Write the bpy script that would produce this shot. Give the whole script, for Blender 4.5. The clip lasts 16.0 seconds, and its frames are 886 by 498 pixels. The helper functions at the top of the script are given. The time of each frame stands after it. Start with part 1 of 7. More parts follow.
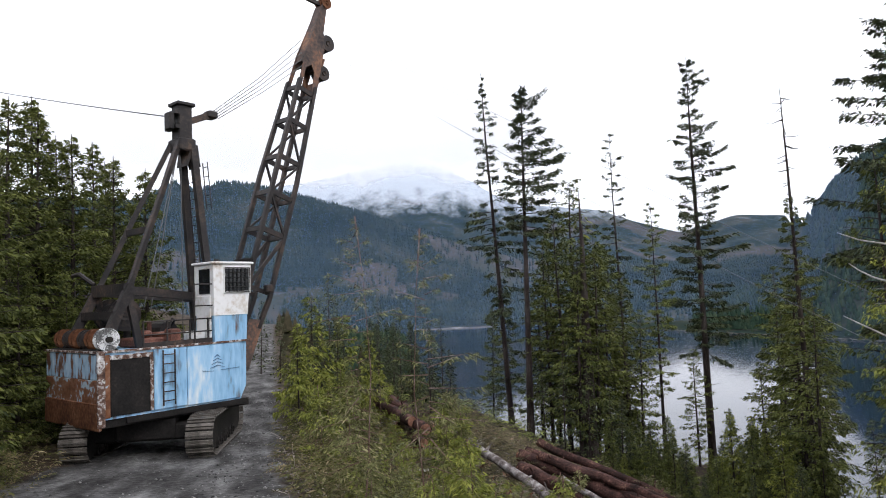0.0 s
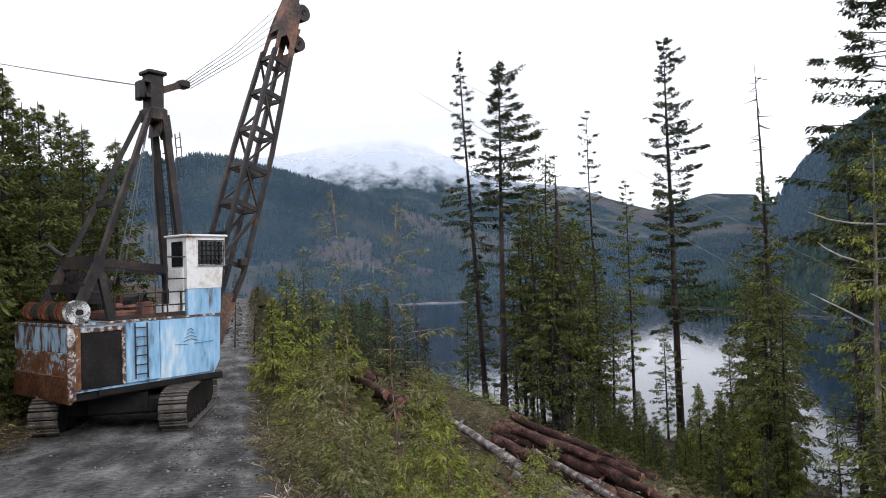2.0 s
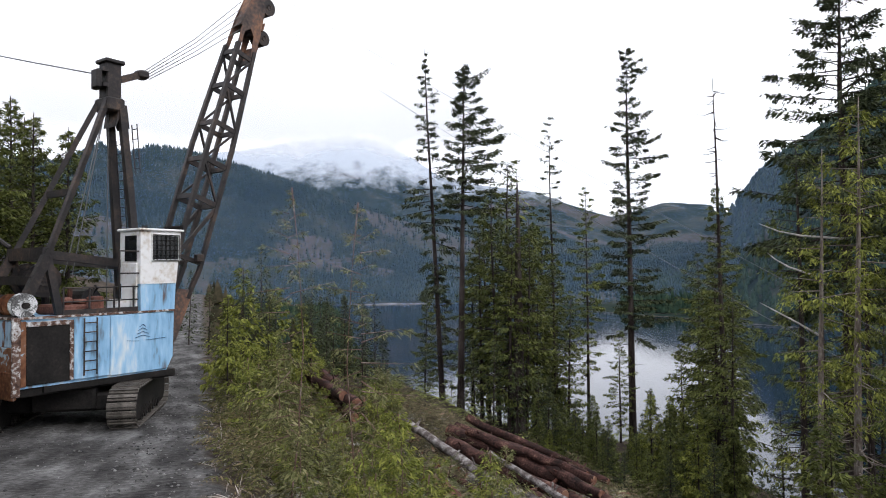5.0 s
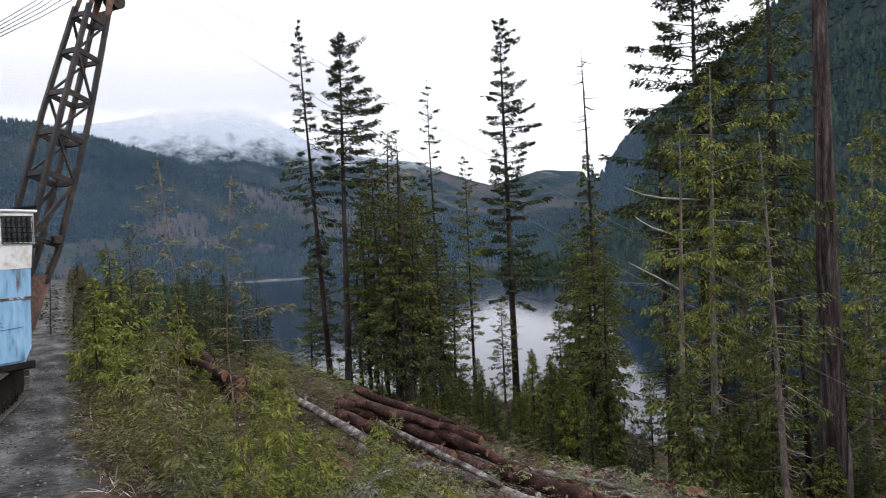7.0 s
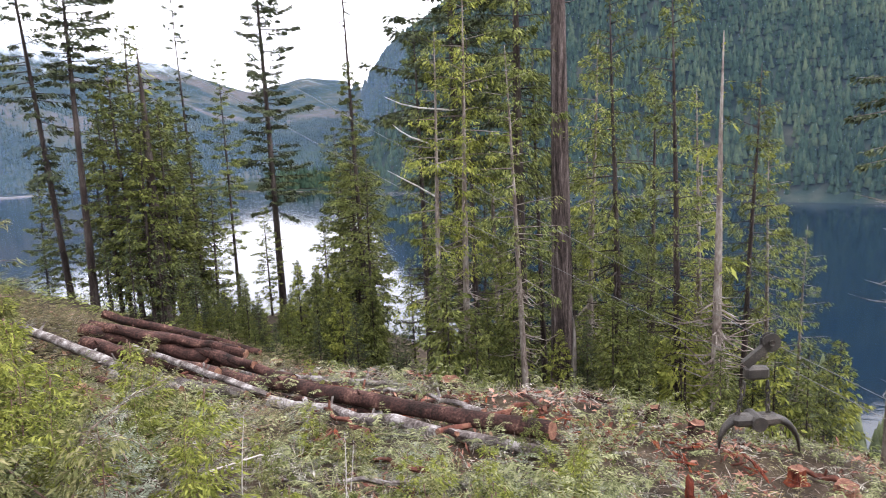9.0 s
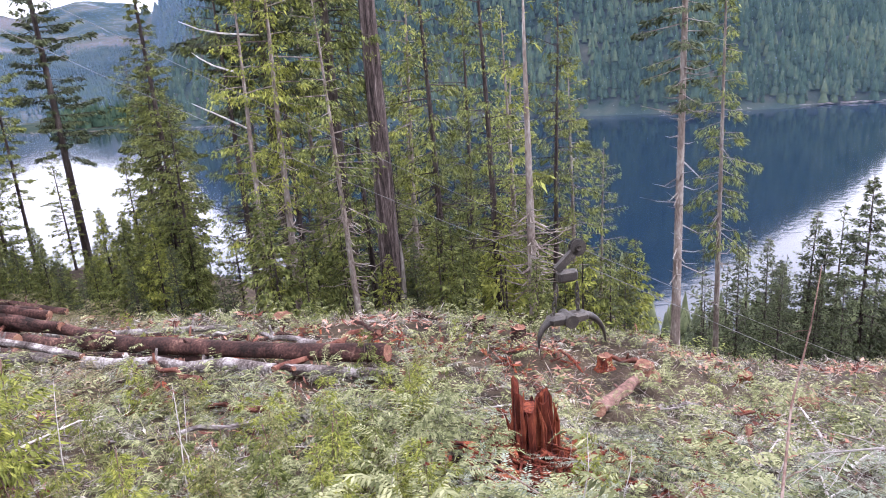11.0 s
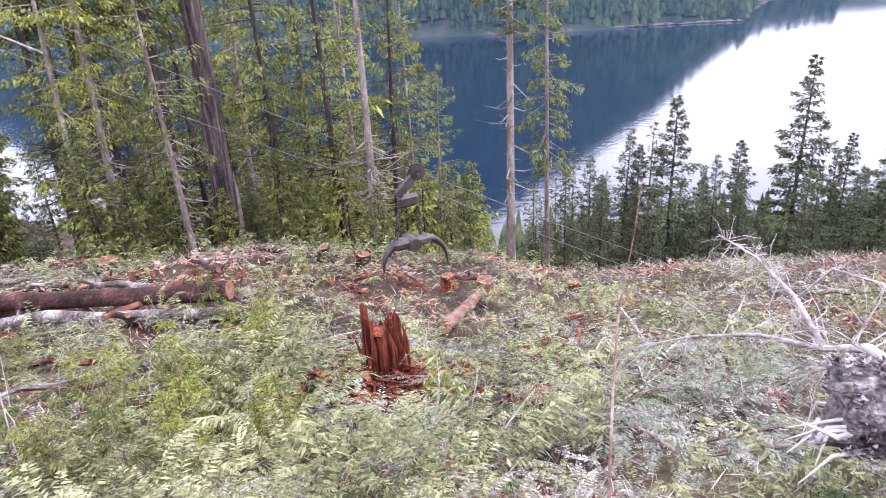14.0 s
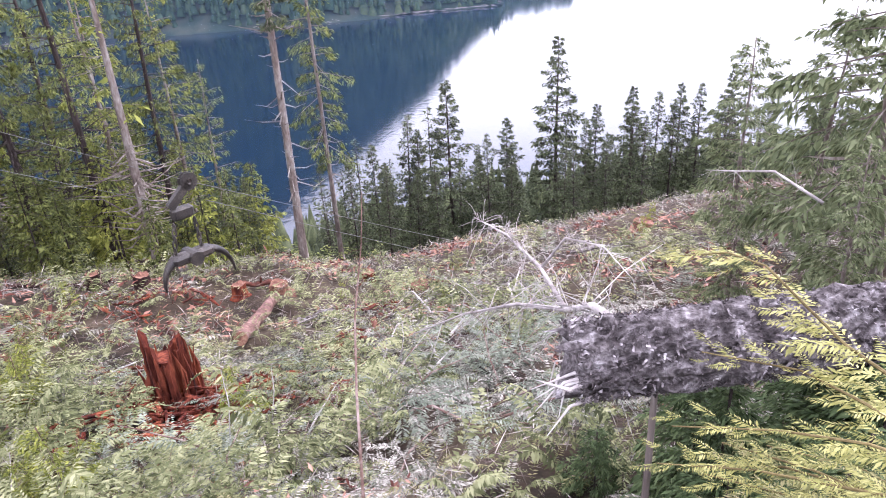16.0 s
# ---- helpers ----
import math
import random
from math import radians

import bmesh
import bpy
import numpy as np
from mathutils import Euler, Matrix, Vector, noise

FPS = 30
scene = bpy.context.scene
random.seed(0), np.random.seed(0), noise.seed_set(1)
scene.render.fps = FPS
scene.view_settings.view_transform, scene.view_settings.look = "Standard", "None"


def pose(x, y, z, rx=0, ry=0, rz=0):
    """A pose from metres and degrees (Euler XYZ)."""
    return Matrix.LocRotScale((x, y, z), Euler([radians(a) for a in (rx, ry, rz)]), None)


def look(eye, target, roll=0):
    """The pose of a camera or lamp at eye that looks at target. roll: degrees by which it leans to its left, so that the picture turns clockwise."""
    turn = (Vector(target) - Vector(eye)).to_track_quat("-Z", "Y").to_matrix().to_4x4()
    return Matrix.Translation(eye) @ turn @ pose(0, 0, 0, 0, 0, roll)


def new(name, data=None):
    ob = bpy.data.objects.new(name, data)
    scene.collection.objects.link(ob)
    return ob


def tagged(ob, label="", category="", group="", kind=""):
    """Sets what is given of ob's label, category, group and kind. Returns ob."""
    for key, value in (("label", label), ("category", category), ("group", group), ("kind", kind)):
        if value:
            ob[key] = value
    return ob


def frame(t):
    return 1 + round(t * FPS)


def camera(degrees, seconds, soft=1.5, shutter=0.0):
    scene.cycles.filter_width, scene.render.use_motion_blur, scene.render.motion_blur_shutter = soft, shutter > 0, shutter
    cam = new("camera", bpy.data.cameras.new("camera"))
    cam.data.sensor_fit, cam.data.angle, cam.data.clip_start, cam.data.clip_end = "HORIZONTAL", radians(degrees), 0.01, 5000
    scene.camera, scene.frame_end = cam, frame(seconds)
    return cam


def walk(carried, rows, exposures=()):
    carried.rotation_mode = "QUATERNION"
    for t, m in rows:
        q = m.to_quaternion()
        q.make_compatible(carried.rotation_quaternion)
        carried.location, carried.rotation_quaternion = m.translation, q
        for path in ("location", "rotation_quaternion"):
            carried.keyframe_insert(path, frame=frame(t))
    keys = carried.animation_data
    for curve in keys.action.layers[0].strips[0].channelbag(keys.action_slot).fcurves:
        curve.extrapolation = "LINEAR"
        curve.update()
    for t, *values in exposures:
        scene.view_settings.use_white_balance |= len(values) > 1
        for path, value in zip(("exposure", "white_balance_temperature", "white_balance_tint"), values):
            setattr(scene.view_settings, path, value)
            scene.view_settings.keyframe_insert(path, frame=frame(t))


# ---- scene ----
# field of view, clip length
cam = camera(66.0, 16.0, soft=0.95, shutter=0.2)

# seconds, place, and turn (Euler XYZ, degrees)
PATH = [
    (0.0, -0.000, 0.000, 1.650, 93.90, 2.40, -0.03),
    (0.5, -0.021, 0.003, 1.648, 93.44, 2.00, -0.48),
    (1.0, -0.028, 0.020, 1.653, 92.99, 1.98, -1.08),
    (1.5, -0.027, 0.027, 1.652, 92.42, 2.02, -1.56),
    (2.0, -0.021, 0.025, 1.641, 91.75, 1.95, -2.11),
    (2.5, -0.010, 0.020, 1.645, 91.22, 2.22, -2.15),
    (3.0, -0.008, 0.025, 1.648, 92.17, 2.09, -2.10),
    (5.5, -0.014, 0.008, 1.645, 91.42, 0.71, -6.64),
    (6.0, -0.008, 0.011, 1.637, 90.70, 1.13, -8.00),
    (6.5, -0.008, 0.018, 1.639, 90.37, 1.28, -10.63),
    (7.0, 0.017, 0.021, 1.629, 89.10, 2.69, -15.18),
    (7.5, 0.042, 0.019, 1.619, 87.24, 2.18, -19.52),
    (8.0, 0.083, 0.012, 1.592, 85.14, 2.14, -24.43),
    (8.5, 0.088, 0.015, 1.573, 82.86, 2.40, -29.69),
    (9.0, 0.141, -0.017, 1.560, 80.78, 2.58, -34.66),
    (9.5, 0.174, -0.035, 1.550, 78.99, 2.90, -38.89),
    (10.0, 0.194, -0.025, 1.537, 77.26, 3.50, -43.86),
    (12.5, 0.141, -0.029, 1.627, 70.04, 3.22, -55.94),
    (13.0, 0.162, -0.002, 1.611, 69.24, 2.57, -59.00),
    (13.5, 0.184, 0.008, 1.589, 68.13, 2.72, -60.70),
    (14.0, 0.173, -0.009, 1.580, 66.82, 2.88, -63.57),
    (14.5, 0.158, -0.039, 1.593, 64.89, 2.58, -69.05),
    (15.0, 0.159, -0.090, 1.629, 64.63, 2.17, -73.43),
    (15.5, 0.189, -0.156, 1.649, 65.74, 2.92, -78.88),
    (16.0, 0.206, -0.199, 1.651, 65.16, 3.09, -82.11),
]
walk(cam, [(r[0], pose(*r[1:])) for r in PATH],
     exposures=[(0.0, -0.3, 6400, 14), (6.5, -0.4, 6400, 14), (7.5, -0.5, 6400, 15), (8.0, -0.15, 6450, 16), (8.5, 0.4, 6450, 16), (9.0, 0.9, 6500, 17), (9.5, 1.12, 6420, 19), (10.2, 1.14, 6250, 22), (12.5, 1.34, 6000, 30), (14.0, 1.34, 6000, 30), (15.5, 1.24, 6030, 29), (16.0, 1.22, 6030, 29)])

# ---- sky and light: bright overcast ----
world = bpy.data.worlds.new("overcast_sky")
scene.world = world
world.use_nodes = True
wn, wl = world.node_tree.nodes, world.node_tree.links
wn.clear()
sky = wn.new("ShaderNodeTexSky")
sky.sky_type = 'NISHITA'
sky.sun_disc = False
sky.sun_elevation = radians(38)
sky.sun_rotation = radians(150)
sky_grey = wn.new("ShaderNodeHueSaturation")
sky_grey.inputs["Saturation"].default_value = 0.25
cloud_mix = wn.new("ShaderNodeMixRGB")
cloud_mix.inputs["Fac"].default_value = 0.8
cloud_mix.inputs["Color2"].default_value = (23.0, 23.8, 24.6, 1)
sky_bg = wn.new("ShaderNodeBackground")
sky_bg.inputs["Strength"].default_value = 0.1
sky_out = wn.new("ShaderNodeOutputWorld")
wl.new(sky.outputs["Color"], sky_grey.inputs["Color"])
wl.new(sky_grey.outputs["Color"], cloud_mix.inputs["Color1"])
wl.new(cloud_mix.outputs["Color"], sky_bg.inputs["Color"])
wl.new(sky_bg.outputs["Background"], sky_out.inputs["Surface"])
sun = new("sun", bpy.data.lights.new("sun", 'SUN'))
sun.data.energy, sun.data.angle, sun.data.color = 1.5, radians(22), (1.0, 0.97, 0.92)
sun.matrix_world = look((60, -80, 90), (0, 0, 0))


# ---- materials ----
def material(name, stops, scale=4.0, rough=0.8, metal=0.0, bump=0.2, detail=6.0, fine=None, stretch=(1, 1, 1),
             island=0.0, coords="Object", subsurface=0.0, spec=None):
    """A noise-driven surface. stops: (position, colour) along the noise; fine: second, smaller scale; island: random value per piece."""
    m = bpy.data.materials.new(name)
    m.use_nodes = True
    n, l = m.node_tree.nodes, m.node_tree.links
    b = n["Principled BSDF"]
    b.inputs["Roughness"].default_value = rough
    b.inputs["Metallic"].default_value = metal
    b.inputs["Specular IOR Level"].default_value = spec if spec is not None else (0.5 if metal else 0.15 if rough >= 0.65 else 0.35)
    tc = n.new("ShaderNodeTexCoord")
    mp = n.new("ShaderNodeMapping")
    mp.inputs["Scale"].default_value = stretch
    l.new(tc.outputs[coords], mp.inputs["Vector"])
    nz = n.new("ShaderNodeTexNoise")
    nz.inputs["Scale"].default_value, nz.inputs["Detail"].default_value = scale, detail
    l.new(mp.outputs["Vector"], nz.inputs["Vector"])
    nf = n.new("ShaderNodeTexNoise")
    nf.inputs["Scale"].default_value, nf.inputs["Detail"].default_value = fine or scale * 9, 4
    l.new(mp.outputs["Vector"], nf.inputs["Vector"])
    mix = n.new("ShaderNodeMath")
    mix.operation = 'MULTIPLY_ADD'
    mix.inputs[1].default_value = 0.45
    half = n.new("ShaderNodeMath")
    half.operation = 'MULTIPLY_ADD'
    half.inputs[1].default_value, half.inputs[2].default_value = 0.75, -0.1
    l.new(nz.outputs["Fac"], half.inputs[0])
    l.new(nf.outputs["Fac"], mix.inputs[0])
    l.new(half.outputs[0], mix.inputs[2])
    fac = mix.outputs[0]
    if island:
        geo = n.new("ShaderNodeNewGeometry")
        add = n.new("ShaderNodeMath")
        add.operation = 'MULTIPLY_ADD'
        add.inputs[1].default_value = island
        off = n.new("ShaderNodeMath")
        off.operation = 'SUBTRACT'
        off.inputs[1].default_value = island / 2
        l.new(geo.outputs["Random Per Island"], add.inputs[0])
        l.new(fac, add.inputs[2])
        l.new(add.outputs[0], off.inputs[0])
        fac = off.outputs[0]
    ramp = n.new("ShaderNodeValToRGB")
    e = ramp.color_ramp.elements
    while len(e) < len(stops):
        e.new(0.5)
    for el, (p, c) in zip(e, stops):
        el.position, el.color = p, (*c, 1)
    l.new(fac, ramp.inputs["Fac"])
    l.new(ramp.outputs["Color"], b.inputs["Base Color"])
    if bump:
        bp = n.new("ShaderNodeBump")
        bp.inputs["Strength"].default_value = bump
        bp.inputs["Distance"].default_value = 0.03
        l.new(nf.outputs["Fac"], bp.inputs["Height"])
        l.new(bp.outputs["Normal"], b.inputs["Normal"])
    if subsurface:
        tr = n.new("ShaderNodeBsdfTranslucent")
        ms = n.new("ShaderNodeMixShader")
        ms.inputs[0].default_value = subsurface
        l.new(ramp.outputs["Color"], tr.inputs["Color"])
        l.new(b.outputs[0], ms.inputs[1])
        l.new(tr.outputs[0], ms.inputs[2])
        l.new(ms.outputs[0], n["Material Output"].inputs["Surface"])
    return m


M_DUFF = material("forest_duff", [(0.3, (0.009, 0.007, 0.005)), (0.5, (0.038, 0.026, 0.017)), (0.62, (0.06, 0.046, 0.030)), (0.75, (0.13, 0.095, 0.07))], 0.8, 0.95, bump=1.0, fine=9)
M_BARK = material("conifer_bark", [(0.3, (0.012, 0.009, 0.009)), (0.5, (0.038, 0.029, 0.027)), (0.7, (0.10, 0.085, 0.078))], 3.0, 0.95, bump=1.0, stretch=(1, 1, 0.18), fine=22)
M_OLDBARK = material("furrowed_old_bark", [(0.34, (0.010, 0.008, 0.008)), (0.47, (0.045, 0.034, 0.032)), (0.57, (0.095, 0.074, 0.07)), (0.7, (0.2, 0.17, 0.165))], 9.0, 0.95, bump=1.0, stretch=(1, 1, 0.1), fine=45)
M_BARK_PALE = material("pale_lichen_bark", [(0.3, (0.045, 0.035, 0.03)), (0.47, (0.14, 0.112, 0.097)), (0.6, (0.23, 0.205, 0.185)), (0.75, (0.42, 0.4, 0.37))], 3.0, 0.95, bump=0.8, stretch=(1, 1, 0.3), fine=20)
M_FIR = material("fir_needles", [(0.25, (0.015, 0.021, 0.010)), (0.5, (0.046, 0.058, 0.027)), (0.75, (0.11, 0.128, 0.06))], 0.4, 0.7, bump=0.0, island=0.35, subsurface=0.15)
M_CEDAR = material("cedar_fronds", [(0.25, (0.06, 0.072, 0.015)), (0.5, (0.165, 0.185, 0.036)), (0.75, (0.32, 0.33, 0.075))], 0.4, 0.65, bump=0.0, island=0.35, subsurface=0.25)
M_HEMLOCK = material("hemlock_needles", [(0.25, (0.026, 0.035, 0.010)), (0.5, (0.085, 0.10, 0.026)), (0.75, (0.185, 0.20, 0.055))], 0.4, 0.65, bump=0.0, island=0.35, subsurface=0.2)
M_MIXED = material("dull_green_cedar", [(0.25, (0.032, 0.042, 0.012)), (0.5, (0.105, 0.125, 0.034)), (0.75, (0.23, 0.25, 0.075))], 0.4, 0.65, bump=0.0, island=0.4, subsurface=0.22)
M_STEEL = material("dark_rusty_steel", [(0.3, (0.011, 0.010, 0.011)), (0.48, (0.026, 0.022, 0.022)), (0.6, (0.055, 0.040, 0.034)), (0.74, (0.13, 0.078, 0.052))], 1.6, 0.6, 0.3, bump=0.3, fine=13)


# ---- mesh tools ----
class Shape:
    """Collects vertices and faces of one mesh."""

    def __init__(self):
        self.v, self.f, self.m = [], [], []

    def add(self, verts, faces, slot=0):
        k = len(self.v)
        self.v.extend(tuple(p) for p in verts)
        self.f.extend(tuple(i + k for i in f) for f in faces)
        self.m.extend([slot] * len(faces))
        return self

    def box(self, x0, y0, z0, x1, y1, z1, c=0.0, slot=0):
        """A box; c cuts its upright and level edges."""
        if c <= 0:
            v = [(x, y, z) for z in (z0, z1) for y in (y0, y1) for x in (x0, x1)]
            return self.add(v, [(0, 2, 3, 1), (4, 5, 7, 6), (0, 1, 5, 4), (2, 6, 7, 3), (0, 4, 6, 2), (1, 3, 7, 5)], slot)
        v = []
        for z, k in ((z0, c), (z0 + c, 0), (z1 - c, 0), (z1, c)):
            q = c
            a0, a1, b0, b1 = x0 + k, x1 - k, y0 + k, y1 - k
            v += [(a0 + q, b0, z), (a1 - q, b0, z), (a1, b0 + q, z), (a1, b1 - q, z), (a1 - q, b1, z), (a0 + q, b1, z), (a0, b1 - q, z), (a0, b0 + q, z)]
        f = [tuple(range(7, -1, -1)), tuple(range(24, 32))]
        for r in range(3):
            f += [(r * 8 + i, r * 8 + (i + 1) % 8, r * 8 + 8 + (i + 1) % 8, r * 8 + 8 + i) for i in range(8)]
        return self.add(v, f, slot)

    def tube(self, pts, radii, n=6, slot=0, caps=True, twist=0.0, squash=1.0):
        """A tapered tube along points."""
        pts = [Vector(p) for p in pts]
        if not hasattr(radii, "__len__"):
            radii = [radii] * len(pts)
        k, v = len(pts), []
        up = None
        for i, p in enumerate(pts):
            d = (pts[min(i + 1, k - 1)] - pts[max(i - 1, 0)]).normalized()
            ref = Vector((0, 0, 1)) if abs(d.z) < 0.9 else Vector((1, 0, 0))
            a = d.cross(ref).normalized() if up is None else (up - d * up.dot(d)).normalized()
            up = a
            b = d.cross(a)
            for j in range(n):
                w = 2 * math.pi * j / n + twist
                v.append(p + (a * math.cos(w) + b * math.sin(w) * squash) * radii[i])
        f = [(i * n + j, i * n + (j + 1) % n, i * n + n + (j + 1) % n, i * n + n + j) for i in range(k - 1) for j in range(n)]
        if caps:
            f += [tuple(range(n - 1, -1, -1)), tuple(range((k - 1) * n, k * n))]
        return self.add(v, f, slot)

    def beam(self, a, b, w, h=None, slot=0, up=(0, 0, 1)):
        """A rectangular bar from a to b."""
        a, b, h = Vector(a), Vector(b), h or w
        d = (b - a).normalized()
        u = Vector(up)
        if abs(d.dot(u)) > 0.95:
            u = Vector((1, 0, 0))
        s = d.cross(u).normalized() * w / 2
        t = s.cross(d).normalized() * h / 2
        v = [p + x * s + y * t for p in (a, b) for x, y in ((-1, -1), (1, -1), (1, 1), (-1, 1))]
        return self.add(v, [(3, 2, 1, 0), (4, 5, 6, 7), (0, 1, 5, 4), (1, 2, 6, 5), (2, 3, 7, 6), (3, 0, 4, 7)], slot)

    def prism(self, outline, y0, y1, slot=0):
        """An x-z outline pushed from y0 to y1."""
        n = len(outline)
        v = [(x, y0, z) for x, z in outline] + [(x, y1, z) for x, z in outline]
        f = [tuple(range(n)), tuple(range(2 * n - 1, n - 1, -1))] + [(i, i + n, (i + 1) % n + n, (i + 1) % n) for i in range(n)]
        return self.add(v, f, slot)

    def mesh(self, name, mats, smooth=False):
        me = bpy.data.meshes.new(name)
        me.from_pydata([tuple(p) for p in self.v], [], self.f)
        for m in (mats if isinstance(mats, (list, tuple)) else [mats]):
            me.materials.append(m)
        me.polygons.foreach_set("material_index", self.m)
        if smooth:
            me.polygons.foreach_set("use_smooth", [True] * len(me.polygons))
        me.update()
        return me


def part(name, shape, mat, parent=None, label="", smooth=False, m=None):
    ob = new(name, shape.mesh(name, mat, smooth))
    if parent is not None:
        ob.parent = parent
    if m is not None:
        ob.matrix_basis = m
    return tagged(ob, label)


def thing(name, m, label, category, group="", kind=""):
    ob = new(name)
    ob.empty_display_size = 0.3
    ob.matrix_basis = m
    return tagged(ob, label, category, group, kind)


def raw_mesh(name, verts, faces, mat):
    """A mesh from arrays of triangles or quads."""
    verts, faces = np.asarray(verts, np.float32), np.asarray(faces, np.int32)
    me = bpy.data.meshes.new(name)
    me.vertices.add(len(verts))
    me.vertices.foreach_set("co", verts.ravel())
    k = faces.shape[1]
    me.loops.add(faces.size)
    me.loops.foreach_set("vertex_index", faces.ravel())
    me.polygons.add(len(faces))
    me.polygons.foreach_set("loop_start", np.arange(len(faces), dtype=np.int32) * k)
    me.materials.append(mat)
    me.update(calc_edges=True)
    me.validate()
    return me


# ---- the lie of the land ----
EDGE = radians(14)          # the road's right-hand edge runs 14 degrees left of ahead
LAKE = -60.0                # the lake's level
SX, SY = 6.75, 4.42         # the tall torn stump


def smooth(a, b, x):
    t = np.clip((x - a) / (b - a), 0, 1)
    return t * t * (3 - 2 * t)


def ripple(x, y, scale, seed=0.0):
    """Cheap uneven ground from a few crossed waves, about -1 to 1."""
    x, y = x / scale + seed * 3.1, y / scale - seed * 1.7
    return (np.sin(x * 1.3 + 1.7 * np.sin(y * 0.9 + seed)) + np.sin(y * 1.7 + 1.3 * np.sin(x * 1.1 - seed)) + 0.6 * np.sin(2.9 * x + 2.3 * y + seed)
            + 0.4 * np.sin(5.3 * x - 4.1 * y)) / 3


FALL_U = [-40, -12, -5.5, 0.2, 2, 4.5, 6.5, 9, 13.5, 19, 22, 26, 32, 45, 70, 120, 150, 200]
FALL_Z = [8, 1.2, 0.1, 0, -0.9, -2.0, -2.7, -3.1, -3.8, -5.1, -6.0, -8.6, -13, -21, -34, -54, -64, -70]      # beside the log pile
FALL_N = [8, 1.2, 0.1, 0, -1.0, -2.2, -3.1, -4.1, -5.8, -7.6, -8.7, -10.4, -13.2, -20, -34, -54, -64, -70]   # beside the road's end
SHORE_A = [-20, -3, 0, 5, 10, 16, 21, 28, 36, 45, 55, 70, 86, 87.6, 91, 95, 110, 130]
SHORE_R = [1250, 1250, 1300, 1300, 1200, 1050, 930, 820, 730, 670, 620, 580, 640, 880, 930, 1000, 1300, 2000]
# main skyline: bearing, elevation, distance
SKY_A = [-180, -120, -60, -30, -24, -18, -14, -11, -7, -3, 0, 2.8, 5.6, 8.9, 13.2, 16.9, 19.6, 23.6, 27, 29, 34, 39, 43, 50, 57, 63, 68, 74, 80, 83, 86, 100, 130, 180]
SKY_E = [8, 10, 12, 8, 7.5, 8.0, 9.4, 9.8, 10.6, 11.2, 10.9, 9.5, 7.7, 7.1, 6.5, 5.0, 4.2, 5.3, 4.9, 5.2, 8.6, 12.4, 15.4, 18.6, 18.0, 15.5, 13.0, 9.6, 5.8, 3.0, 0.8, 1.0, 3, 8]
TOP_R = [4000, 4000, 3500] + [4200] * 8 + [4200, 4300, 4300, 4300, 4400, 4600, 4600, 4500, 2400, 1800, 1600, 1500, 1400, 1350, 1350, 1350, 1400, 1450, 1600, 1900, 2500, 3500, 4000]
# nearer wooded ridge on the left
HILL_A = [-60, -40, -30, -24, -21.4, -19.6, -18, -14, -11, -9.2, -6.5, -2, 2, 6, 10, 15, 18.5, 22, 27]
HILL_E = [0, 7, 8.0, 7.8, 9.4, 8.6, 9.2, 9.0, 8.2, 7.6, 7.0, 5.7, 4.0, 2.8, 2.2, 2.2, 1.6, 0.6, -1.2]


def cutover(x, y):
    """Where the far slopes have been logged: above 0 in forest, below in old cuts."""
    return ripple(x, y, 330, 3.0) + 0.5 * ripple(x, y, 120, 5.0) + 0.28


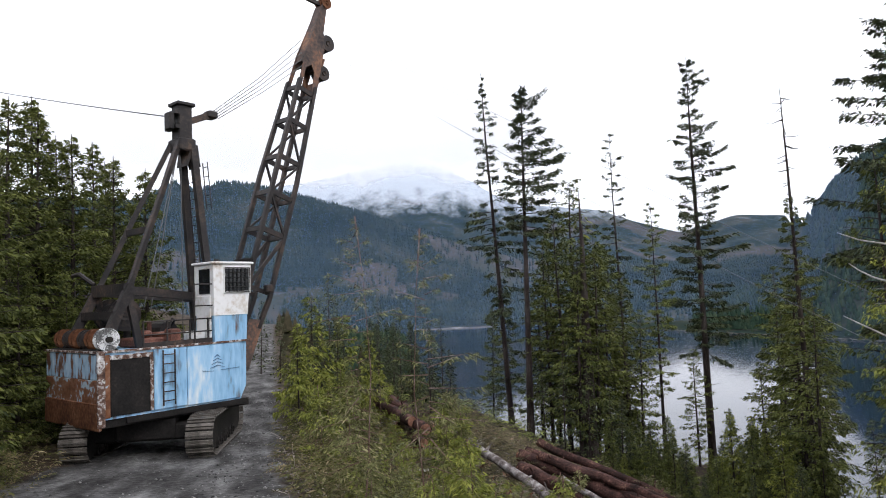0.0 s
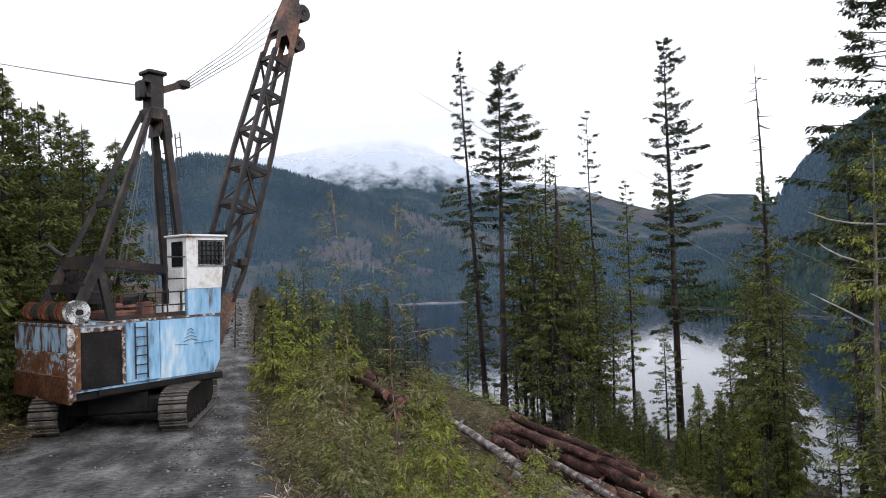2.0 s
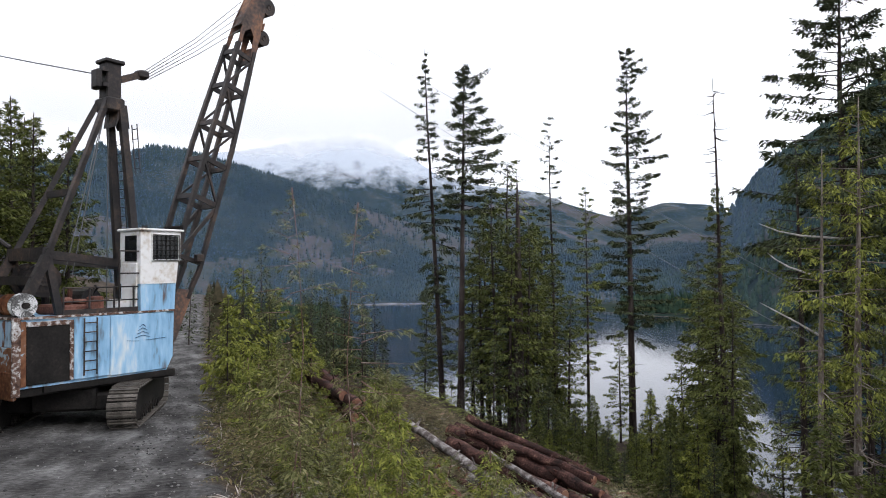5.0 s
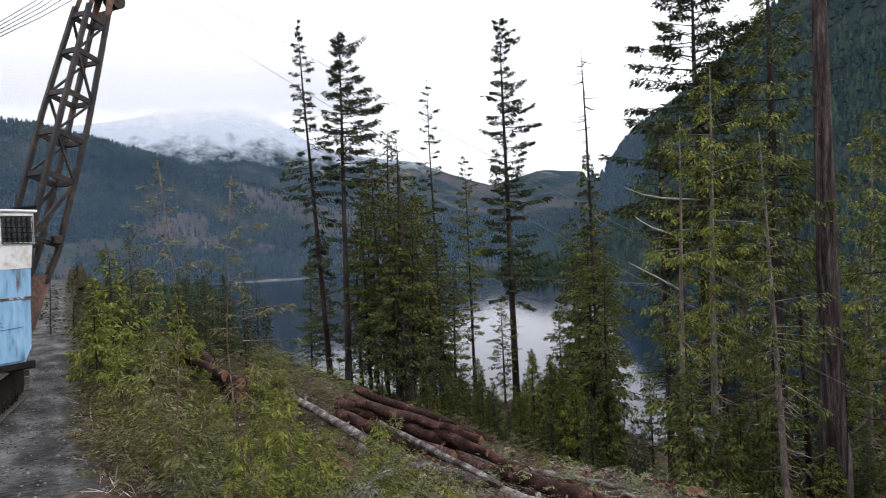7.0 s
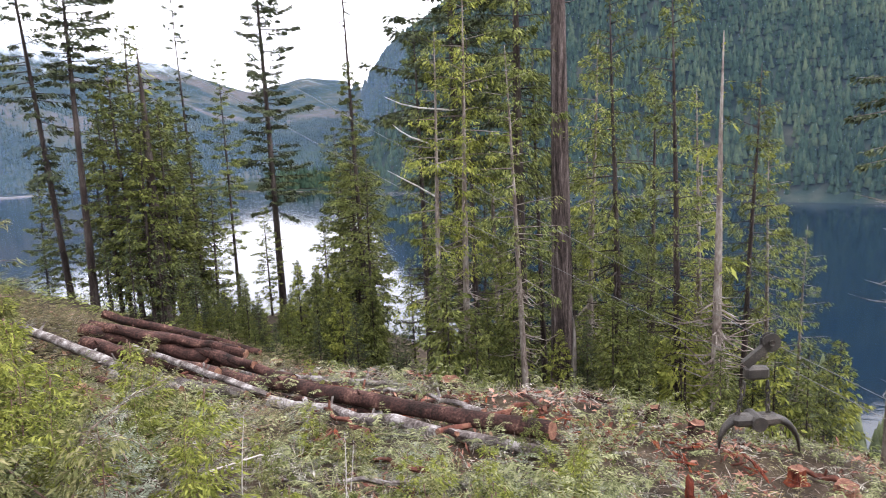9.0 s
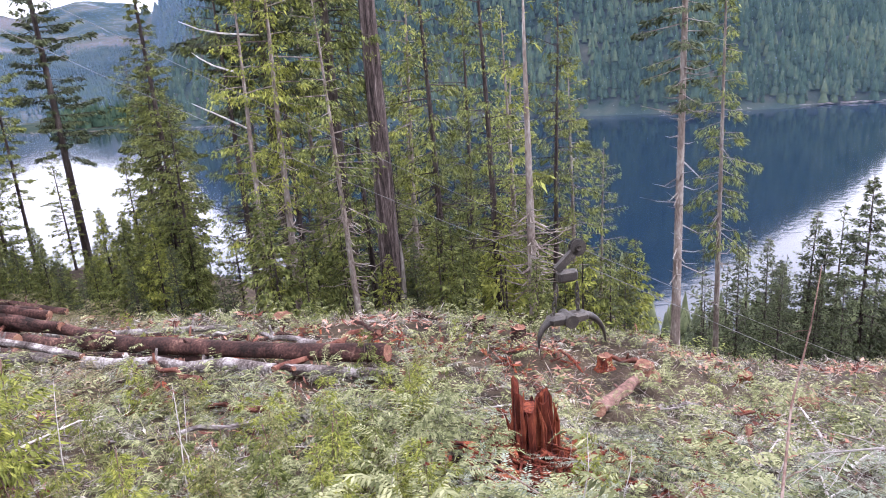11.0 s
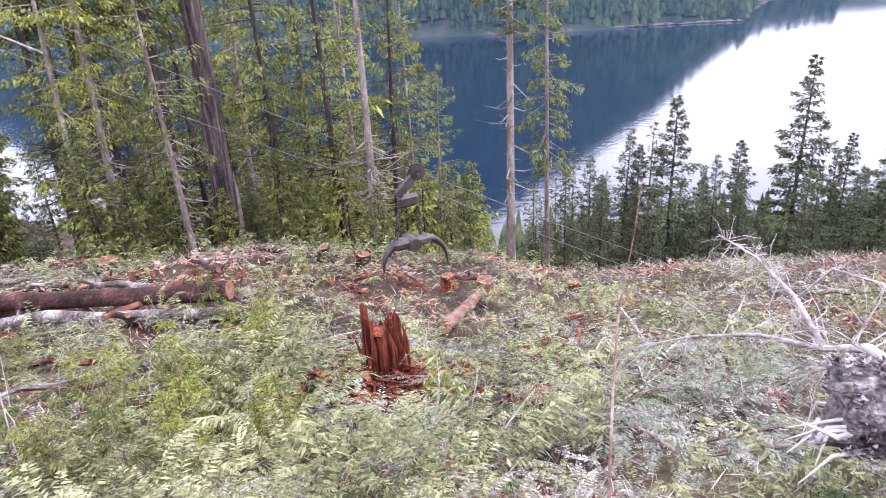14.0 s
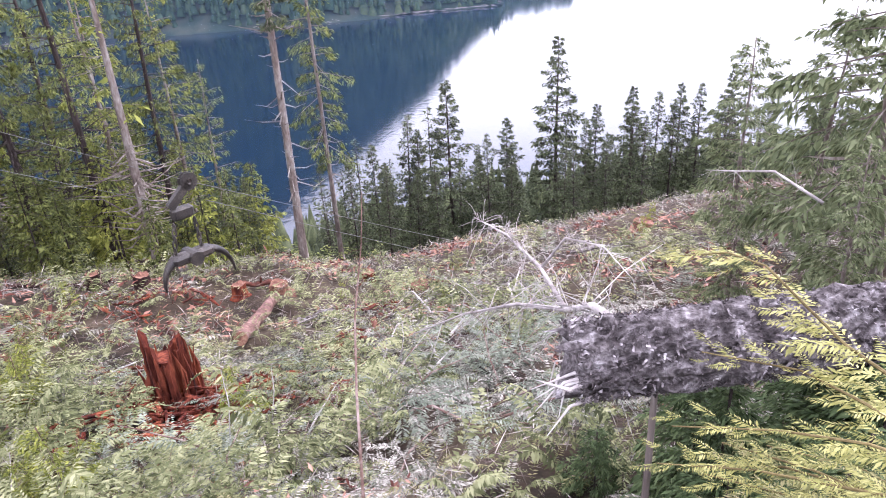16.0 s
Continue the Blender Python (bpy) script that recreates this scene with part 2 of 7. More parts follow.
def land(x, y):
    """The height of the ground at x, y."""
    x, y = np.asarray(x, float), np.asarray(y, float)
    r, a = np.hypot(x, y), np.degrees(np.arctan2(x, y))
    s, u = -math.sin(EDGE) * x + math.cos(EDGE) * y, math.cos(EDGE) * x + math.sin(EDGE) * y
    road = -0.1 * np.clip(s, -30, 17.5) - 0.02 * np.clip(s - 17.5, 0, 40)
    ue = np.where(u > 0, u * (1 - 0.25 * smooth(20, 38, s)), u)
    w = smooth(0, 10, s)
    fall = np.interp(ue, FALL_U, FALL_Z) * w + np.interp(ue, FALL_U, FALL_N) * (1 - w)
    near = road + np.where(u > 0, fall * (1 - 0.45 * smooth(14, 26, s) * (1 - smooth(8, 18, u))), fall)
    near = near - 22 * smooth(35, 90, s) * smooth(2, 14, u)
    lip = np.interp(a, [14, 24, 30, 40], [21, 19, 19, 15.5])                    # beyond the logs the slope breaks away
    near = near - np.interp(a, [-5, 3, 12, 30, 38, 55, 63], [0, 0.3, 1.3, 1.3, 0.8, 0.6, 0]) * smooth(lip, lip + 7, r)
    off = smooth(0.2, 2.0, u) + smooth(5.5, 7.5, -u)
    near = near - 0.014 * np.clip(y, -60, 60) + off * (0.16 * ripple(x, y, 0.55) + 0.22 * ripple(x, y, 2.1, 2.0)) + 0.03 * ripple(x, y, 0.5, 1.0)
    shore = np.interp(a, SHORE_A, SHORE_R)
    top = np.tan(np.radians(np.interp(a, SKY_A, SKY_E))) * np.interp(a, SKY_A, TOP_R) + 1.65
    t = np.clip((r - shore) / (np.interp(a, SKY_A, TOP_R) - shore), 0, 1.15)
    steep = smooth(1900, 3200, np.interp(a, SKY_A, TOP_R))
    rise = (np.sin(np.clip(t, 0, 1) * math.pi / 2) ** 1.15) * (1 - steep) + np.clip(t, 0, 1) ** 1.9 * steep - 0.8 * np.clip(t - 1, 0, 1)
    bumps = ripple(x, y, 160, 1.0) * 22 + ripple(x, y, 60, 2.0) * 7 + np.abs(ripple(x, y, 420, 4.0)) * 40
    far = LAKE - 2.5 + 4 * smooth(0, 0.02, t) + (top - LAKE) * rise + bumps * t * (1.02 - np.clip(t, 0, 1)) * 2.2
    peak = np.tan(np.radians(np.interp(a, HILL_A, HILL_E))) * 2500 + 1.65 - LAKE
    hill = LAKE + peak * np.exp(-((r - 2500) / 560) ** 2) + ripple(x, y, 210, 6.0) * 16 * smooth(1300, 1900, r)
    far = np.where((a > -60) & (a < 27), np.maximum(far, hill), far)
    basin = np.where((a > -1.6 - 3.0 * np.clip((r - 500) / 800, -1, 1)) & (a < 140), LAKE - 6.0, LAKE + 1.5)
    far = np.where(r < shore, basin, far)
    return near * (1 - smooth(170, 230, r)) + far * smooth(170, 230, r)


def spot(az, dist, up=0.0):
    """A place at a bearing (degrees right of ahead) and distance from the road's end, resting on the land."""
    x, y = dist * math.sin(radians(az)), dist * math.cos(radians(az))
    return Vector((x, y, float(land(x, y)) + up))


# ---- ground, lake, mountains ----
def road_surface(m):
    """Adds the gravel road to the forest floor: wheel-worn streaks, loose stone and a ragged edge."""
    n, l = m.node_tree.nodes, m.node_tree.links
    b = n["Principled BSDF"]
    base = b.inputs["Base Color"].links[0].from_socket
    geo, turn = n.new("ShaderNodeNewGeometry"), n.new("ShaderNodeMapping")
    turn.inputs["Rotation"].default_value = (0, 0, -EDGE)
    l.new(geo.outputs["Position"], turn.inputs["Vector"])
    sep = n.new("ShaderNodeSeparateXYZ")
    l.new(turn.outputs["Vector"], sep.inputs[0])
    edge = n.new("ShaderNodeTexNoise")
    edge.inputs["Scale"].default_value, edge.inputs["Detail"].default_value = 1.1, 7
    l.new(geo.outputs["Position"], edge.inputs["Vector"])

    def math_node(op, a, c):
        q = n.new("ShaderNodeMath")
        q.operation = op
        for k, w in enumerate((a, c)):
            if isinstance(w, (int, float)):
                q.inputs[k].default_value = w
            else:
                l.new(w, q.inputs[k])
        return q.outputs[0]

    # distance from the road's middle, made ragged by noise
    mid = math_node('ABSOLUTE', math_node('ADD', sep.outputs["X"], 2.35), 0)
    mid = math_node('ADD', mid, math_node('MULTIPLY', math_node('SUBTRACT', edge.outputs["Fac"], 0.5), 1.6))
    mask = n.new("ShaderNodeMapRange")
    mask.inputs["From Min"].default_value, mask.inputs["From Max"].default_value = 2.6, 2.3
    l.new(mid, mask.inputs["Value"])
    streak_map, streak, stone = n.new("ShaderNodeMapping"), n.new("ShaderNodeTexNoise"), n.new("ShaderNodeTexNoise")
    streak_map.inputs["Scale"].default_value = (1.7, 0.5, 1)
    l.new(turn.outputs["Vector"], streak_map.inputs["Vector"])
    l.new(streak_map.outputs["Vector"], streak.inputs["Vector"])
    streak.inputs["Scale"].default_value, streak.inputs["Detail"].default_value = 1.0, 5
    stone.inputs["Scale"].default_value, stone.inputs["Detail"].default_value = 9, 8
    stone.inputs["Roughness"].default_value = 0.7
    l.new(geo.outputs["Position"], stone.inputs["Vector"])
    value = math_node('ADD', math_node('MULTIPLY', streak.outputs["Fac"], 0.55), math_node('MULTIPLY', stone.outputs["Fac"], 0.45))
    ramp = n.new("ShaderNodeValToRGB")
    e = ramp.color_ramp.elements
    e.new(0.5)
    e.new(0.6)
    for el, (p, c) in zip(e, ((0.38, (0.014, 0.013, 0.013)), (0.47, (0.045, 0.043, 0.042)), (0.54, (0.085, 0.083, 0.082)), (0.66, (0.2, 0.197, 0.195)))):
        el.position, el.color = p, (*c, 1)
    l.new(value, ramp.inputs["Fac"])
    mix = n.new("ShaderNodeMixRGB")
    l.new(mask.outputs[0], mix.inputs["Fac"])
    l.new(base, mix.inputs["Color1"])
    l.new(ramp.outputs["Color"], mix.inputs["Color2"])
    l.new(mix.outputs[0], b.inputs["Base Color"])


road_surface(M_DUFF)


def build_ground():
    na, radii = 480, np.concatenate([[0.001, 0.25], np.geomspace(0.5, 230, 125), np.linspace(265, 4700, 128)])
    az = np.radians(np.arange(na) * 360 / na)
    rr, aa = np.meshgrid(radii, az, indexing="ij")
    x, y = rr * np.sin(aa), rr * np.cos(aa)
    x[0] -= 0.1
    y[0] -= 0.12
    z = land(x, y)
    v = np.stack([x, y, z], -1).reshape(-1, 3)
    i, j = np.meshgrid(np.arange(len(radii) - 1), np.arange(na), indexing="ij")
    k = (j + 1) % na
    q = np.stack([i * na + j, i * na + k, (i + 1) * na + k, (i + 1) * na + j], -1).reshape(-1, 4)[:, ::-1]
    me = raw_mesh("ground", v, q, M_DUFF)
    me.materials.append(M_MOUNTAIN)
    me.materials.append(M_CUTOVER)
    c = v[q].mean(1)
    r, a = np.hypot(c[:, 0], c[:, 1]), np.degrees(np.arctan2(c[:, 0], c[:, 1]))
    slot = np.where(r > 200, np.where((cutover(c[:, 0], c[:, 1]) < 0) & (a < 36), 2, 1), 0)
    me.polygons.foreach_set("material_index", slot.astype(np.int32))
    me.polygons.foreach_set("use_smooth", np.ones(len(q), bool))
    return tagged(new("ground", me), "steep logged hillside with gravel road and far snowy mountains", "ground", kind="structure")


# Dark stops lean blue: distance haze is put into the forest colour.
M_MOUNTAIN = material("haze_tinted_mountain", [(0.33, (0.008, 0.016, 0.016)), (0.5, (0.020, 0.032, 0.028)), (0.62, (0.045, 0.050, 0.040)), (0.75, (0.09, 0.085, 0.07))], 0.006, 0.95, bump=0.0, fine=0.05, spec=0.0)


def mountain_snow(m):
    """Adds snow above the snow line, broken by noise."""
    n, l = m.node_tree.nodes, m.node_tree.links
    b = n["Principled BSDF"]
    base = b.inputs["Base Color"].links[0].from_socket
    geo = n.new("ShaderNodeNewGeometry")
    sep = n.new("ShaderNodeSeparateXYZ")
    l.new(geo.outputs["Position"], sep.inputs[0])
    nz = n.new("ShaderNodeTexNoise")
    nz.inputs["Scale"].default_value, nz.inputs["Detail"].default_value = 0.013, 9
    nz.inputs["Roughness"].default_value = 0.7
    even = n.new("ShaderNodeMapping")
    even.inputs["Scale"].default_value = (1, 0.2, 1)
    l.new(geo.outputs["Position"], even.inputs["Vector"])
    l.new(even.outputs["Vector"], nz.inputs["Vector"])
    h = n.new("ShaderNodeMath")
    h.operation = 'MULTIPLY_ADD'
    h.inputs[1].default_value = 520
    l.new(nz.outputs["Fac"], h.inputs[0])
    l.new(sep.outputs["Z"], h.inputs[2])
    r = n.new("ShaderNodeMapRange")
    r.inputs["From Min"].default_value, r.inputs["From Max"].default_value = 665, 850
    l.new(h.outputs[0], r.inputs["Value"])
    m1 = n.new("ShaderNodeMixRGB")
    # Grey-blue, not white: the low cloud's shade is put into the snow colour.
    m1.inputs["Color2"].default_value = (0.42, 0.46, 0.52, 1)
    l.new(r.outputs[0], m1.inputs["Fac"])
    l.new(base, m1.inputs["Color1"])
    l.new(m1.outputs[0], b.inputs["Base Color"])


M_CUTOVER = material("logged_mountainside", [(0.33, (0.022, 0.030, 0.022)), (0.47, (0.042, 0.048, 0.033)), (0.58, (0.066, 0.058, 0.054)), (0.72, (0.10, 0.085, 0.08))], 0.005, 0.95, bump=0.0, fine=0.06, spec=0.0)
mountain_snow(M_MOUNTAIN)
mountain_snow(M_CUTOVER)
GROUND = build_ground()

M_WATER = bpy.data.materials.new("lake_water")
M_WATER.use_nodes = True
wb = M_WATER.node_tree.nodes["Principled BSDF"]
wb.inputs["Base Color"].default_value = (0.004, 0.012, 0.026, 1)
wb.inputs["Roughness"].default_value = 0.06
wb.inputs["IOR"].default_value = 1.33
w_noise = M_WATER.node_tree.nodes.new("ShaderNodeTexNoise")
w_noise.inputs["Scale"].default_value, w_noise.inputs["Detail"].default_value = 0.35, 5
w_geo = M_WATER.node_tree.nodes.new("ShaderNodeNewGeometry")
w_bump = M_WATER.node_tree.nodes.new("ShaderNodeBump")
w_bump.inputs["Strength"].default_value, w_bump.inputs["Distance"].default_value = 0.09, 0.35
M_WATER.node_tree.links.new(w_geo.outputs["Position"], w_noise.inputs["Vector"])
M_WATER.node_tree.links.new(w_noise.outputs["Fac"], w_bump.inputs["Height"])
M_WATER.node_tree.links.new(w_bump.outputs["Normal"], wb.inputs["Normal"])
lake = new("lake", raw_mesh("lake", [(-420, 100, LAKE), (3000, -1500, LAKE), (3000, 2200, LAKE), (-420, 2200, LAKE)], [(0, 1, 2, 3)], M_WATER))
tagged(lake, "still dark lake mirroring hills and white sky", "lake", kind="structure")


# ---- conifers ----
def kites(base, along, side, length, width, droop):
    """Leaf blades: base points, unit directions, unit side vectors -> vertices and triangles."""
    mid = base + along * (length * 0.45)[:, None]
    tip = base + along * length[:, None]
    tip[:, 2] -= droop * length
    mid[:, 2] -= droop * length * 0.25
    v = np.stack([base, mid - side * (width / 2)[:, None], tip, mid + side * (width / 2)[:, None]], 1).reshape(-1, 3)
    k = np.arange(len(base))[:, None] * 4
    return v, np.concatenate([k + [0, 1, 2], k + [0, 2, 3]])


def conifer_arrays(seed, height, crown_from, reach, limbs, droop=0.25, spray=0.5, blades=26, ragged=0.5, tip_slim=1.0, lopside=0.0, width=0.26, fan=0.3, hang=0.25, gaps=0.0, crown_to=0.985):
    """A conifer's limb paths and its blades. crown_from: share of the height below the crown; reach: longest limb; fan: how far side twigs spread; hang: how far sprays hang down."""
    g = np.random.default_rng(seed)
    limb_list, B, A, S, Ln = [], [], [], [], []
    for i in range(limbs):
        q = (i + g.random()) / limbs                     # 0 at crown's foot, 1 at the tip
        if gaps and math.sin(q * 23 + seed * 1.7) + math.sin(q * 41 + i * 2.4) < gaps - 1.6:
            continue
        z = height * (crown_from + (crown_to - crown_from) * q)
        prof = min(1.0, 0.55 + 1.8 * q) * (1 - q) ** tip_slim + 0.05
        L = reach * prof * (1 - ragged * g.random())
        w = i * 2.39996 + g.normal(0, 0.5)
        L *= 1 + lopside * math.cos(w)
        rise = 0.5 * q - droop * (1 - q) + g.normal(0, 0.12)
        d = np.array([math.cos(w), math.sin(w), rise])
        d /= np.linalg.norm(d)
        ts = np.linspace(0, 1, 5)
        pts = np.array([0, 0, z]) + np.outer(ts * L, d)
        pts[:, 2] += -droop * L * ts ** 2 * 0.6 + 0.12 * L * ts ** 3
        limb_list.append((pts, L))
        k = max(4, int(blades * (0.35 + 0.65 * L / reach)))
        t = 1 - 0.8 * g.random(k) ** 1.2
        nodes = g.random(max(2, int(2 + 2 * L))) * 0.75 + 0.25          # tufts along the limb
        t = np.clip(np.where(g.random(k) < 0.75, nodes[g.integers(0, len(nodes), k)] + g.normal(0, 0.05, k), t), 0.08, 1)
        idx = np.clip(t * 4, 0, 3.999)
        i0 = idx.astype(int)
        p = pts[i0] + (pts[i0 + 1] - pts[i0]) * (idx - i0)[:, None]
        sgn = np.where(g.random(k) < 0.5, -1, 1)
        sidev = np.array([-math.sin(w), math.cos(w), 0])
        along = d * (0.55 + 0.5 * g.random(k))[:, None] + sidev * (sgn * (0.35 + 0.6 * g.random(k)))[:, None]
        along[:, 2] += g.normal(-0.12 - 0.55 * hang, 0.25 + 0.15 * hang, k)
        along += g.normal(0, 0.28, (k, 3))
        along /= np.linalg.norm(along, axis=1)[:, None]
        side = np.cross(along, np.array([0, 0, 1.0])) + g.normal(0, 0.7, (k, 3))
        side /= np.linalg.norm(side, axis=1)[:, None]
        out = g.random(k) ** 1.3 * sgn * fan * L * (1.08 - t) * 1.4
        drop = np.abs(g.normal(0, 1, k)) * hang * spray * 0.9 + 0.25 * np.abs(out) * droop
        p = p + sidev * out[:, None] + np.outer(np.abs(out) * 0.35, d)
        p[:, 2] -= drop
        B.append(p + g.normal(0, 1, (k, 3)) * np.array([0.35, 0.35, 0.2]) * spray * (0.5 + 0.5 * L / reach))
        A.append(along)
        S.append(side)
        Ln.append(spray * (0.5 + 0.7 * g.random(k)) * (0.55 + 0.45 * L / reach))
    B, A, S, Ln = map(np.concatenate, (B, A, S, Ln))
    v, f = kites(B, A, S, Ln, Ln * width * (0.8 + 0.5 * g.random(len(Ln))), droop * 0.8 + 0.1)
    return limb_list, v, f


def conifer_meshes(name, seed, height, girth, crown_from, reach, limbs, leaf, bark, bare=10, bend=0.0, dead_len=1.0, **kw):
    g = np.random.default_rng(seed + 900)
    limb_list, v, f = conifer_arrays(seed, height, crown_from, reach, limbs, **kw)
    sh = Shape()
    hs = [-0.4, 0, 0.05, 0.2, 0.5, 0.8, 1.0]
    pts = [(0, 0, -0.4)] + [(g.normal(0, 0.02) * height * 0.1 * h + bend * math.sin(h * 3), g.normal(0, 0.02) * height * 0.1 * h, h * height) for h in hs[1:]]
    rad = [girth * 1.35, girth * 1.2, girth, girth * 0.85, girth * 0.6, girth * 0.3, 0.012]
    sh.tube(pts, rad, 9)
    lb = Shape()
    thin = min(1.0, height / 9)
    for p, L in limb_list:
        lb.tube([p[0], p[2], p[4]], [(0.012 + 0.011 * L) * thin, (0.008 + 0.005 * L) * thin, 0.004 * thin], 3, caps=False)
    for i in range(bare):                                    # dead snags below the crown
        z = height * (0.12 + (max(crown_from, 0.3) - 0.05) * g.random())
        if i % 2 and kw.get("crown_to", 1) < 0.9:           # twigs on a bare spire
            z = height * (kw["crown_to"] + (0.97 - kw["crown_to"]) * g.random())
        w, L = g.random() * 6.28, dead_len * (0.3 + 0.9 * g.random())
        a = np.array([0, 0, z])
        b = a + np.array([math.cos(w), math.sin(w), g.normal(-0.25, 0.3)]) * L * 0.6
        lb.tube([a, b, b + np.array([math.cos(w + 0.4), math.sin(w + 0.4), 0.25]) * L * 0.5], [0.03, 0.018, 0.004], 3, caps=False)
    return sh.mesh(name + "_trunk", bark, True), raw_mesh(name + "_crown", v, f, leaf), lb.mesh(name + "_limbs", bark)


def plant(name, meshes, m, label, group=""):
    t = thing(name, m, label, "tree", group)
    for part_name, me in zip(("trunk", "crown", "branchwork"), meshes):
        o = new(part_name, me)
        o.parent = t
        if part_name == "branchwork":
            tagged(o, kind="stuff")
    return t


# ---- haze sheets and cloud ----
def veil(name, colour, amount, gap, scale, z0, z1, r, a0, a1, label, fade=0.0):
    """A curved see-through sheet: low cloud, or a blue tint added in place of distance haze. amount: how much it hides;
    gap: how patchy; thin at its upper and lower edge.
    """
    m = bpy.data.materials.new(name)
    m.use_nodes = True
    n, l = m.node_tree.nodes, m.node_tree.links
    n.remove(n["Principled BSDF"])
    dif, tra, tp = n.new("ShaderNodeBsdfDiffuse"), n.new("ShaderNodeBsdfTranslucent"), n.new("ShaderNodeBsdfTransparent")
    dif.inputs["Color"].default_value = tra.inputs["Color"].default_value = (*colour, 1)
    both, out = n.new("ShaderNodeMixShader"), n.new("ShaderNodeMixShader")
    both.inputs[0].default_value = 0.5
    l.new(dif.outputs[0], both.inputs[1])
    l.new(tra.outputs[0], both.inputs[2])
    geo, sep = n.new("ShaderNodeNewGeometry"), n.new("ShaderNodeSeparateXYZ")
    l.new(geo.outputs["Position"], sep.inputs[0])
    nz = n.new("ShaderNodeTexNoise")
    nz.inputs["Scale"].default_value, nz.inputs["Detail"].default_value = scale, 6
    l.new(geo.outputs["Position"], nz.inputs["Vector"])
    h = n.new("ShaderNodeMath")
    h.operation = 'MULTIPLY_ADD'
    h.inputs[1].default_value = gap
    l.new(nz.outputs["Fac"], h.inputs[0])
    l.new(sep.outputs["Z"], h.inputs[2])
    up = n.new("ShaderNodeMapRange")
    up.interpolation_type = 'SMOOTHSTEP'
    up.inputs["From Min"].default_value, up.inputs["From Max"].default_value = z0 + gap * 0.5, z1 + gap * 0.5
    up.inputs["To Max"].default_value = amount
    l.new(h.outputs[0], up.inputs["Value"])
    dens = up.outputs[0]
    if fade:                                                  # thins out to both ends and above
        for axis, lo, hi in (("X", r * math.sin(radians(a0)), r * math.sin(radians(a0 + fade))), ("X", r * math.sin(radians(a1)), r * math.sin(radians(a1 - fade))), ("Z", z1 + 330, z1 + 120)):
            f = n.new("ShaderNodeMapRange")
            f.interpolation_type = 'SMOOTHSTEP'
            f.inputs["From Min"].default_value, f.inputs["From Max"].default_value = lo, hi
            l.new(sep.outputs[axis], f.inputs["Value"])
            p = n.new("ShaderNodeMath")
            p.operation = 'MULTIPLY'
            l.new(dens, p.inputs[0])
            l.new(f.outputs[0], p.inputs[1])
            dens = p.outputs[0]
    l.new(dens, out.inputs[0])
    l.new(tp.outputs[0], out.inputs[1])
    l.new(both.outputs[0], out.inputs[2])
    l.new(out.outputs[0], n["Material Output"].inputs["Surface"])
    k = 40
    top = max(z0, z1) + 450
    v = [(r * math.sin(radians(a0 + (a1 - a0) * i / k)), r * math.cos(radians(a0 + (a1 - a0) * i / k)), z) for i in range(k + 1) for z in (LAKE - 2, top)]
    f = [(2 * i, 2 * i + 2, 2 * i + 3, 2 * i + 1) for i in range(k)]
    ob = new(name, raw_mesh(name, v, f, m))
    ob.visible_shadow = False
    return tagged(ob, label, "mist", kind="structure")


veil("cloud_bank", (0.98, 0.98, 0.98), 1.0, 260, 0.004, 520, 680, 3300, -34, 14, "low white cloud hiding the mountain top", 8)
# Blue sheets added before the far land in place of distance haze.
veil("valley_haze_sheet", (0.36, 0.56, 1.0), 0.115, 60, 0.004, 900, -160, 1150, -60, 32, "see-through blue sheet standing in for haze over the valley")
veil("distant_haze_sheet", (0.30, 0.52, 1.0), 0.42, 60, 0.002, 900, -160, 3300, 6, 36, "see-through blue sheet standing in for haze before the farthest ridge", 6)
veil("shore_haze_sheet", (0.40, 0.6, 1.0), 0.045, 60, 0.004, 900, -160, 560, 28, 130, "see-through blue sheet standing in for haze over the far shore")


def tree_at(name, meshes, az, dist, label, lean=(0, 0), turn=0, scale=1.0, group=""):
    p = spot(az, dist)
    return plant(name, meshes, pose(p.x, p.y, p.z, lean[0], lean[1], turn) @ Matrix.Scale(scale, 4), label, group)


M_GREYBARK = material("weathered_torn_wood", [(0.3, (0.07, 0.055, 0.05)), (0.5, (0.18, 0.15, 0.135)), (0.7, (0.36, 0.33, 0.31))], 3, 0.9, bump=0.8, stretch=(1, 1, 0.15), fine=25)
M_DRIFT = material("bleached_limb", [(0.3, (0.3, 0.27, 0.25)), (0.7, (0.6, 0.57, 0.55))], 5, 0.9)
BOWED = ([(13.80, 20.23, -0.53), (13.14, 20.66, -0.04), (12.68, 20.94, 0.27), (12.33, 21.15, 0.51)],
         [(14.39, 19.82, 2.51), (13.38, 20.50, 2.65), (12.84, 20.84, 2.81), (12.35, 21.13, 3.08)],
         [(13.67, 20.32, 1.38), (13.08, 20.69, 1.65), (12.75, 20.89, 1.90), (12.55, 21.02, 2.12)],)
SHORE_TREES = "tall conifers along the lower edge of the clearing"
tree_at("tall_hemlock", conifer_meshes("spire", 11, 20.9, 0.17, 0.3, 2.6, 100, M_FIR, M_BARK, bare=26, droop=0.3, blades=170, ragged=0.85, tip_slim=0.75, spray=0.24, width=0.44, fan=0.28, gaps=0.5),
        5.3, 40, "slender ragged conifer with sparse short branches", (0, -2.6), group=SHORE_TREES)
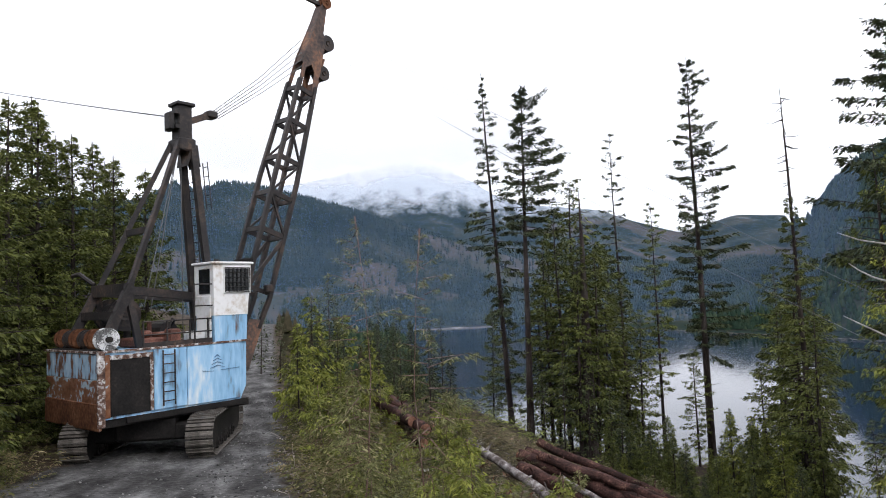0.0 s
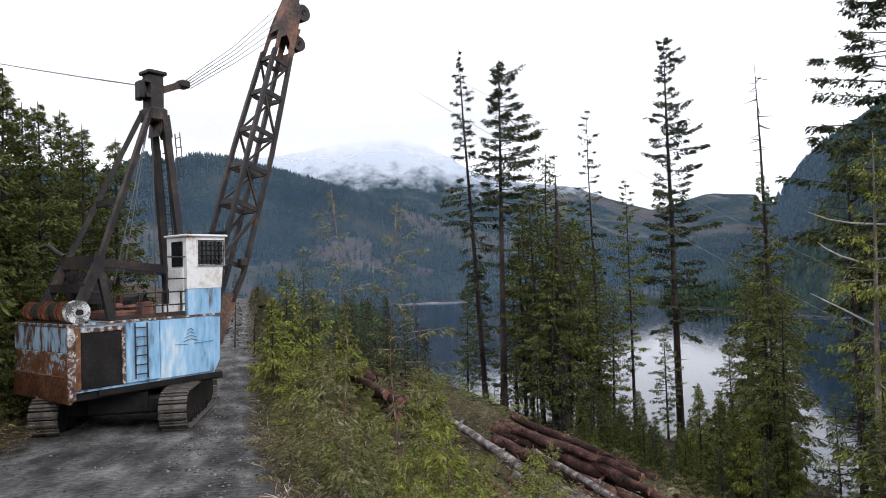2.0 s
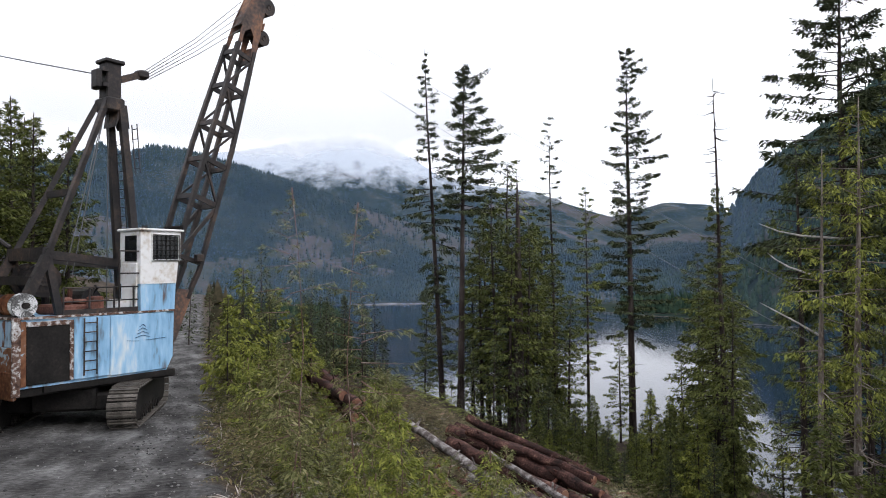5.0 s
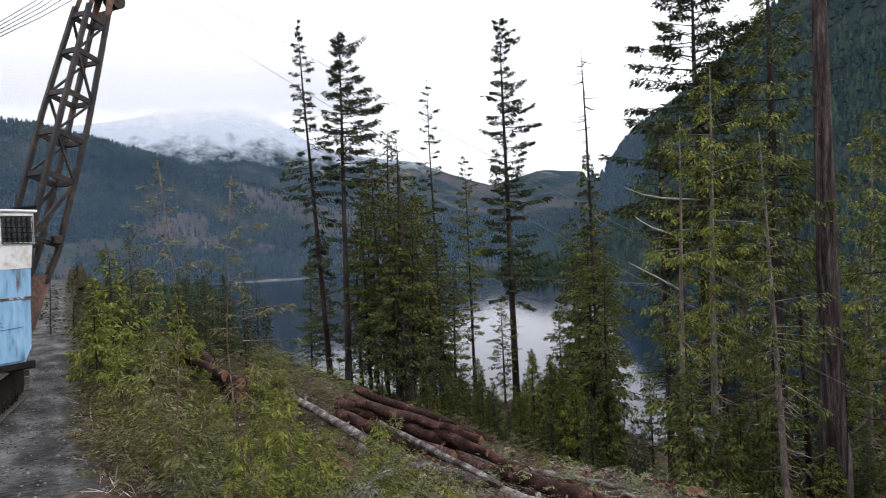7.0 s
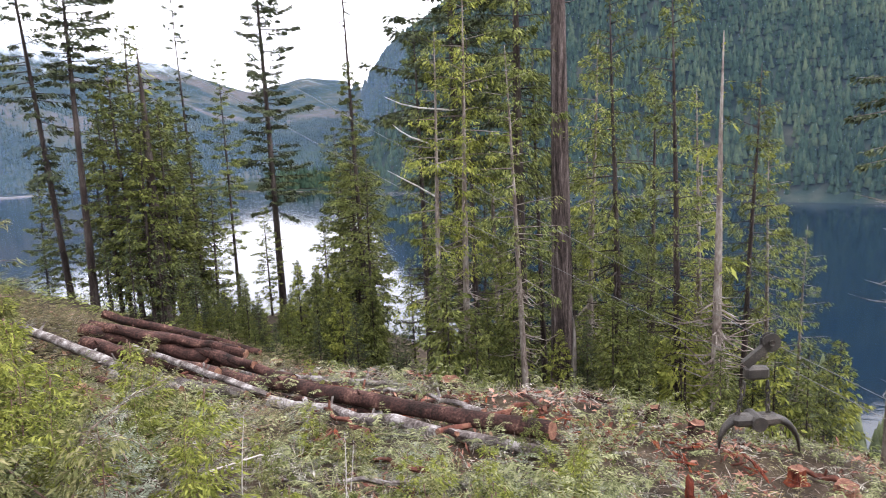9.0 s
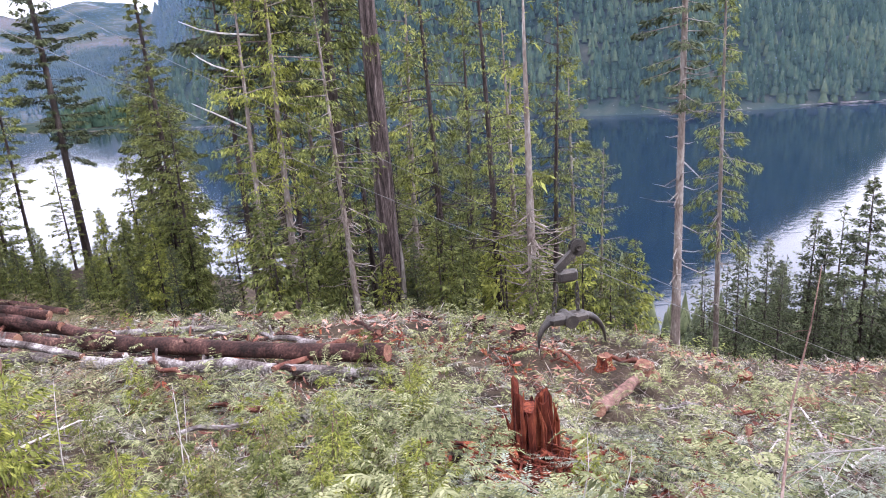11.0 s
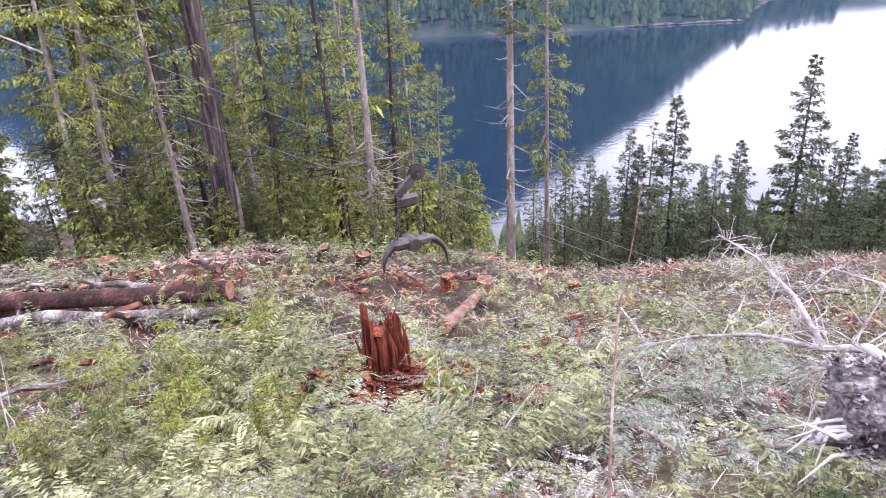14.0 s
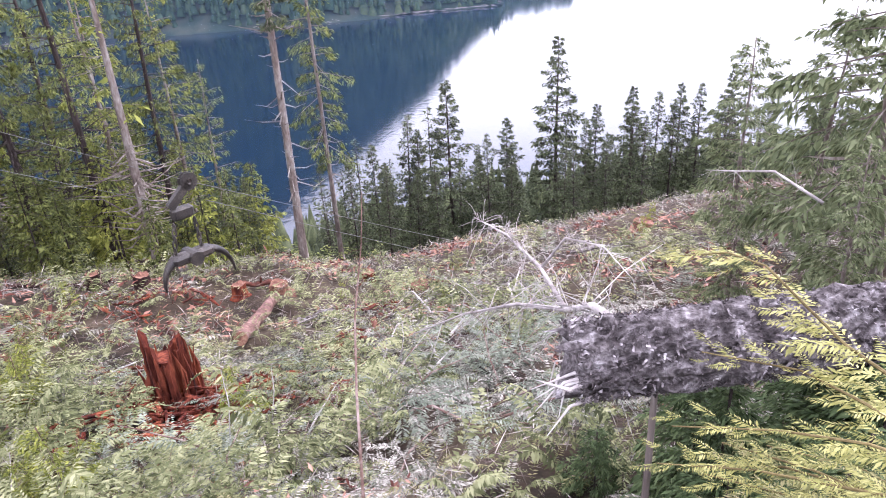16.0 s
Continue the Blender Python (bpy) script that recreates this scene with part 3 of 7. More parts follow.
tree_at("tall_fir", conifer_meshes("flag", 12, 19.1, 0.2, 0.56, 3.2, 90, M_FIR, M_BARK, bare=14, droop=0.1, blades=330, ragged=0.8, tip_slim=0.5, lopside=0.4, spray=0.24, width=0.44, fan=0.3),
        6.8, 37.5, "tall conifer with bare trunk and one-sided crown", (0, 1.2), group=SHORE_TREES)
tree_at("thin_fir", conifer_meshes("wisp", 13, 21.4, 0.13, 0.4, 1.8, 62, M_FIR, M_BARK, bare=14, droop=0.2, blades=130, ragged=0.8, tip_slim=0.35, spray=0.22, width=0.44, gaps=0.4),
        14.8, 46, "thin conifer with wispy open top", (0, -1.0), group=SHORE_TREES)
tree_at("thin_fir", conifer_meshes("wisp_b", 23, 15.8, 0.11, 0.25, 2.1, 70, M_MIXED, M_BARK, bare=14, droop=0.2, blades=170, ragged=0.75, tip_slim=0.5, spray=0.22, width=0.42),
        17.3, 44, "thin conifer with wispy open top", (0, -1.5), 80, group=SHORE_TREES)
tree_at("tall_fir", conifer_meshes("tower", 14, 25.6, 0.24, 0.27, 3.3, 150, M_FIR, M_BARK, bare=30, droop=0.14, blades=330, ragged=0.8, tip_slim=0.5, spray=0.25, width=0.44, lopside=0.2, fan=0.3, gaps=0.3),
        20.75, 45, "tall dark conifer standing over the lake", (0, 0), group=SHORE_TREES)
tree_at("bare_topped_cedar", conifer_meshes("spike", 15, 20.2, 0.17, 0.2, 2.6, 100, M_HEMLOCK, M_BARK, bare=60, droop=0.3, blades=170, ragged=0.6, tip_slim=0.8, spray=0.22, width=0.42, dead_len=0.7, crown_to=0.74),
        27.7, 35, "cedar with a long bare dead spire", (0, -0.8), group=SHORE_TREES)
tree_at("large_hemlock", conifer_meshes("hemlock", 16, 20.5, 0.26, 0.42, 4.8, 110, M_FIR, M_BARK, bare=34, droop=0.22, blades=400, ragged=0.5, tip_slim=0.6, spray=0.26, width=0.4),
        36.0, 27, "large hemlock with broad layered drooping branches", (0, 0), group=SHORE_TREES)
t_old = tree_at("old_fir", conifer_meshes("veteran", 17, 27, 0.4, 0.72, 4.0, 60, M_FIR, M_OLDBARK, bare=26, droop=0.2, blades=60, ragged=0.4, tip_slim=0.7, spray=0.5, dead_len=0.8),
        44.4, 23.7, "old fir with thick dark bare trunk and broken snags", (0, 0.5), group=SHORE_TREES)
part("torn_slab", Shape().tube([(0.12, -0.42, -0.3), (0.14, -0.43, 1.2), (0.2, -0.4, 2.2), (0.18, -0.38, 2.9)], [0.13, 0.12, 0.08, 0.01], 6, squash=0.5).tube([(0.0, -0.47, -0.3), (0.03, -0.46, 1.0), (0.1, -0.43, 1.7)], [0.1, 0.08, 0.01], 5, squash=0.5), M_GREYBARK, t_old, "pale slab of torn wood at the foot")
tree_at("dark_fir", conifer_meshes("twin", 21, 19, 0.27, 0.4, 2.6, 90, M_MIXED, M_BARK, bare=20, droop=0.3, blades=150, ragged=0.5, tip_slim=0.7, spray=0.22, hang=0.6, width=0.4),
        41.0, 24.5, "dark-trunked fir beside an old thicker fir", (0, 0.5), group=SHORE_TREES)
tree_at("dead_topped_snag", conifer_meshes("snag", 18, 11.3, 0.16, 0.3, 0.9, 10, M_CEDAR, M_BARK_PALE, bare=70, droop=0.1, blades=12, ragged=0.5, dead_len=1.6),
        56.8, 20.4, "pale dead-topped conifer with bare broken limbs", (0, 0), group=SHORE_TREES)
tree_at("pale_hemlock", conifer_meshes("pale", 19, 20, 0.15, 0.4, 2.1, 70, M_FIR, M_BARK_PALE, bare=40, droop=0.25, blades=150, ragged=0.65, spray=0.2, width=0.42),
        68.7, 22, "tall conifer with pale lichen-covered trunk", (0, 0.8), group=SHORE_TREES)
tree_at("thin_hemlock", conifer_meshes("reed", 20, 17.5, 0.11, 0.25, 2.0, 80, M_MIXED, M_BARK_PALE, bare=20, droop=0.35, blades=110, ragged=0.6, spray=0.2, width=0.4, hang=0.7),
        71.9, 27, "thin leaning conifer with drooping branches", (0, -1.5), group=SHORE_TREES)
BROKEN = conifer_meshes("broken", 22, 14.2, 0.38, 0.85, 0.5, 6, M_CEDAR, M_BARK, bare=30, blades=8, dead_len=0.9)
tree_at("broken_snag", BROKEN, 11.6, 36.2, "thick dead snag with a broken top", (0, 0.5), group=SHORE_TREES)

CEDARS = [conifer_meshes("cedar_%d" % i, 30 + i, 15.0, 0.15, 0.2 + 0.07 * (i % 3), 2.5, 84, (M_CEDAR, M_HEMLOCK, M_CEDAR, M_MIXED, M_MIXED)[i], M_BARK if i % 2 else M_BARK_PALE, bare=40, droop=0.32, blades=115, ragged=0.8, tip_slim=0.45, spray=0.2, width=0.42, dead_len=1.5, hang=0.8, fan=0.36, gaps=0.9) for i in range(5)]
LOWER = [conifer_meshes("lower_fir_%d" % i, 50 + i, 11.0, 0.1, 0.1, 2.0, 60, M_FIR, M_BARK, bare=3, droop=0.15, blades=15, ragged=0.6, tip_slim=0.75, spray=0.55, width=0.4) for i in range(4)]
FIRS = [conifer_meshes("young_fir_%d" % i, 40 + i, 9.0, 0.09, 0.08, 2.1 + 0.25 * (i % 2), 105, M_FIR, M_BARK, bare=6, droop=0.2, blades=62, ragged=0.65, tip_slim=0.8, spray=0.27, width=0.46) for i in range(4)]
BANK = [conifer_meshes("bank_fir_%d" % i, 60 + i, 9.0, 0.11, 0.02, 2.5, 120, M_HEMLOCK, M_BARK, bare=2, droop=0.2, blades=200, ragged=0.5, tip_slim=0.85, spray=0.19, width=0.42, fan=0.45, hang=0.4) for i in range(2)]
HEMLOCKS = [conifer_meshes("mid_hemlock_%d" % i, 35 + i, 13.6, 0.14, 0.12, 2.7, 85, M_HEMLOCK, M_BARK, bare=24, droop=0.25, blades=84, ragged=0.65, tip_slim=0.4, spray=0.3, width=0.48, dead_len=1.3) for i in range(3)]
# bearing, distance, which tree, scale
for az, d, k, s in ((8.6, 38, 1, 0.82), (11.0, 38.5, 0, 1.12), (12.8, 40, 2, 0.9), (10.0, 37, 0, 0.95), (11.4, 41, 1, 0.8), (13.0, 38, 2, 0.7), (14.6, 40, 0, 0.75), (9.2, 42, 1, 0.95), (10.8, 36, 2, 0.82), (12.2, 36.5, 0, 0.86), (13.8, 42, 0, 0.9), (7.8, 43, 2, 0.75), (5.2, 41, 1, 0.6), (3.8, 44, 0, 0.55), (15.6, 38, 1, 0.62),
                    (19.8, 43, 0, 0.5), (26.6, 38, 2, 0.8), (28.0, 32, 1, 0.72), (26.0, 42, 0, 0.75), (31.6, 40, 1, 0.5), (25.8, 44, 1, 0.9), (27.2, 36, 0, 0.85), (28.4, 38, 2, 0.8), (34.6, 34, 2, 0.9), (24.6, 43, 2, 0.5)):
    tree_at("hemlock", HEMLOCKS[k], az, d, "dark green hemlock with ragged layered foliage", (random.uniform(-2, 2), random.uniform(-2, 2)), random.uniform(0, 360), s, "hemlocks at the edge of the clearing")
for az, d, k, s in ((33.9, 21.6, 0, 0.78), (36.2, 22.4, 2, 0.9), (37.2, 24.0, 1, 0.85), (39.2, 30, 0, 1.0), (41.3, 20.6, 4, 0.72), (42.9, 28, 1, 0.95), (46.4, 30, 2, 1.1), (49.2, 24.0, 1, 0.95), (51.6, 31, 3, 1.1),
                    (53.9, 21.8, 3, 0.88), (55.6, 29, 0, 0.95), (58.6, 24.5, 1, 0.8), (60.4, 27, 2, 0.74), (47.2, 36, 0, 1.1), (54.6, 35, 2, 1.1), (44.6, 33, 4, 1.05), (62.4, 30, 4, 0.66)):
    tree_at("cedar", CEDARS[k], az, d, "yellow-green cedar with drooping foliage and thin trunk", (random.uniform(-2, 2), random.uniform(-2, 2)), random.uniform(0, 360), s, "cedars at the edge of the clearing")
for az, d, k, s in ((37.6, 36, 0, 0.95), (40.0, 38, 1, 1.0), (41.8, 34, 2, 0.9), (43.4, 40, 0, 1.05), (45.2, 37, 1, 1.0), (47.8, 39, 2, 1.05), (50.2, 36, 0, 0.95), (52.6, 38, 1, 1.0), (55.0, 40, 2, 0.95), (57.4, 35, 0, 0.75), (59.4, 37, 1, 0.7), (48.6, 31, 2, 0.7), (51.4, 27, 0, 0.5), (45.6, 27, 1, 0.5), (39.6, 26, 2, 0.45), (56.2, 25, 0, 0.45)):
    tree_at("hemlock", HEMLOCKS[k], az, d, "dark green hemlock with ragged layered foliage", (random.uniform(-2, 2), random.uniform(-2, 2)), random.uniform(0, 360), s, "hemlocks at the edge of the clearing")
t_bow = tree_at("cedar", CEDARS[3], 33.0, 25.4, "yellow-green cedar with pale curved dead limbs", (0, 0), 30, 0.95, "cedars at the edge of the clearing")
for path in BOWED:
    inv = t_bow.matrix_basis.inverted()
    part("dead_limb", Shape().tube([inv @ Vector(p) for p in path], [0.04, 0.034, 0.026, 0.01], 6), M_DRIFT, t_bow, "pale bare dead limb")
BIGFIR = [conifer_meshes("broad_fir_%d" % i, 140 + i, 10.0, 0.12, 0.06, 3.0, 100, M_FIR, M_BARK, bare=6, droop=0.25, blades=190, ragged=0.6, tip_slim=0.85, spray=0.24, width=0.46, fan=0.42) for i in range(2)]
for az, d, k, s in ((82.1, 36, 0, 0.98), (91.2, 34, 1, 0.97), (79.4, 38, 1, 0.78), (87.0, 40, 0, 0.8), (97.4, 35, 0, 0.68), (101.0, 36, 1, 0.64), (104.4, 34, 0, 0.6), (94.4, 38, 1, 0.72), (84.6, 39, 1, 0.62), (76.4, 36, 0, 0.6)):
    tree_at("broad_fir", BIGFIR[k], az, d, "broad dark fir at the foot of the clearing", (0, random.uniform(-1.5, 1.5)), random.uniform(0, 360), s, "broad firs at the foot of the clearing")
for az, d, k, s in ((16.2, 31, 0, 0.4), (18.6, 29, 1, 0.34), (21.2, 33, 2, 0.34), (23.6, 28, 3, 0.32), (17.4, 34, 3, 0.36), (22.6, 40, 0, 0.3), (25.0, 31, 1, 0.36), (20, 26, 2, 0.28), (14.0, 32, 1, 0.5), (26.8, 26, 0, 0.36), (31, 24, 2, 0.35), (46.5, 23, 1, 0.28), (49, 24, 0, 0.3), (51.5, 23, 2, 0.25), (59.5, 21, 3, 0.3), (62, 22, 1, 0.3), (64.5, 24, 2, 0.35),
                    (75.5, 33, 2, 0.7), (78.2, 38, 3, 0.95), (84.8, 37, 2, 0.75), (87.6, 39, 3, 0.75), (93.7, 35, 0, 0.7), (95.6, 37, 2, 0.66), (97.4, 34, 1, 0.73), (99.2, 37, 3, 0.66),
                    (100.6, 34, 0, 0.63), (102.5, 36, 2, 0.6), (104.5, 33, 1, 0.55), (107.8, 34, 3, 0.55), (111, 32, 0, 0.5), (115, 34, 2, 0.6), (93, 27, 3, 0.4), (98.5, 28, 1, 0.42), (81, 28, 2, 0.45), (87.5, 29, 0, 0.45), (79.0, 29, 1, 0.5), (73.5, 26, 0, 0.45), (85.5, 30, 3, 0.55), (92, 29, 2, 0.5), (95.5, 30, 1, 0.5), (76.5, 26, 3, 0.4),
                    (-10.6, 27, 1, 0.5), (-9.0, 25, 2, 0.42), (-4.4, 31, 3, 0.3), (27.0, 42, 0, 0.9), (28.0, 39, 1, 0.7), (27.8, 33, 2, 0.5), (30.2, 27, 3, 0.3), (9.5, 34, 0, 0.5), (11.5, 33, 2, 0.55), (8, 35, 1, 0.45), (13.2, 33, 3, 0.45), (-13.5, 38, 1, 0.5), (-15, 46, 3, 0.6), (-16.5, 50, 0, 0.7), (-12.2, 30, 2, 0.4)):
    tree_at("young_fir", LOWER[k] if d > 32 and az < 70 else FIRS[k], az, d, "young dark green fir on the slope", (random.uniform(-2, 2), random.uniform(-2, 2)), random.uniform(0, 360), random.uniform(0.8, 1.12) * s * (0.82 if d > 32 and az < 70 else 1), "young firs on the slope")
for az, d, k, s in ((-32.4, 22.5, 0, 1.05), (-30.6, 24, 1, 1.1), (-28.4, 24, 2, 1.02), (-25.6, 25.5, 3, 1.0), (-23.4, 25, 1, 0.95), (-38.5, 16, 2, 0.85), (-34.6, 20, 2, 0.95), (-37, 17, 3, 1.0), (-40, 15, 1, 1.0), (-31, 25, 0, 1.15), (-27, 28, 2, 1.1), (-36.4, 13, 0, 0.4), (-34.8, 14, 3, 0.3), (-29.4, 28, 3, 1.1), (-33.4, 26, 1, 1.1), (-26.2, 31, 0, 1.1), (-35.8, 23, 0, 1.0), (-24.4, 29, 2, 0.9), (-31.8, 21, 1, 0.6), (-28.8, 22, 0, 0.5), (-26.6, 23, 2, 0.5)):
    tree_at("roadside_fir", BANK[k % 2], az, d, "dense dark fir on the bank above the road", (0, 0), random.uniform(0, 360), s, "firs on the bank beside the road")


YOUNG_CEDAR = [conifer_meshes("young_cedar_%d" % i, 65 + i, 4.0, 0.04, 0.03, 1.15, 55, M_CEDAR if i else M_HEMLOCK, M_BARK, bare=0, droop=0.3, blades=46, ragged=0.65, tip_slim=0.5, spray=0.24, width=0.42) for i in range(2)]
for az, d, sc in ((-10.9, 24, 1.08), (-12.1, 22, 0.8), (-6.2, 26, 0.85), (-8.4, 27, 1.04)):
    tree_at("young_cedar", YOUNG_CEDAR[1], az, d, "bushy bright green young cedar beside the road", (0, 0), 70 * az, sc, "young cedars beside the road")
gy = np.random.default_rng(18)
for i in range(34):
    az, d = gy.uniform(33, 66), gy.uniform(19.5, 29)
    tree_at("young_cedar", YOUNG_CEDAR[i % 2], az, d, "young green cedar growing under the tall trees", (0, 0), gy.uniform(0, 360), gy.uniform(0.4, 1.05), "young cedars under the trees")
THICKSET = [conifer_meshes("young_hemlock_%d" % i, 165 + i, 4.6, 0.05, 0.04, 1.35, 70, (M_MIXED, M_HEMLOCK, M_CEDAR)[i], M_BARK, bare=2, droop=0.25, blades=80, ragged=0.6, tip_slim=0.75, spray=0.2, width=0.42, fan=0.4, hang=0.4) for i in range(3)]
for i in range(76):
    az, d = (gy.uniform(13, 28.5), gy.uniform(28, 40)) if i < 56 else (gy.uniform(33.5, 62), gy.uniform(23, 31))
    tree_at("young_hemlock", THICKSET[i % 3], az, d, "young green hemlock below the edge of the clearing", (0, 0), gy.uniform(0, 360), gy.uniform(0.45, 1.0) * (0.75 if i >= 56 or az < 22 else 1.0), "young hemlocks below the clearing")
for i in range(64):
    az, d = gy.uniform(-15.5, 0.5), gy.uniform(28, 66)
    x, y = d * math.sin(radians(az)), d * math.cos(radians(az))
    if math.cos(EDGE) * x + math.sin(EDGE) * y < 1.2:
        continue
    tree_at("young_fir", LOWER[i % 4] if i % 3 else FIRS[i % 4], az, d, "young dark green fir on the slope", (0, 0), gy.uniform(0, 360), gy.uniform(0.2, 0.42) * (1 + 0.008 * d), "young firs on the slope")
gd = np.random.default_rng(8)
for i in range(120):
    az = gd.uniform(70, 120) if i < 75 else gd.uniform(2, 70)
    d = gd.uniform(39, 66) if i < 75 else gd.uniform(50, 80)
    if 14.5 < az < 38:
        continue
    tree_at("slope_fir", LOWER[i % 4], az, d, "dark fir growing down the slope to the lake", (0, 0), gd.uniform(0, 360), gd.uniform(0.35, 1.05) * (0.62 if az > 86 else 1.0), "firs down the slope to the lake")


# ---- far woods ----
def far_woods(name, n, seed, a0, a1, r0, r1, h0, h1, label, keep):
    g = np.random.default_rng(seed)
    a, r = np.radians(g.uniform(a0, a1, n)), np.sqrt(g.uniform(r0 ** 2, r1 ** 2, n))
    x, y = r * np.sin(a), r * np.cos(a)
    z = land(x, y)
    ok = keep(np.degrees(a), r, z)
    x, y, z = x[ok], y[ok], z[ok]
    k = len(x)
    h = g.uniform(h0, h1, k)
    ns = 5
    ring = np.arange(ns) * 2 * math.pi / ns
    V, Fc, per = [], [], 0
    for lo, hi, wd in (((0.02, 0.5, 0.21), (0.3, 0.78, 0.15), (0.58, 1.0, 0.09)) if r1 < 900 else ((0.02, 0.66, 0.2), (0.4, 1.0, 0.12))):
        wj = wd * (0.7 + 0.6 * g.random((k, ns))) * h[:, None]
        ang = ring[None] + g.random((k, 1)) * 6
        rim = np.stack([x[:, None] + wj * np.cos(ang), y[:, None] + wj * np.sin(ang), z[:, None] + (lo + 0.05 * g.random((k, ns))) * h[:, None]], -1)
        tip = np.stack([x, y, z + hi * h], -1)[:, None]
        V.append(np.concatenate([rim, tip], 1))
        Fc += [(per + j, per + (j + 1) % ns, per + ns) for j in range(ns)]
        per += ns + 1
    v = np.concatenate(V, 1).reshape(-1, 3)
    f = (np.arange(k)[:, None, None] * per + np.array(Fc)[None]).reshape(-1, 3)
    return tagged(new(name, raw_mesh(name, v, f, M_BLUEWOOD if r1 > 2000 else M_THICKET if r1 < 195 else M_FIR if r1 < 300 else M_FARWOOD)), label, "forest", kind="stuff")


# Far conifer greens lean blue: distance haze is put into their base colour.
M_FARWOOD = material("haze_tinted_conifers", [(0.25, (0.010, 0.022, 0.017)), (0.5, (0.025, 0.044, 0.030)), (0.75, (0.055, 0.072, 0.040))], 0.02, 0.9, bump=0.0, fine=0.3, island=0.25, spec=0.0)
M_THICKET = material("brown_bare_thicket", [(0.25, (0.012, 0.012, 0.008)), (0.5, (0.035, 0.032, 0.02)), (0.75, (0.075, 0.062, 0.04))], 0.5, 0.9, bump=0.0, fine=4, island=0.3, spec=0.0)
M_BLUEWOOD = material("haze_tinted_mountain_conifers", [(0.25, (0.010, 0.020, 0.018)), (0.5, (0.024, 0.040, 0.034)), (0.75, (0.055, 0.066, 0.05))], 0.006, 0.9, bump=0.0, fine=0.1, island=0.3, spec=0.0)
far_woods("hillside_forest", 18000, 5, 20, 92, 570, 1850, 9, 27, "dense conifer forest on the far lake shore", lambda a, r, z: (z > LAKE + 0.5) & (r > np.interp(a, SHORE_A, SHORE_R) + 6))
far_woods("lakeside_forest", 6500, 12, 34, 96, 575, 960, 9, 22, "dense conifers along the far lake shore", lambda a, r, z: (z > LAKE + 0.5) & (r > np.interp(a, SHORE_A, SHORE_R) + 4))
far_woods("ridge_forest", 9000, 9, 26, 42, 1500, 2450, 12, 26, "conifers on the steep ridge", lambda a, r, z: z > LAKE + 0.5)
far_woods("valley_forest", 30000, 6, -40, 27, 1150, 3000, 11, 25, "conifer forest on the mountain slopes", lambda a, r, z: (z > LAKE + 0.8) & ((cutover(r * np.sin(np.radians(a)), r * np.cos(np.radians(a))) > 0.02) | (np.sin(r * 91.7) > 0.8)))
far_woods("bank_thicket", 900, 10, -24, 3, 46, 190, 1.5, 4.5, "thicket of small conifers beyond the road", lambda a, r, z: (a < -2) & (z > -50) & (math.cos(EDGE) * r * np.sin(np.radians(a)) + math.sin(EDGE) * r * np.cos(np.radians(a)) > 0.8) & (ripple(r * np.sin(np.radians(a)), r * np.cos(np.radians(a)), 5.0, 2.0) > -0.4))
far_woods("flats_forest", 5200, 27, -34, 1.5, 230, 1290, 5, 14, "low mixed woods on the flats at the head of the lake", lambda a, r, z: (z > LAKE + 0.8) & (ripple(r * np.sin(np.radians(a)), r * np.cos(np.radians(a)), 90, 8.0) > -0.25))
far_woods("shore_forest", 2600, 7, -24, 118, 75, 200, 6, 13, "conifer forest down the slope to the lake", lambda a, r, z: (z > LAKE + 0.5) & (z < -20) & ((a < 14) | (a > 36) | (z < -38)))


def shore_drift(n, seed):
    """Pale drift logs and stones along the far waterline."""
    g = np.random.default_rng(seed)
    a = g.uniform(8, 96, n)
    r = np.interp(a, SHORE_A, SHORE_R) + g.uniform(1.5, 9, n)
    h = np.radians(a) + math.pi / 2 + g.normal(0, 0.4, n)
    c = np.stack([r * np.sin(np.radians(a)), r * np.cos(np.radians(a)), np.full(n, LAKE + 0.4) + g.uniform(0, 1.3, n)], -1)
    L, w = g.uniform(1, 6, n)[:, None], g.uniform(0.15, 0.4, n)[:, None]
    d = np.stack([np.sin(h), np.cos(h), 0 * h], -1) * L / 2
    u = np.stack([np.cos(h), -np.sin(h), 0 * h], -1) * w
    z = np.array([0, 0, 1.0]) * w
    v = np.stack([c - d - u, c - d + z, c - d + u, c + d - u, c + d + z, c + d + u], 1).reshape(-1, 3)
    f = (np.arange(n)[:, None, None] * 6 + np.array([[0, 3, 4], [0, 4, 1], [1, 4, 5], [1, 5, 2], [0, 1, 2], [3, 5, 4]])[None]).reshape(-1, 3)
    return tagged(new("shore_driftwood", raw_mesh("shore_driftwood", v, f, M_SHORE)), "pale drift logs along the far waterline", "driftwood", kind="stuff")


M_SHORE = material("grey_shore_drift", [(0.3, (0.06, 0.052, 0.045)), (0.5, (0.13, 0.115, 0.10)), (0.7, (0.24, 0.215, 0.19))], 0.05, 0.9, bump=0.0, fine=0.6)
shore_drift(700, 61)
bar_v, bar_n = [], 40
for i in range(bar_n + 1):                                # gravel bar at the head of the lake
    a, w = radians(-2.2 + 6.6 * i / bar_n), math.sin(math.pi * i / bar_n) ** 0.5
    for dr, up in ((-9, -0.6), (-3, 1.6), (4, 2.2), (12, -0.6)):
        r = 1262 + 9 * math.sin(i * 0.4) + dr * w
        bar_v.append((r * math.sin(a), r * math.cos(a), LAKE + up * w))
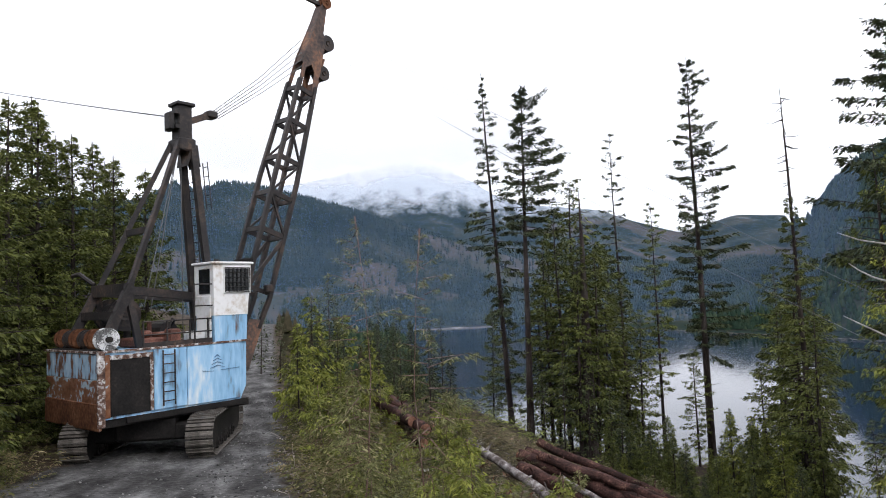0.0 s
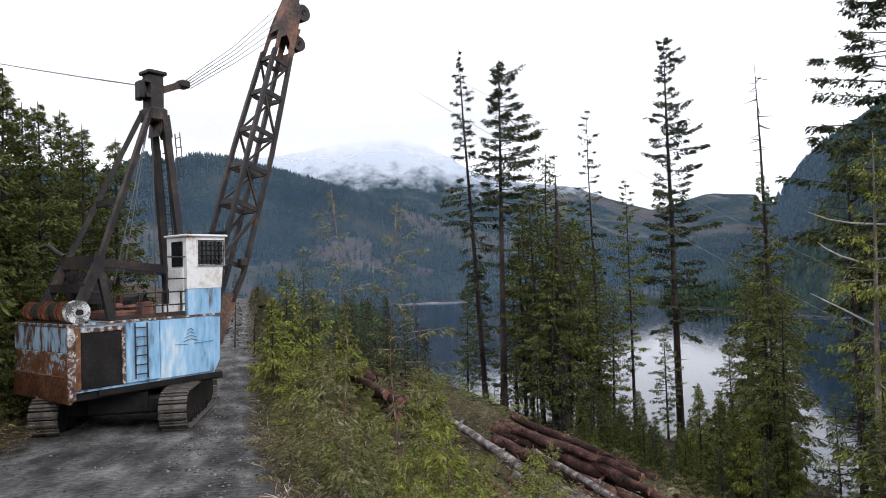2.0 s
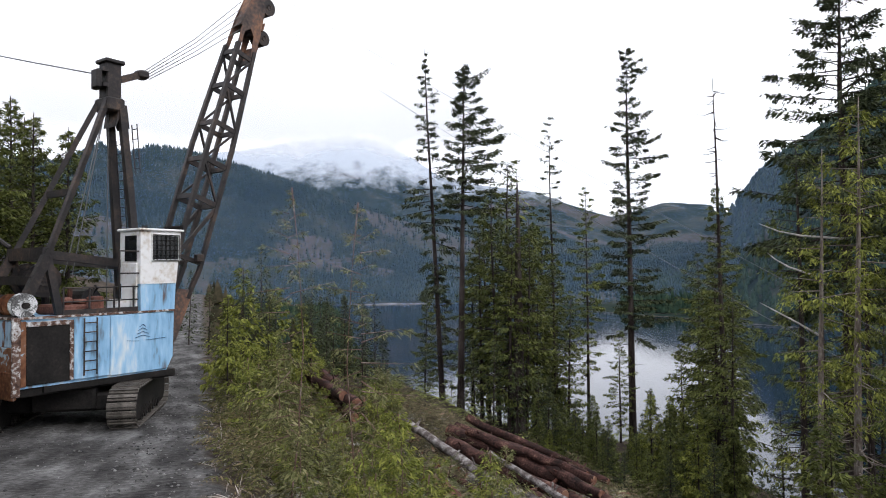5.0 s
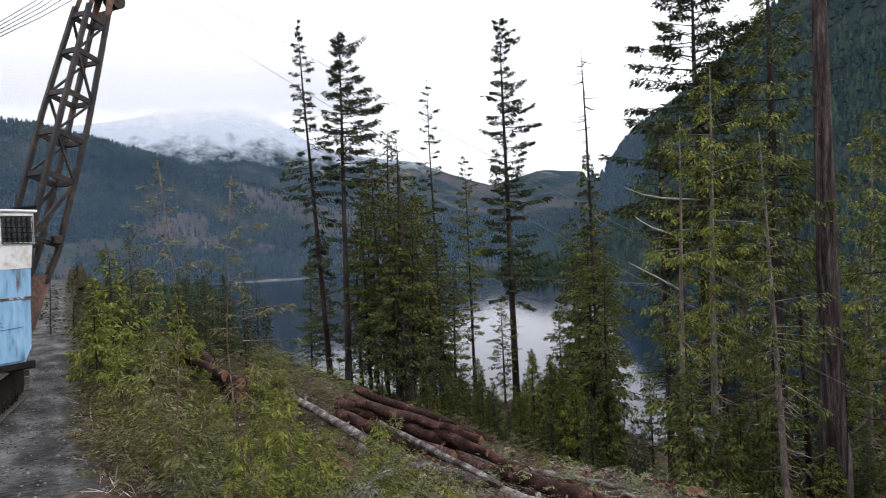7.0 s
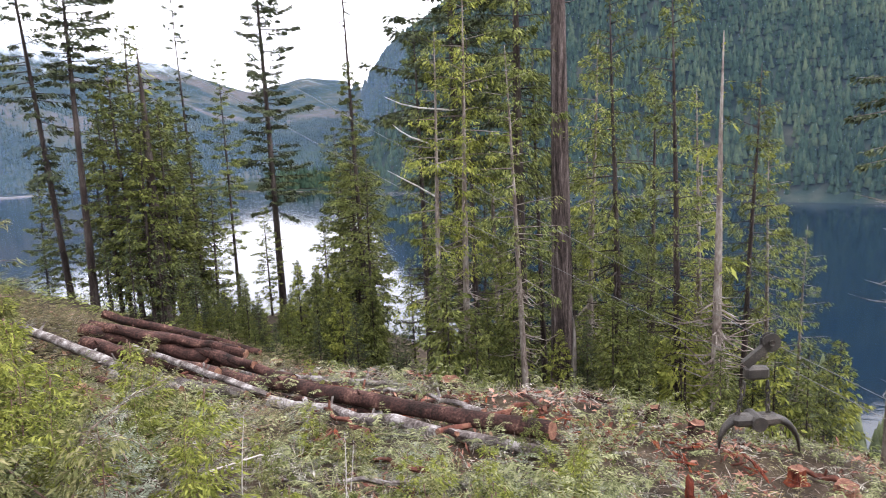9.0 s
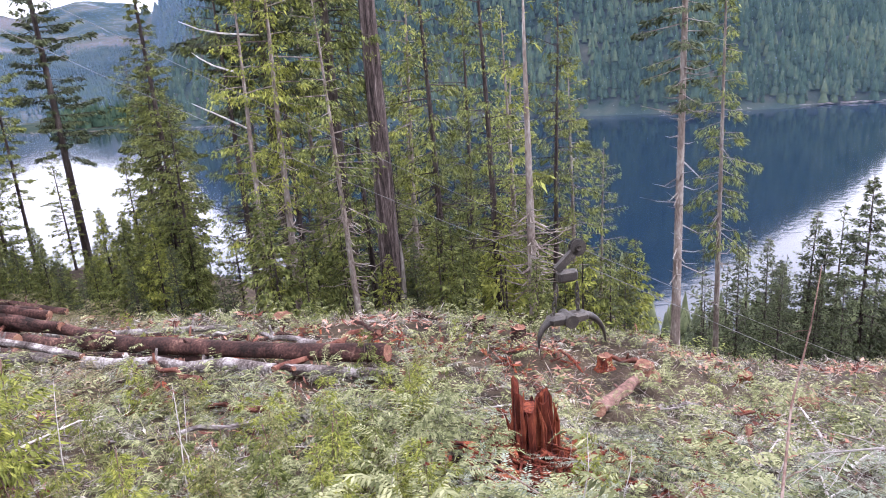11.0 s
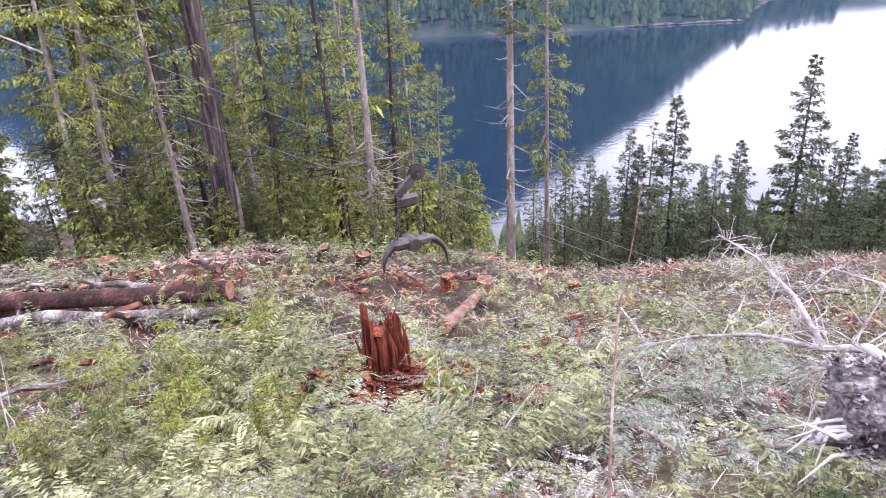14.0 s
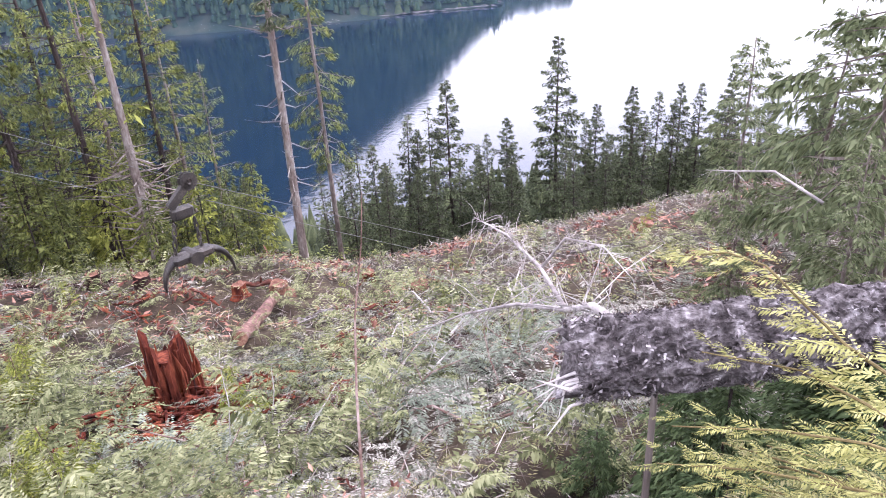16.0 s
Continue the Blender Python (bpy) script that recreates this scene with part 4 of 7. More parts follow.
tagged(new("gravel_bar", raw_mesh("gravel_bar", bar_v, [(4 * i + k, 4 * i + 4 + k, 4 * i + 5 + k, 4 * i + 1 + k) for i in range(bar_n) for k in range(3)], M_SHORE)), "pale gravel bar at the head of the lake", "gravel bar", kind="structure")

# ---- grapple yarder ----
M_BLUE = material("weathered_blue_paint", [(0.3, (0.12, 0.055, 0.03)), (0.37, (0.16, 0.25, 0.34)), (0.43, (0.22, 0.42, 0.63)), (0.55, (0.33, 0.54, 0.74)), (0.62, (0.50, 0.63, 0.74)), (0.7, (0.68, 0.73, 0.76))], 2.4, 0.5, bump=0.15, fine=9, stretch=(1, 1, 0.22))
M_WHITE = material("stained_white_paint", [(0.27, (0.2, 0.1, 0.05)), (0.36, (0.55, 0.5, 0.44)), (0.5, (0.74, 0.74, 0.74)), (0.7, (0.8, 0.8, 0.8))], 1.6, 0.5, bump=0.15, fine=9)
M_RUST = material("flaking_rust", [(0.3, (0.035, 0.016, 0.01)), (0.5, (0.11, 0.045, 0.022)), (0.66, (0.19, 0.09, 0.05)), (0.8, (0.3, 0.3, 0.31))], 1.5, 0.85, bump=0.4, fine=12)
M_BLACK = material("grimy_black_steel_and_shade", [(0.3, (0.008, 0.008, 0.008)), (0.6, (0.022, 0.02, 0.019)), (0.8, (0.05, 0.04, 0.035))], 2, 0.6, bump=0.2, spec=0.1)
M_TRACK = material("muddy_track_steel", [(0.3, (0.03, 0.025, 0.022)), (0.5, (0.09, 0.08, 0.07)), (0.75, (0.2, 0.18, 0.16))], 3, 0.6, 0.4, bump=0.4)
M_GLASS = bpy.data.materials.new("dark_window_glass")
M_GLASS.use_nodes = True
M_GLASS.node_tree.nodes["Principled BSDF"].inputs["Base Color"].default_value = (0.01, 0.012, 0.014, 1)
M_GLASS.node_tree.nodes["Principled BSDF"].inputs["Roughness"].default_value = 0.08


def track_outline(half, r, mid, n=8):
    pts = [(half - r + r * math.cos(a), mid + r * math.sin(a)) for a in np.linspace(-math.pi / 2, math.pi / 2, n)]
    return pts + [(-half + r - r * math.cos(a), mid - r * math.sin(a)) for a in np.linspace(-math.pi / 2, math.pi / 2, n)]


def track_pads(half, r, mid, step):
    line, out = 2 * (half - r), []
    total = 2 * line + 2 * math.pi * r
    k = int(total / step)
    for i in range(k):
        d = total * i / k
        if d < line:
            out.append((-(half - r) + d, mid + r, 0.0))
        elif d < line + math.pi * r:
            a = (d - line) / r
            out.append((half - r + r * math.sin(a), mid + r * math.cos(a), a))
        elif d < 2 * line + math.pi * r:
            out.append((half - r - (d - line - math.pi * r), mid - r, math.pi))
        else:
            a = (d - 2 * line - math.pi * r) / r
            out.append((-(half - r) - r * math.sin(a), mid - r * math.cos(a), math.pi + a))
    return out


def wheel(r, w, hub=0.35, n=20, groove=0.0):
    """A wheel or drum about the y axis, with raised rims and a hub."""
    sh = Shape()
    prof = [(-w / 2, r * hub * 0.6), (-w / 2 - 0.03, r * hub), (-w / 2, r * hub), (-w / 2, r), (-w / 2 + w * 0.14, r), (-w / 2 + w * 0.14, r - groove), (w / 2 - w * 0.14, r - groove), (w / 2 - w * 0.14, r), (w / 2, r), (w / 2, r * hub), (w / 2 + 0.03, r * hub), (w / 2, r * hub * 0.6)]
    v = [(q * math.cos(2 * math.pi * i / n), y, q * math.sin(2 * math.pi * i / n)) for y, q in prof for i in range(n)]
    m = len(prof)
    f = [(j * n + i, j * n + (i + 1) % n, (j + 1) * n + (i + 1) % n, (j + 1) * n + i) for j in range(m - 1) for i in range(n)]
    f += [tuple(range(n - 1, -1, -1)), tuple(range((m - 1) * n, m * n))]
    return sh.add(v, f)


def ladder(a, b, width, across, rungs, r=0.018):
    a, b, w = Vector(a), Vector(b), Vector(across) * width / 2
    sh = Shape().tube([a - w, b - w], r, 6).tube([a + w, b + w], r, 6)
    for i in range(rungs):
        p = a.lerp(b, (i + 0.5) / rungs)
        sh.tube([p - w, p + w], r * 0.8, 5)
    return sh


def yarder():
    y = thing("grapple_yarder", pose(-7.5, 18.15, -2.0, 0, 0, 50), "old blue and white grapple yarder with a rusty boom", "yarder")
    # crawler carrier, turned away from the house
    cm = pose(0, 0, 0, 0, 0, 46)
    under = part("undercarriage", Shape().box(-1.35, -0.7, 0.42, 1.35, 0.7, 0.98, 0.06), M_BLACK, y, m=cm)
    for x in (-1.0, 1.0):
        part("axle_beam", Shape().box(x - 0.22, -1.3, 0.4, x + 0.22, 1.3, 0.8, 0.05), M_BLACK, under)
    part("slew_ring", wheel(0.85, 0.3, 0.8, 28), M_BLACK, y, m=pose(0, 0, 1.05, 90))
    for sy in (-1.42, 1.42):
        tr = part("crawler_track", Shape().prism(track_outline(1.95, 0.36, 0.5), sy - 0.2, sy + 0.2), M_BLACK, y, m=cm)
        shoe = Shape().box(-0.085, -0.32, -0.022, 0.085, 0.32, 0.022, 0.01).box(-0.025, -0.31, 0.02, 0.015, 0.31, 0.06).mesh("track_shoe", M_TRACK)
        for x, z, a in track_pads(1.95, 0.45, 0.5, 0.2):
            o = new("track_shoe", shoe)
            o.parent, o.matrix_basis = tr, Matrix.Translation((x, sy, z)) @ Matrix.Rotation(a, 4, 'Y')
        for x in (-1.45, 1.45):
            part("sprocket", wheel(0.37, 0.3, 0.5, 18, 0.05), M_TRACK, tr, m=pose(x, sy, 0.5))
        for x in (-0.9, -0.45, 0.0, 0.45, 0.9):
            part("roller", wheel(0.15, 0.44, 0.5, 12), M_BLACK, tr, m=pose(x, sy, 0.22))
    # house
    part("deck_frame", Shape().box(-2.18, -1.42, 0.96, 1.72, 1.42, 1.16, 0.02).box(-1.6, -1.5, 1.02, 1.6, -1.42, 1.16).box(-1.6, 1.42, 1.02, 1.6, 1.5, 1.16), M_BLACK, y)
    body = part("house_body", Shape().prism([(-2.16, 1.16), (1.42, 1.16), (1.6, 1.5), (1.63, 2.66), (-2.16, 2.66)], -1.47, 1.47), M_BLUE, y, "weathered blue sheet steel housing")
    part("rear_panel", Shape().box(-2.24, -1.46, 2.06, -2.16, 1.46, 2.64, 0.015), M_RUNS, body, "faded blue upper rear panel with rust runs")
    part("rear_panel", Shape().box(-2.25, -1.46, 1.5, -2.16, 1.46, 2.055, 0.015), M_PATCHY, body, "rust showing through peeling blue paint")
    part("counterweight", Shape().box(-2.27, -1.5, 0.92, -2.16, 1.5, 1.55, 0.03), M_RUST, body, "rusty counterweight")
    part("corner_post", Shape().box(-2.27, -1.53, 1.0, -2.1, -1.46, 2.68, 0.015), M_CHIPPED, body)
    part("side_panel", Shape().box(-2.1, -1.51, 1.2, -1.98, -1.47, 2.62, 0.01), M_PATCHY, body)
    # Flat black panel: the unlit inside of the doorway is put into its colour.
    part("engine_doorway_shade", Shape().box(-1.98, -1.515, 1.22, -1.02, -1.475, 2.56, 0.01), M_BLACK, body, "black panel standing in for the engine doorway's dark inside")
    part("door_frame", Shape().box(-2.0, -1.54, 2.5, -0.98, -1.49, 2.6).box(-1.06, -1.54, 1.24, -0.98, -1.49, 2.5), M_CHIPPED, body, "chipped white door frame")
    part("folding_door", Shape().box(-0.96, -1.53, 1.22, -0.12, -1.475, 2.64, 0.012), M_BLUE, body)
    part("sheet_panel", Shape().box(-0.10, -1.525, 1.2, 1.40, -1.475, 2.64, 0.012), M_BLUE, body)
    part("ladder", ladder((-0.62, -1.6, 1.3), (-0.62, -1.6, 2.62), 0.3, (1, 0, 0), 6), M_STEEL, body, "steel rung ladder")
    mark = Shape()
    for i in range(4):                                  # stacked chevrons, like a conifer
        z, w = 2.05 + 0.09 * i, 0.2 - 0.04 * i
        for sx in (-1, 1):
            mark.beam((0.72, -1.532, z + 0.06), (0.72 + sx * w, -1.532, z), 0.008, 0.03, up=(0, 1, 0))
    mark.beam((0.3, -1.532, 2.0), (0.62, -1.532, 1.97), 0.008, 0.02, up=(0, 1, 0)).beam((0.82, -1.532, 1.98), (1.36, -1.532, 2.0), 0.008, 0.02, up=(0, 1, 0))
    part("painted_mark", mark, M_INK, body, "dark blue painted chevrons")
    part("roof_edge", Shape().box(-2.26, -1.53, 2.66, 1.66, -1.43, 2.71).box(-2.26, 1.43, 2.66, 1.66, 1.53, 2.71).box(-2.26, -1.43, 2.66, -2.16, 1.43, 2.71), M_CHIPPED, body, "chipped pale roof edging")
    # cab
    cab = part("operator_cab", Shape().prism([(0.66, 3.38), (1.66, 3.38), (1.8, 4.72), (0.66, 4.72)], -1.52, -0.6), M_WHITE, y, "stained white operator cab")
    part("cab_base", Shape().prism([(0.68, 2.66), (1.62, 2.66), (1.66, 3.38), (0.68, 3.38)], -1.505, -0.62), M_BLUE, cab, "blue painted cab base")
    part("cab_roof", Shape().box(0.6, -1.58, 4.72, 1.86, -0.54, 4.78, 0.015), M_WHITE, cab)
    w1 = part("side_window", Shape().box(1.0, -1.53, 4.0, 1.72, -1.515, 4.6), M_GLASS, cab, "dark barred window")
    bars = Shape()
    for i in range(7):
        x = 0.98 + i * 0.125
        bars.tube([(x, -1.555, 3.98), (x, -1.555, 4.62)], 0.011, 5)
    for i in range(6):
        z = 3.98 + i * 0.128
        bars.tube([(0.98, -1.565, z), (1.73, -1.565, z)], 0.011, 5)
    part("window_guard", bars, M_BLACK, w1)
    part("window_frame", Shape().box(0.95, -1.545, 3.95, 1.76, -1.52, 4.0).box(0.95, -1.545, 4.6, 1.76, -1.52, 4.65).box(0.95, -1.545, 4.0, 1.0, -1.52, 4.6).box(1.71, -1.545, 4.0, 1.76, -1.52, 4.6), M_WHITE, w1)
    part("rear_window", Shape().box(0.63, -1.36, 3.95, 0.655, -0.86, 4.6, 0.004), M_GLASS, cab, "dark rear window")
    part("cab_door", Shape().box(0.61, -1.4, 2.75, 0.66, -0.75, 3.9, 0.01), M_WHITE, cab)
    part("roof_light", Shape().tube([(0.9, -1.3, 4.78), (0.9, -1.3, 4.86)], 0.07, 10), M_STEEL, cab)
    # walkway rails and deck clutter
    for z in (3.0, 3.32):
        part("handrail", Shape().tube([(-1.15, -1.4, z), (0.66, -1.4, z)], 0.02, 6), M_STEEL, y)
    for x in (-1.15, -0.55, 0.05, 0.55):
        part("rail_post", Shape().tube([(x, -1.4, 2.66), (x, -1.4, 3.34)], 0.022, 6), M_STEEL, y)
    for x, z, h in ((0.15, 3.65, 0.5), (0.15, 4.2, 0.5)):
        part("handrail", Shape().tube([(x, -1.45, z), (0.66, -1.45, z)], 0.02, 6), M_STEEL, y)
    part("rail_post", Shape().tube([(0.15, -1.45, 2.66), (0.15, -1.45, 4.2)], 0.022, 6), M_STEEL, y)
    part("engine_block", Shape().box(-0.9, -0.7, 2.66, 0.1, 0.5, 2.9, 0.05).box(-0.75, -0.6, 2.9, -0.5, -0.2, 3.08, 0.05).box(-0.35, -0.6, 2.9, -0.05, -0.1, 3.02, 0.04).tube([(-0.2, 0.2, 2.9), (-0.2, 0.2, 3.3)], 0.06, 8), M_RED, y, "faded red engine")
    part("control_box", Shape().box(-0.35, -1.15, 2.66, -0.05, -0.85, 3.1, 0.03), M_RED, y)
    part("hydraulic_tank", Shape().tube([(0.3, 0.1, 3.0), (0.3, 0.9, 3.0)], 0.26, 14), M_STEEL, y)
    part("hose", Shape().tube([(-0.3, -1.0, 3.1), (-0.1, -0.8, 3.35), (0.2, -0.4, 3.3), (0.3, 0.1, 3.1)], 0.03, 6), M_BLACK, y)
    part("kick_rail", Shape().box(-1.15, -1.42, 2.71, 0.66, -1.39, 2.82), M_STEEL, y)
    part("toolbox", Shape().box(0.2, -1.2, 2.66, 0.6, -0.8, 3.0, 0.03), M_WHITE, y)
    part("exhaust", Shape().tube([(-0.6, 0.6, 2.66), (-0.6, 0.6, 3.7), (-0.75, 0.6, 3.85)], 0.09, 10), M_STEEL, y)
    for yy, r, mat, tag in ((-1.25, 0.27, M_DRUM, "pale scuffed winch drum"), (-0.72, 0.25, M_RUST, "rusty winch drum"), (-0.28, 0.23, M_STEEL, ""), (0.15, 0.25, M_RUST, "rusty winch drum"), (0.6, 0.22, M_STEEL, ""), (1.05, 0.24, M_RUST, "rusty winch drum")):
        d = part("winch_drum", wheel(r, 0.2, 0.45, 22, 0.09), mat, y, tag, m=pose(-1.95, yy, 2.96))
        part("drum_bearing", Shape().box(-0.11, 0.13, -0.3, 0.11, 0.2, 0.12, 0.02).tube([(0, -0.2, 0), (0, 0.34, 0)], 0.07, 10), M_BLACK, d)
    part("fairlead", Shape().box(-2.2, -1.3, 2.66, -1.7, 1.3, 2.74, 0.02), M_BLACK, y)
    part("main_drum", wheel(0.42, 0.9, 0.35, 24, 0.12), M_STEEL, y, m=pose(-0.9, 0.5, 3.5))
    # gantry
    head = part("gantry_head", Shape().box(0.5, -0.2, 8.15, 0.92, 0.2, 9.26, 0.04).box(0.44, -0.27, 9.18, 0.98, 0.27, 9.28, 0.02).box(0.36, -0.3, 8.5, 0.5, 0.3, 8.6).box(0.36, -0.3, 8.9, 0.5, 0.3, 9.0).box(0.46, -0.34, 7.9, 0.94, 0.34, 8.26, 0.04), M_STEEL, y)
    part("bridle_arm", Shape().beam((0.9, 0, 8.8), (1.55, 0, 9.1), 0.2, 0.18).box(1.45, -0.17, 9.0, 1.75, 0.17, 9.22, 0.04), M_STEEL, head)
    part("guy_lug", Shape().box(0.22, -0.24, 8.45, 0.38, 0.08, 8.95, 0.04), M_STEEL, head)
    for sy in (-1, 1):
        part("front_leg", Shape().beam((1.32, sy * 0.5, 2.66), (0.86, sy * 0.28, 8.0), 0.15, 0.18), M_STEEL, y)
        leg = part("rear_leg", Shape().beam((-1.25, sy * 0.86, 4.1), (0.5, sy * 0.22, 8.15), 0.1, 0.13), M_STEEL, y)
        part("rear_strut", Shape().beam((-1.95, sy * 0.98, 2.7), (-1.2, sy * 0.86, 4.2), 0.14, 0.22), M_STEEL, leg)
        part("rear_brace", Shape().beam((-1.0, sy * 0.9, 2.7), (-1.25, sy * 0.86, 4.0), 0.13, 0.16), M_STEEL, leg)
        part("deck_beam", Shape().beam((-1.25, sy * 0.86, 4.1), (1.22, sy * 0.46, 3.85), 0.16, 0.2), M_STEEL, y)
    part("cross_beam", Shape().beam((-1.25, -0.9, 4.12), (-1.25, 0.9, 4.12), 0.26, 0.3), M_STEEL, y)
    part("cross_beam", Shape().beam((-1.55, -0.95, 3.5), (-1.55, 0.95, 3.5), 0.2, 0.2), M_STEEL, y)
    part("cross_beam", Shape().beam((-0.55, -0.62, 5.65), (-0.55, 0.62, 5.65), 0.12, 0.16), M_STEEL, y)
    part("light_arm", Shape().tube([(-1.3, 0.9, 4.3), (-1.5, 1.3, 4.6), (-1.6, 1.5, 4.55)], 0.06, 8), M_STEEL, y)
    part("head_arch", Shape().prism([(0.7, 7.5), (0.78, 8.1), (1.0, 8.1), (1.08, 7.5), (0.95, 7.85), (0.85, 7.85)], -0.3, 0.3), M_STEEL, y)
    part("ladder", ladder((1.22, 0.0, 3.4), (0.95, 0.0, 7.2), 0.26, (0, 1, 0), 16, 0.015), M_STEEL, y)
    part("ladder", ladder((1.2, -0.5, 6.3), (1.12, -0.45, 7.6), 0.24, (0, 1, 0), 5, 0.015), M_STEEL, y)
    for a, b in (((-0.2, 0.1, 3.6), (0.6, 0.05, 8.0)), ((-0.5, -0.1, 3.6), (0.55, -0.05, 8.0)), ((0.7, 0.1, 2.7), (0.72, 0.1, 7.9)), ((-0.9, 0.3, 3.7), (0.5, 0.1, 8.0))):
        part("hoist_rope", Shape().tube([a, b], 0.014, 5), M_ROPE, y)
    boom(y)
    return y


def boom(y):
    foot, tip = Vector((2.1, 0, 1.75)), Vector((5.95, 0, 13.9))
    d = (tip - foot).normalized()
    n = Vector((d.z, 0, -d.x))                                   # forward face

    def at(s, u, v):
        """s along the boom, u to its left, v forward."""
        return foot + d * s + Vector((0, 1, 0)) * u + n * v

    b = part("boom", Shape().tube([at(0, -0.5, 0), at(0, 0.5, 0)], 0.12, 10), M_STEEL, y, "dark rusty lattice boom")

    def wide(s):
        return (0.30 + 0.10 * min(1, s / 2.2)) if s < 6 else 0.40 - 0.10 * (s - 6) / 3.4

    def deep(s):
        return (0.12 + 0.30 * min(1, s / 2.2)) if s < 6 else 0.42 - 0.1 * (s - 6) / 3.4

    for su in (-1, 1):
        for sv in (-1, 1):
            sh, prev = Shape(), None
            for s in (0.0, 2.2, 4.2, 6.0, 7.9, 9.4):
                p = at(s, su * wide(s), sv * deep(s))
                if prev is not None:
                    sh.beam(prev, p, 0.12, 0.12, up=n)
                prev = p
            part("chord", sh, M_STEEL, b)
    rings = (4.2, 5.4, 6.6, 7.9, 9.1)
    for i, s in enumerate(rings):
        c = [at(s, u * wide(s), v * deep(s)) for u, v in ((-1, -1), (1, -1), (1, 1), (-1, 1))]
        sh = Shape()
        for k in range(4):
            sh.beam(c[k], c[(k + 1) % 4], 0.06, 0.15, up=d)
        part("diaphragm", sh, M_STEEL, b)
        if i < len(rings) - 1:
            e = [at(rings[i + 1], u * wide(rings[i + 1]), v * deep(rings[i + 1])) for u, v in ((-1, -1), (1, -1), (1, 1), (-1, 1))]
            flip = i % 2
            for k in (1, 3):
                part("lacing", Shape().beam(c[(k + flip) % 4], e[(k + 1 + flip) % 4 if not flip else k], 0.06, 0.06), M_STEEL, b)
    # lower guarded section
    for su in (-1, 1):
        sh = Shape().beam(at(0.2, su * 0.32, 0.1), at(2.4, su * 0.4, -0.4), 0.1, 0.14).beam(at(2.4, su * 0.4, -0.4), at(4.1, su * 0.4, 0.4), 0.08, 0.1).beam(at(1.2, su * 0.36, -0.3), at(1.2, su * 0.36, 0.3), 0.08, 0.12).beam(at(2.4, su * 0.4, -0.42), at(2.4, su * 0.4, 0.42), 0.08, 0.12)
        part("side_truss", sh, M_STEEL, b)
    guard = Shape()
    for i in range(9):
        u = -0.38 + i * 0.095
        guard.beam(at(0.9, u, -0.5), at(3.2, u, -0.5), 0.035, 0.05, up=n)
    for s in (0.9, 1.5, 2.05, 2.6, 3.2):
        guard.beam(at(s, -0.42, -0.5), at(s, 0.42, -0.5), 0.05, 0.07, up=n)
    part("guard_grille", guard, M_BLACK, b, "dark steel bar grille")
    part("foot_plate", Shape().add([at(s, u, v) for u in (-0.42, -0.36) for s, v in ((-0.35, -0.2), (0.1, 0.28), (1.6, 0.4), (1.5, -0.1))], [(3, 2, 1, 0), (4, 5, 6, 7), (0, 1, 5, 4), (1, 2, 6, 5), (2, 3, 7, 6), (3, 0, 4, 7)]), M_HEAD, b, "rust-brown foot plate")
    part("foot_plate", Shape().add([at(s, u, v) for u in (0.36, 0.42) for s, v in ((-0.35, -0.2), (0.1, 0.28), (1.6, 0.4), (1.5, -0.1))], [(3, 2, 1, 0), (4, 5, 6, 7), (0, 1, 5, 4), (1, 2, 6, 5), (2, 3, 7, 6), (3, 0, 4, 7)]), M_HEAD, b, "rust-brown foot plate")
    part("side_fitting", Shape().box(-0.12, -0.1, -0.12, 0.12, 0.1, 0.12, 0.03), M_STEEL, b, m=Matrix.Translation(at(2.5, -0.55, 0.2)))
    # solid head with cut-outs: two cheek plates, web plates and sheaves
    for su in (-1, 1):
        o = [(9.1, -0.34), (9.1, -0.22), (9.9, -0.2), (10.1, 0.0), (9.9, 0.2), (9.1, 0.24), (9.1, 0.36), (10.0, 0.46), (11.1, 0.5), (11.5, 0.3), (12.5, 0.2), (12.6, -0.12), (11.2, -0.3), (10.4, -0.38)]
        v = [at(s, su * (0.29 - 0.05 * (s - 9.1)) + k * 0.03 * su, q * (1.0 - 0.13 * (s - 9.1))) for k in (0, 1) for s, q in o]
        m = len(o)
        f = [tuple(range(m)), tuple(range(2 * m - 1, m - 1, -1))] + [(i, i + m, (i + 1) % m + m, (i + 1) % m) for i in range(m)]
        part("head_cheek", Shape().add(v, f), M_HEAD, b, "rust-streaked head plate")
    part("head_web", Shape().beam(at(10.1, 0, -0.28), at(12.4, 0, -0.08), 0.36, 0.05, up=n).beam(at(11.3, 0, 0.24), at(12.4, 0, 0.1), 0.32, 0.05, up=n).beam(at(9.2, 0, 0.38), at(9.7, 0, 0.42), 0.56, 0.05, up=n).beam(at(10.3, 0, 0.44), at(10.6, 0, 0.46), 0.5, 0.05, up=n), M_HEAD, b)
    for s, v, r, mat in ((11.25, 0.48, 0.28, M_STEEL), (10.15, 0.6, 0.25, M_STEEL), (12.6, 0.06, 0.2, M_RUST)):
        for u in (-0.12, 0.12):
            part("sheave", wheel(r, 0.14, 0.3, 20, 0.05), mat, b, m=Matrix.Translation(at(s, u, v)))
    part("tip_arm", Shape().beam(at(12.5, 0, -0.1), at(12.35, 0, -0.75), 0.1, 0.12), M_STEEL, b)
    part("sheave_bracket", Shape().beam(at(11.2, 0, 0.2), at(11.25, 0, 0.6), 0.36, 0.16, up=d).beam(at(10.1, 0, 0.2), at(10.15, 0, 0.66), 0.34, 0.14, up=d), M_STEEL, b)
    for i in range(5):                                          # bridle ropes from gantry to boom head
        u = -0.2 + 0.1 * i
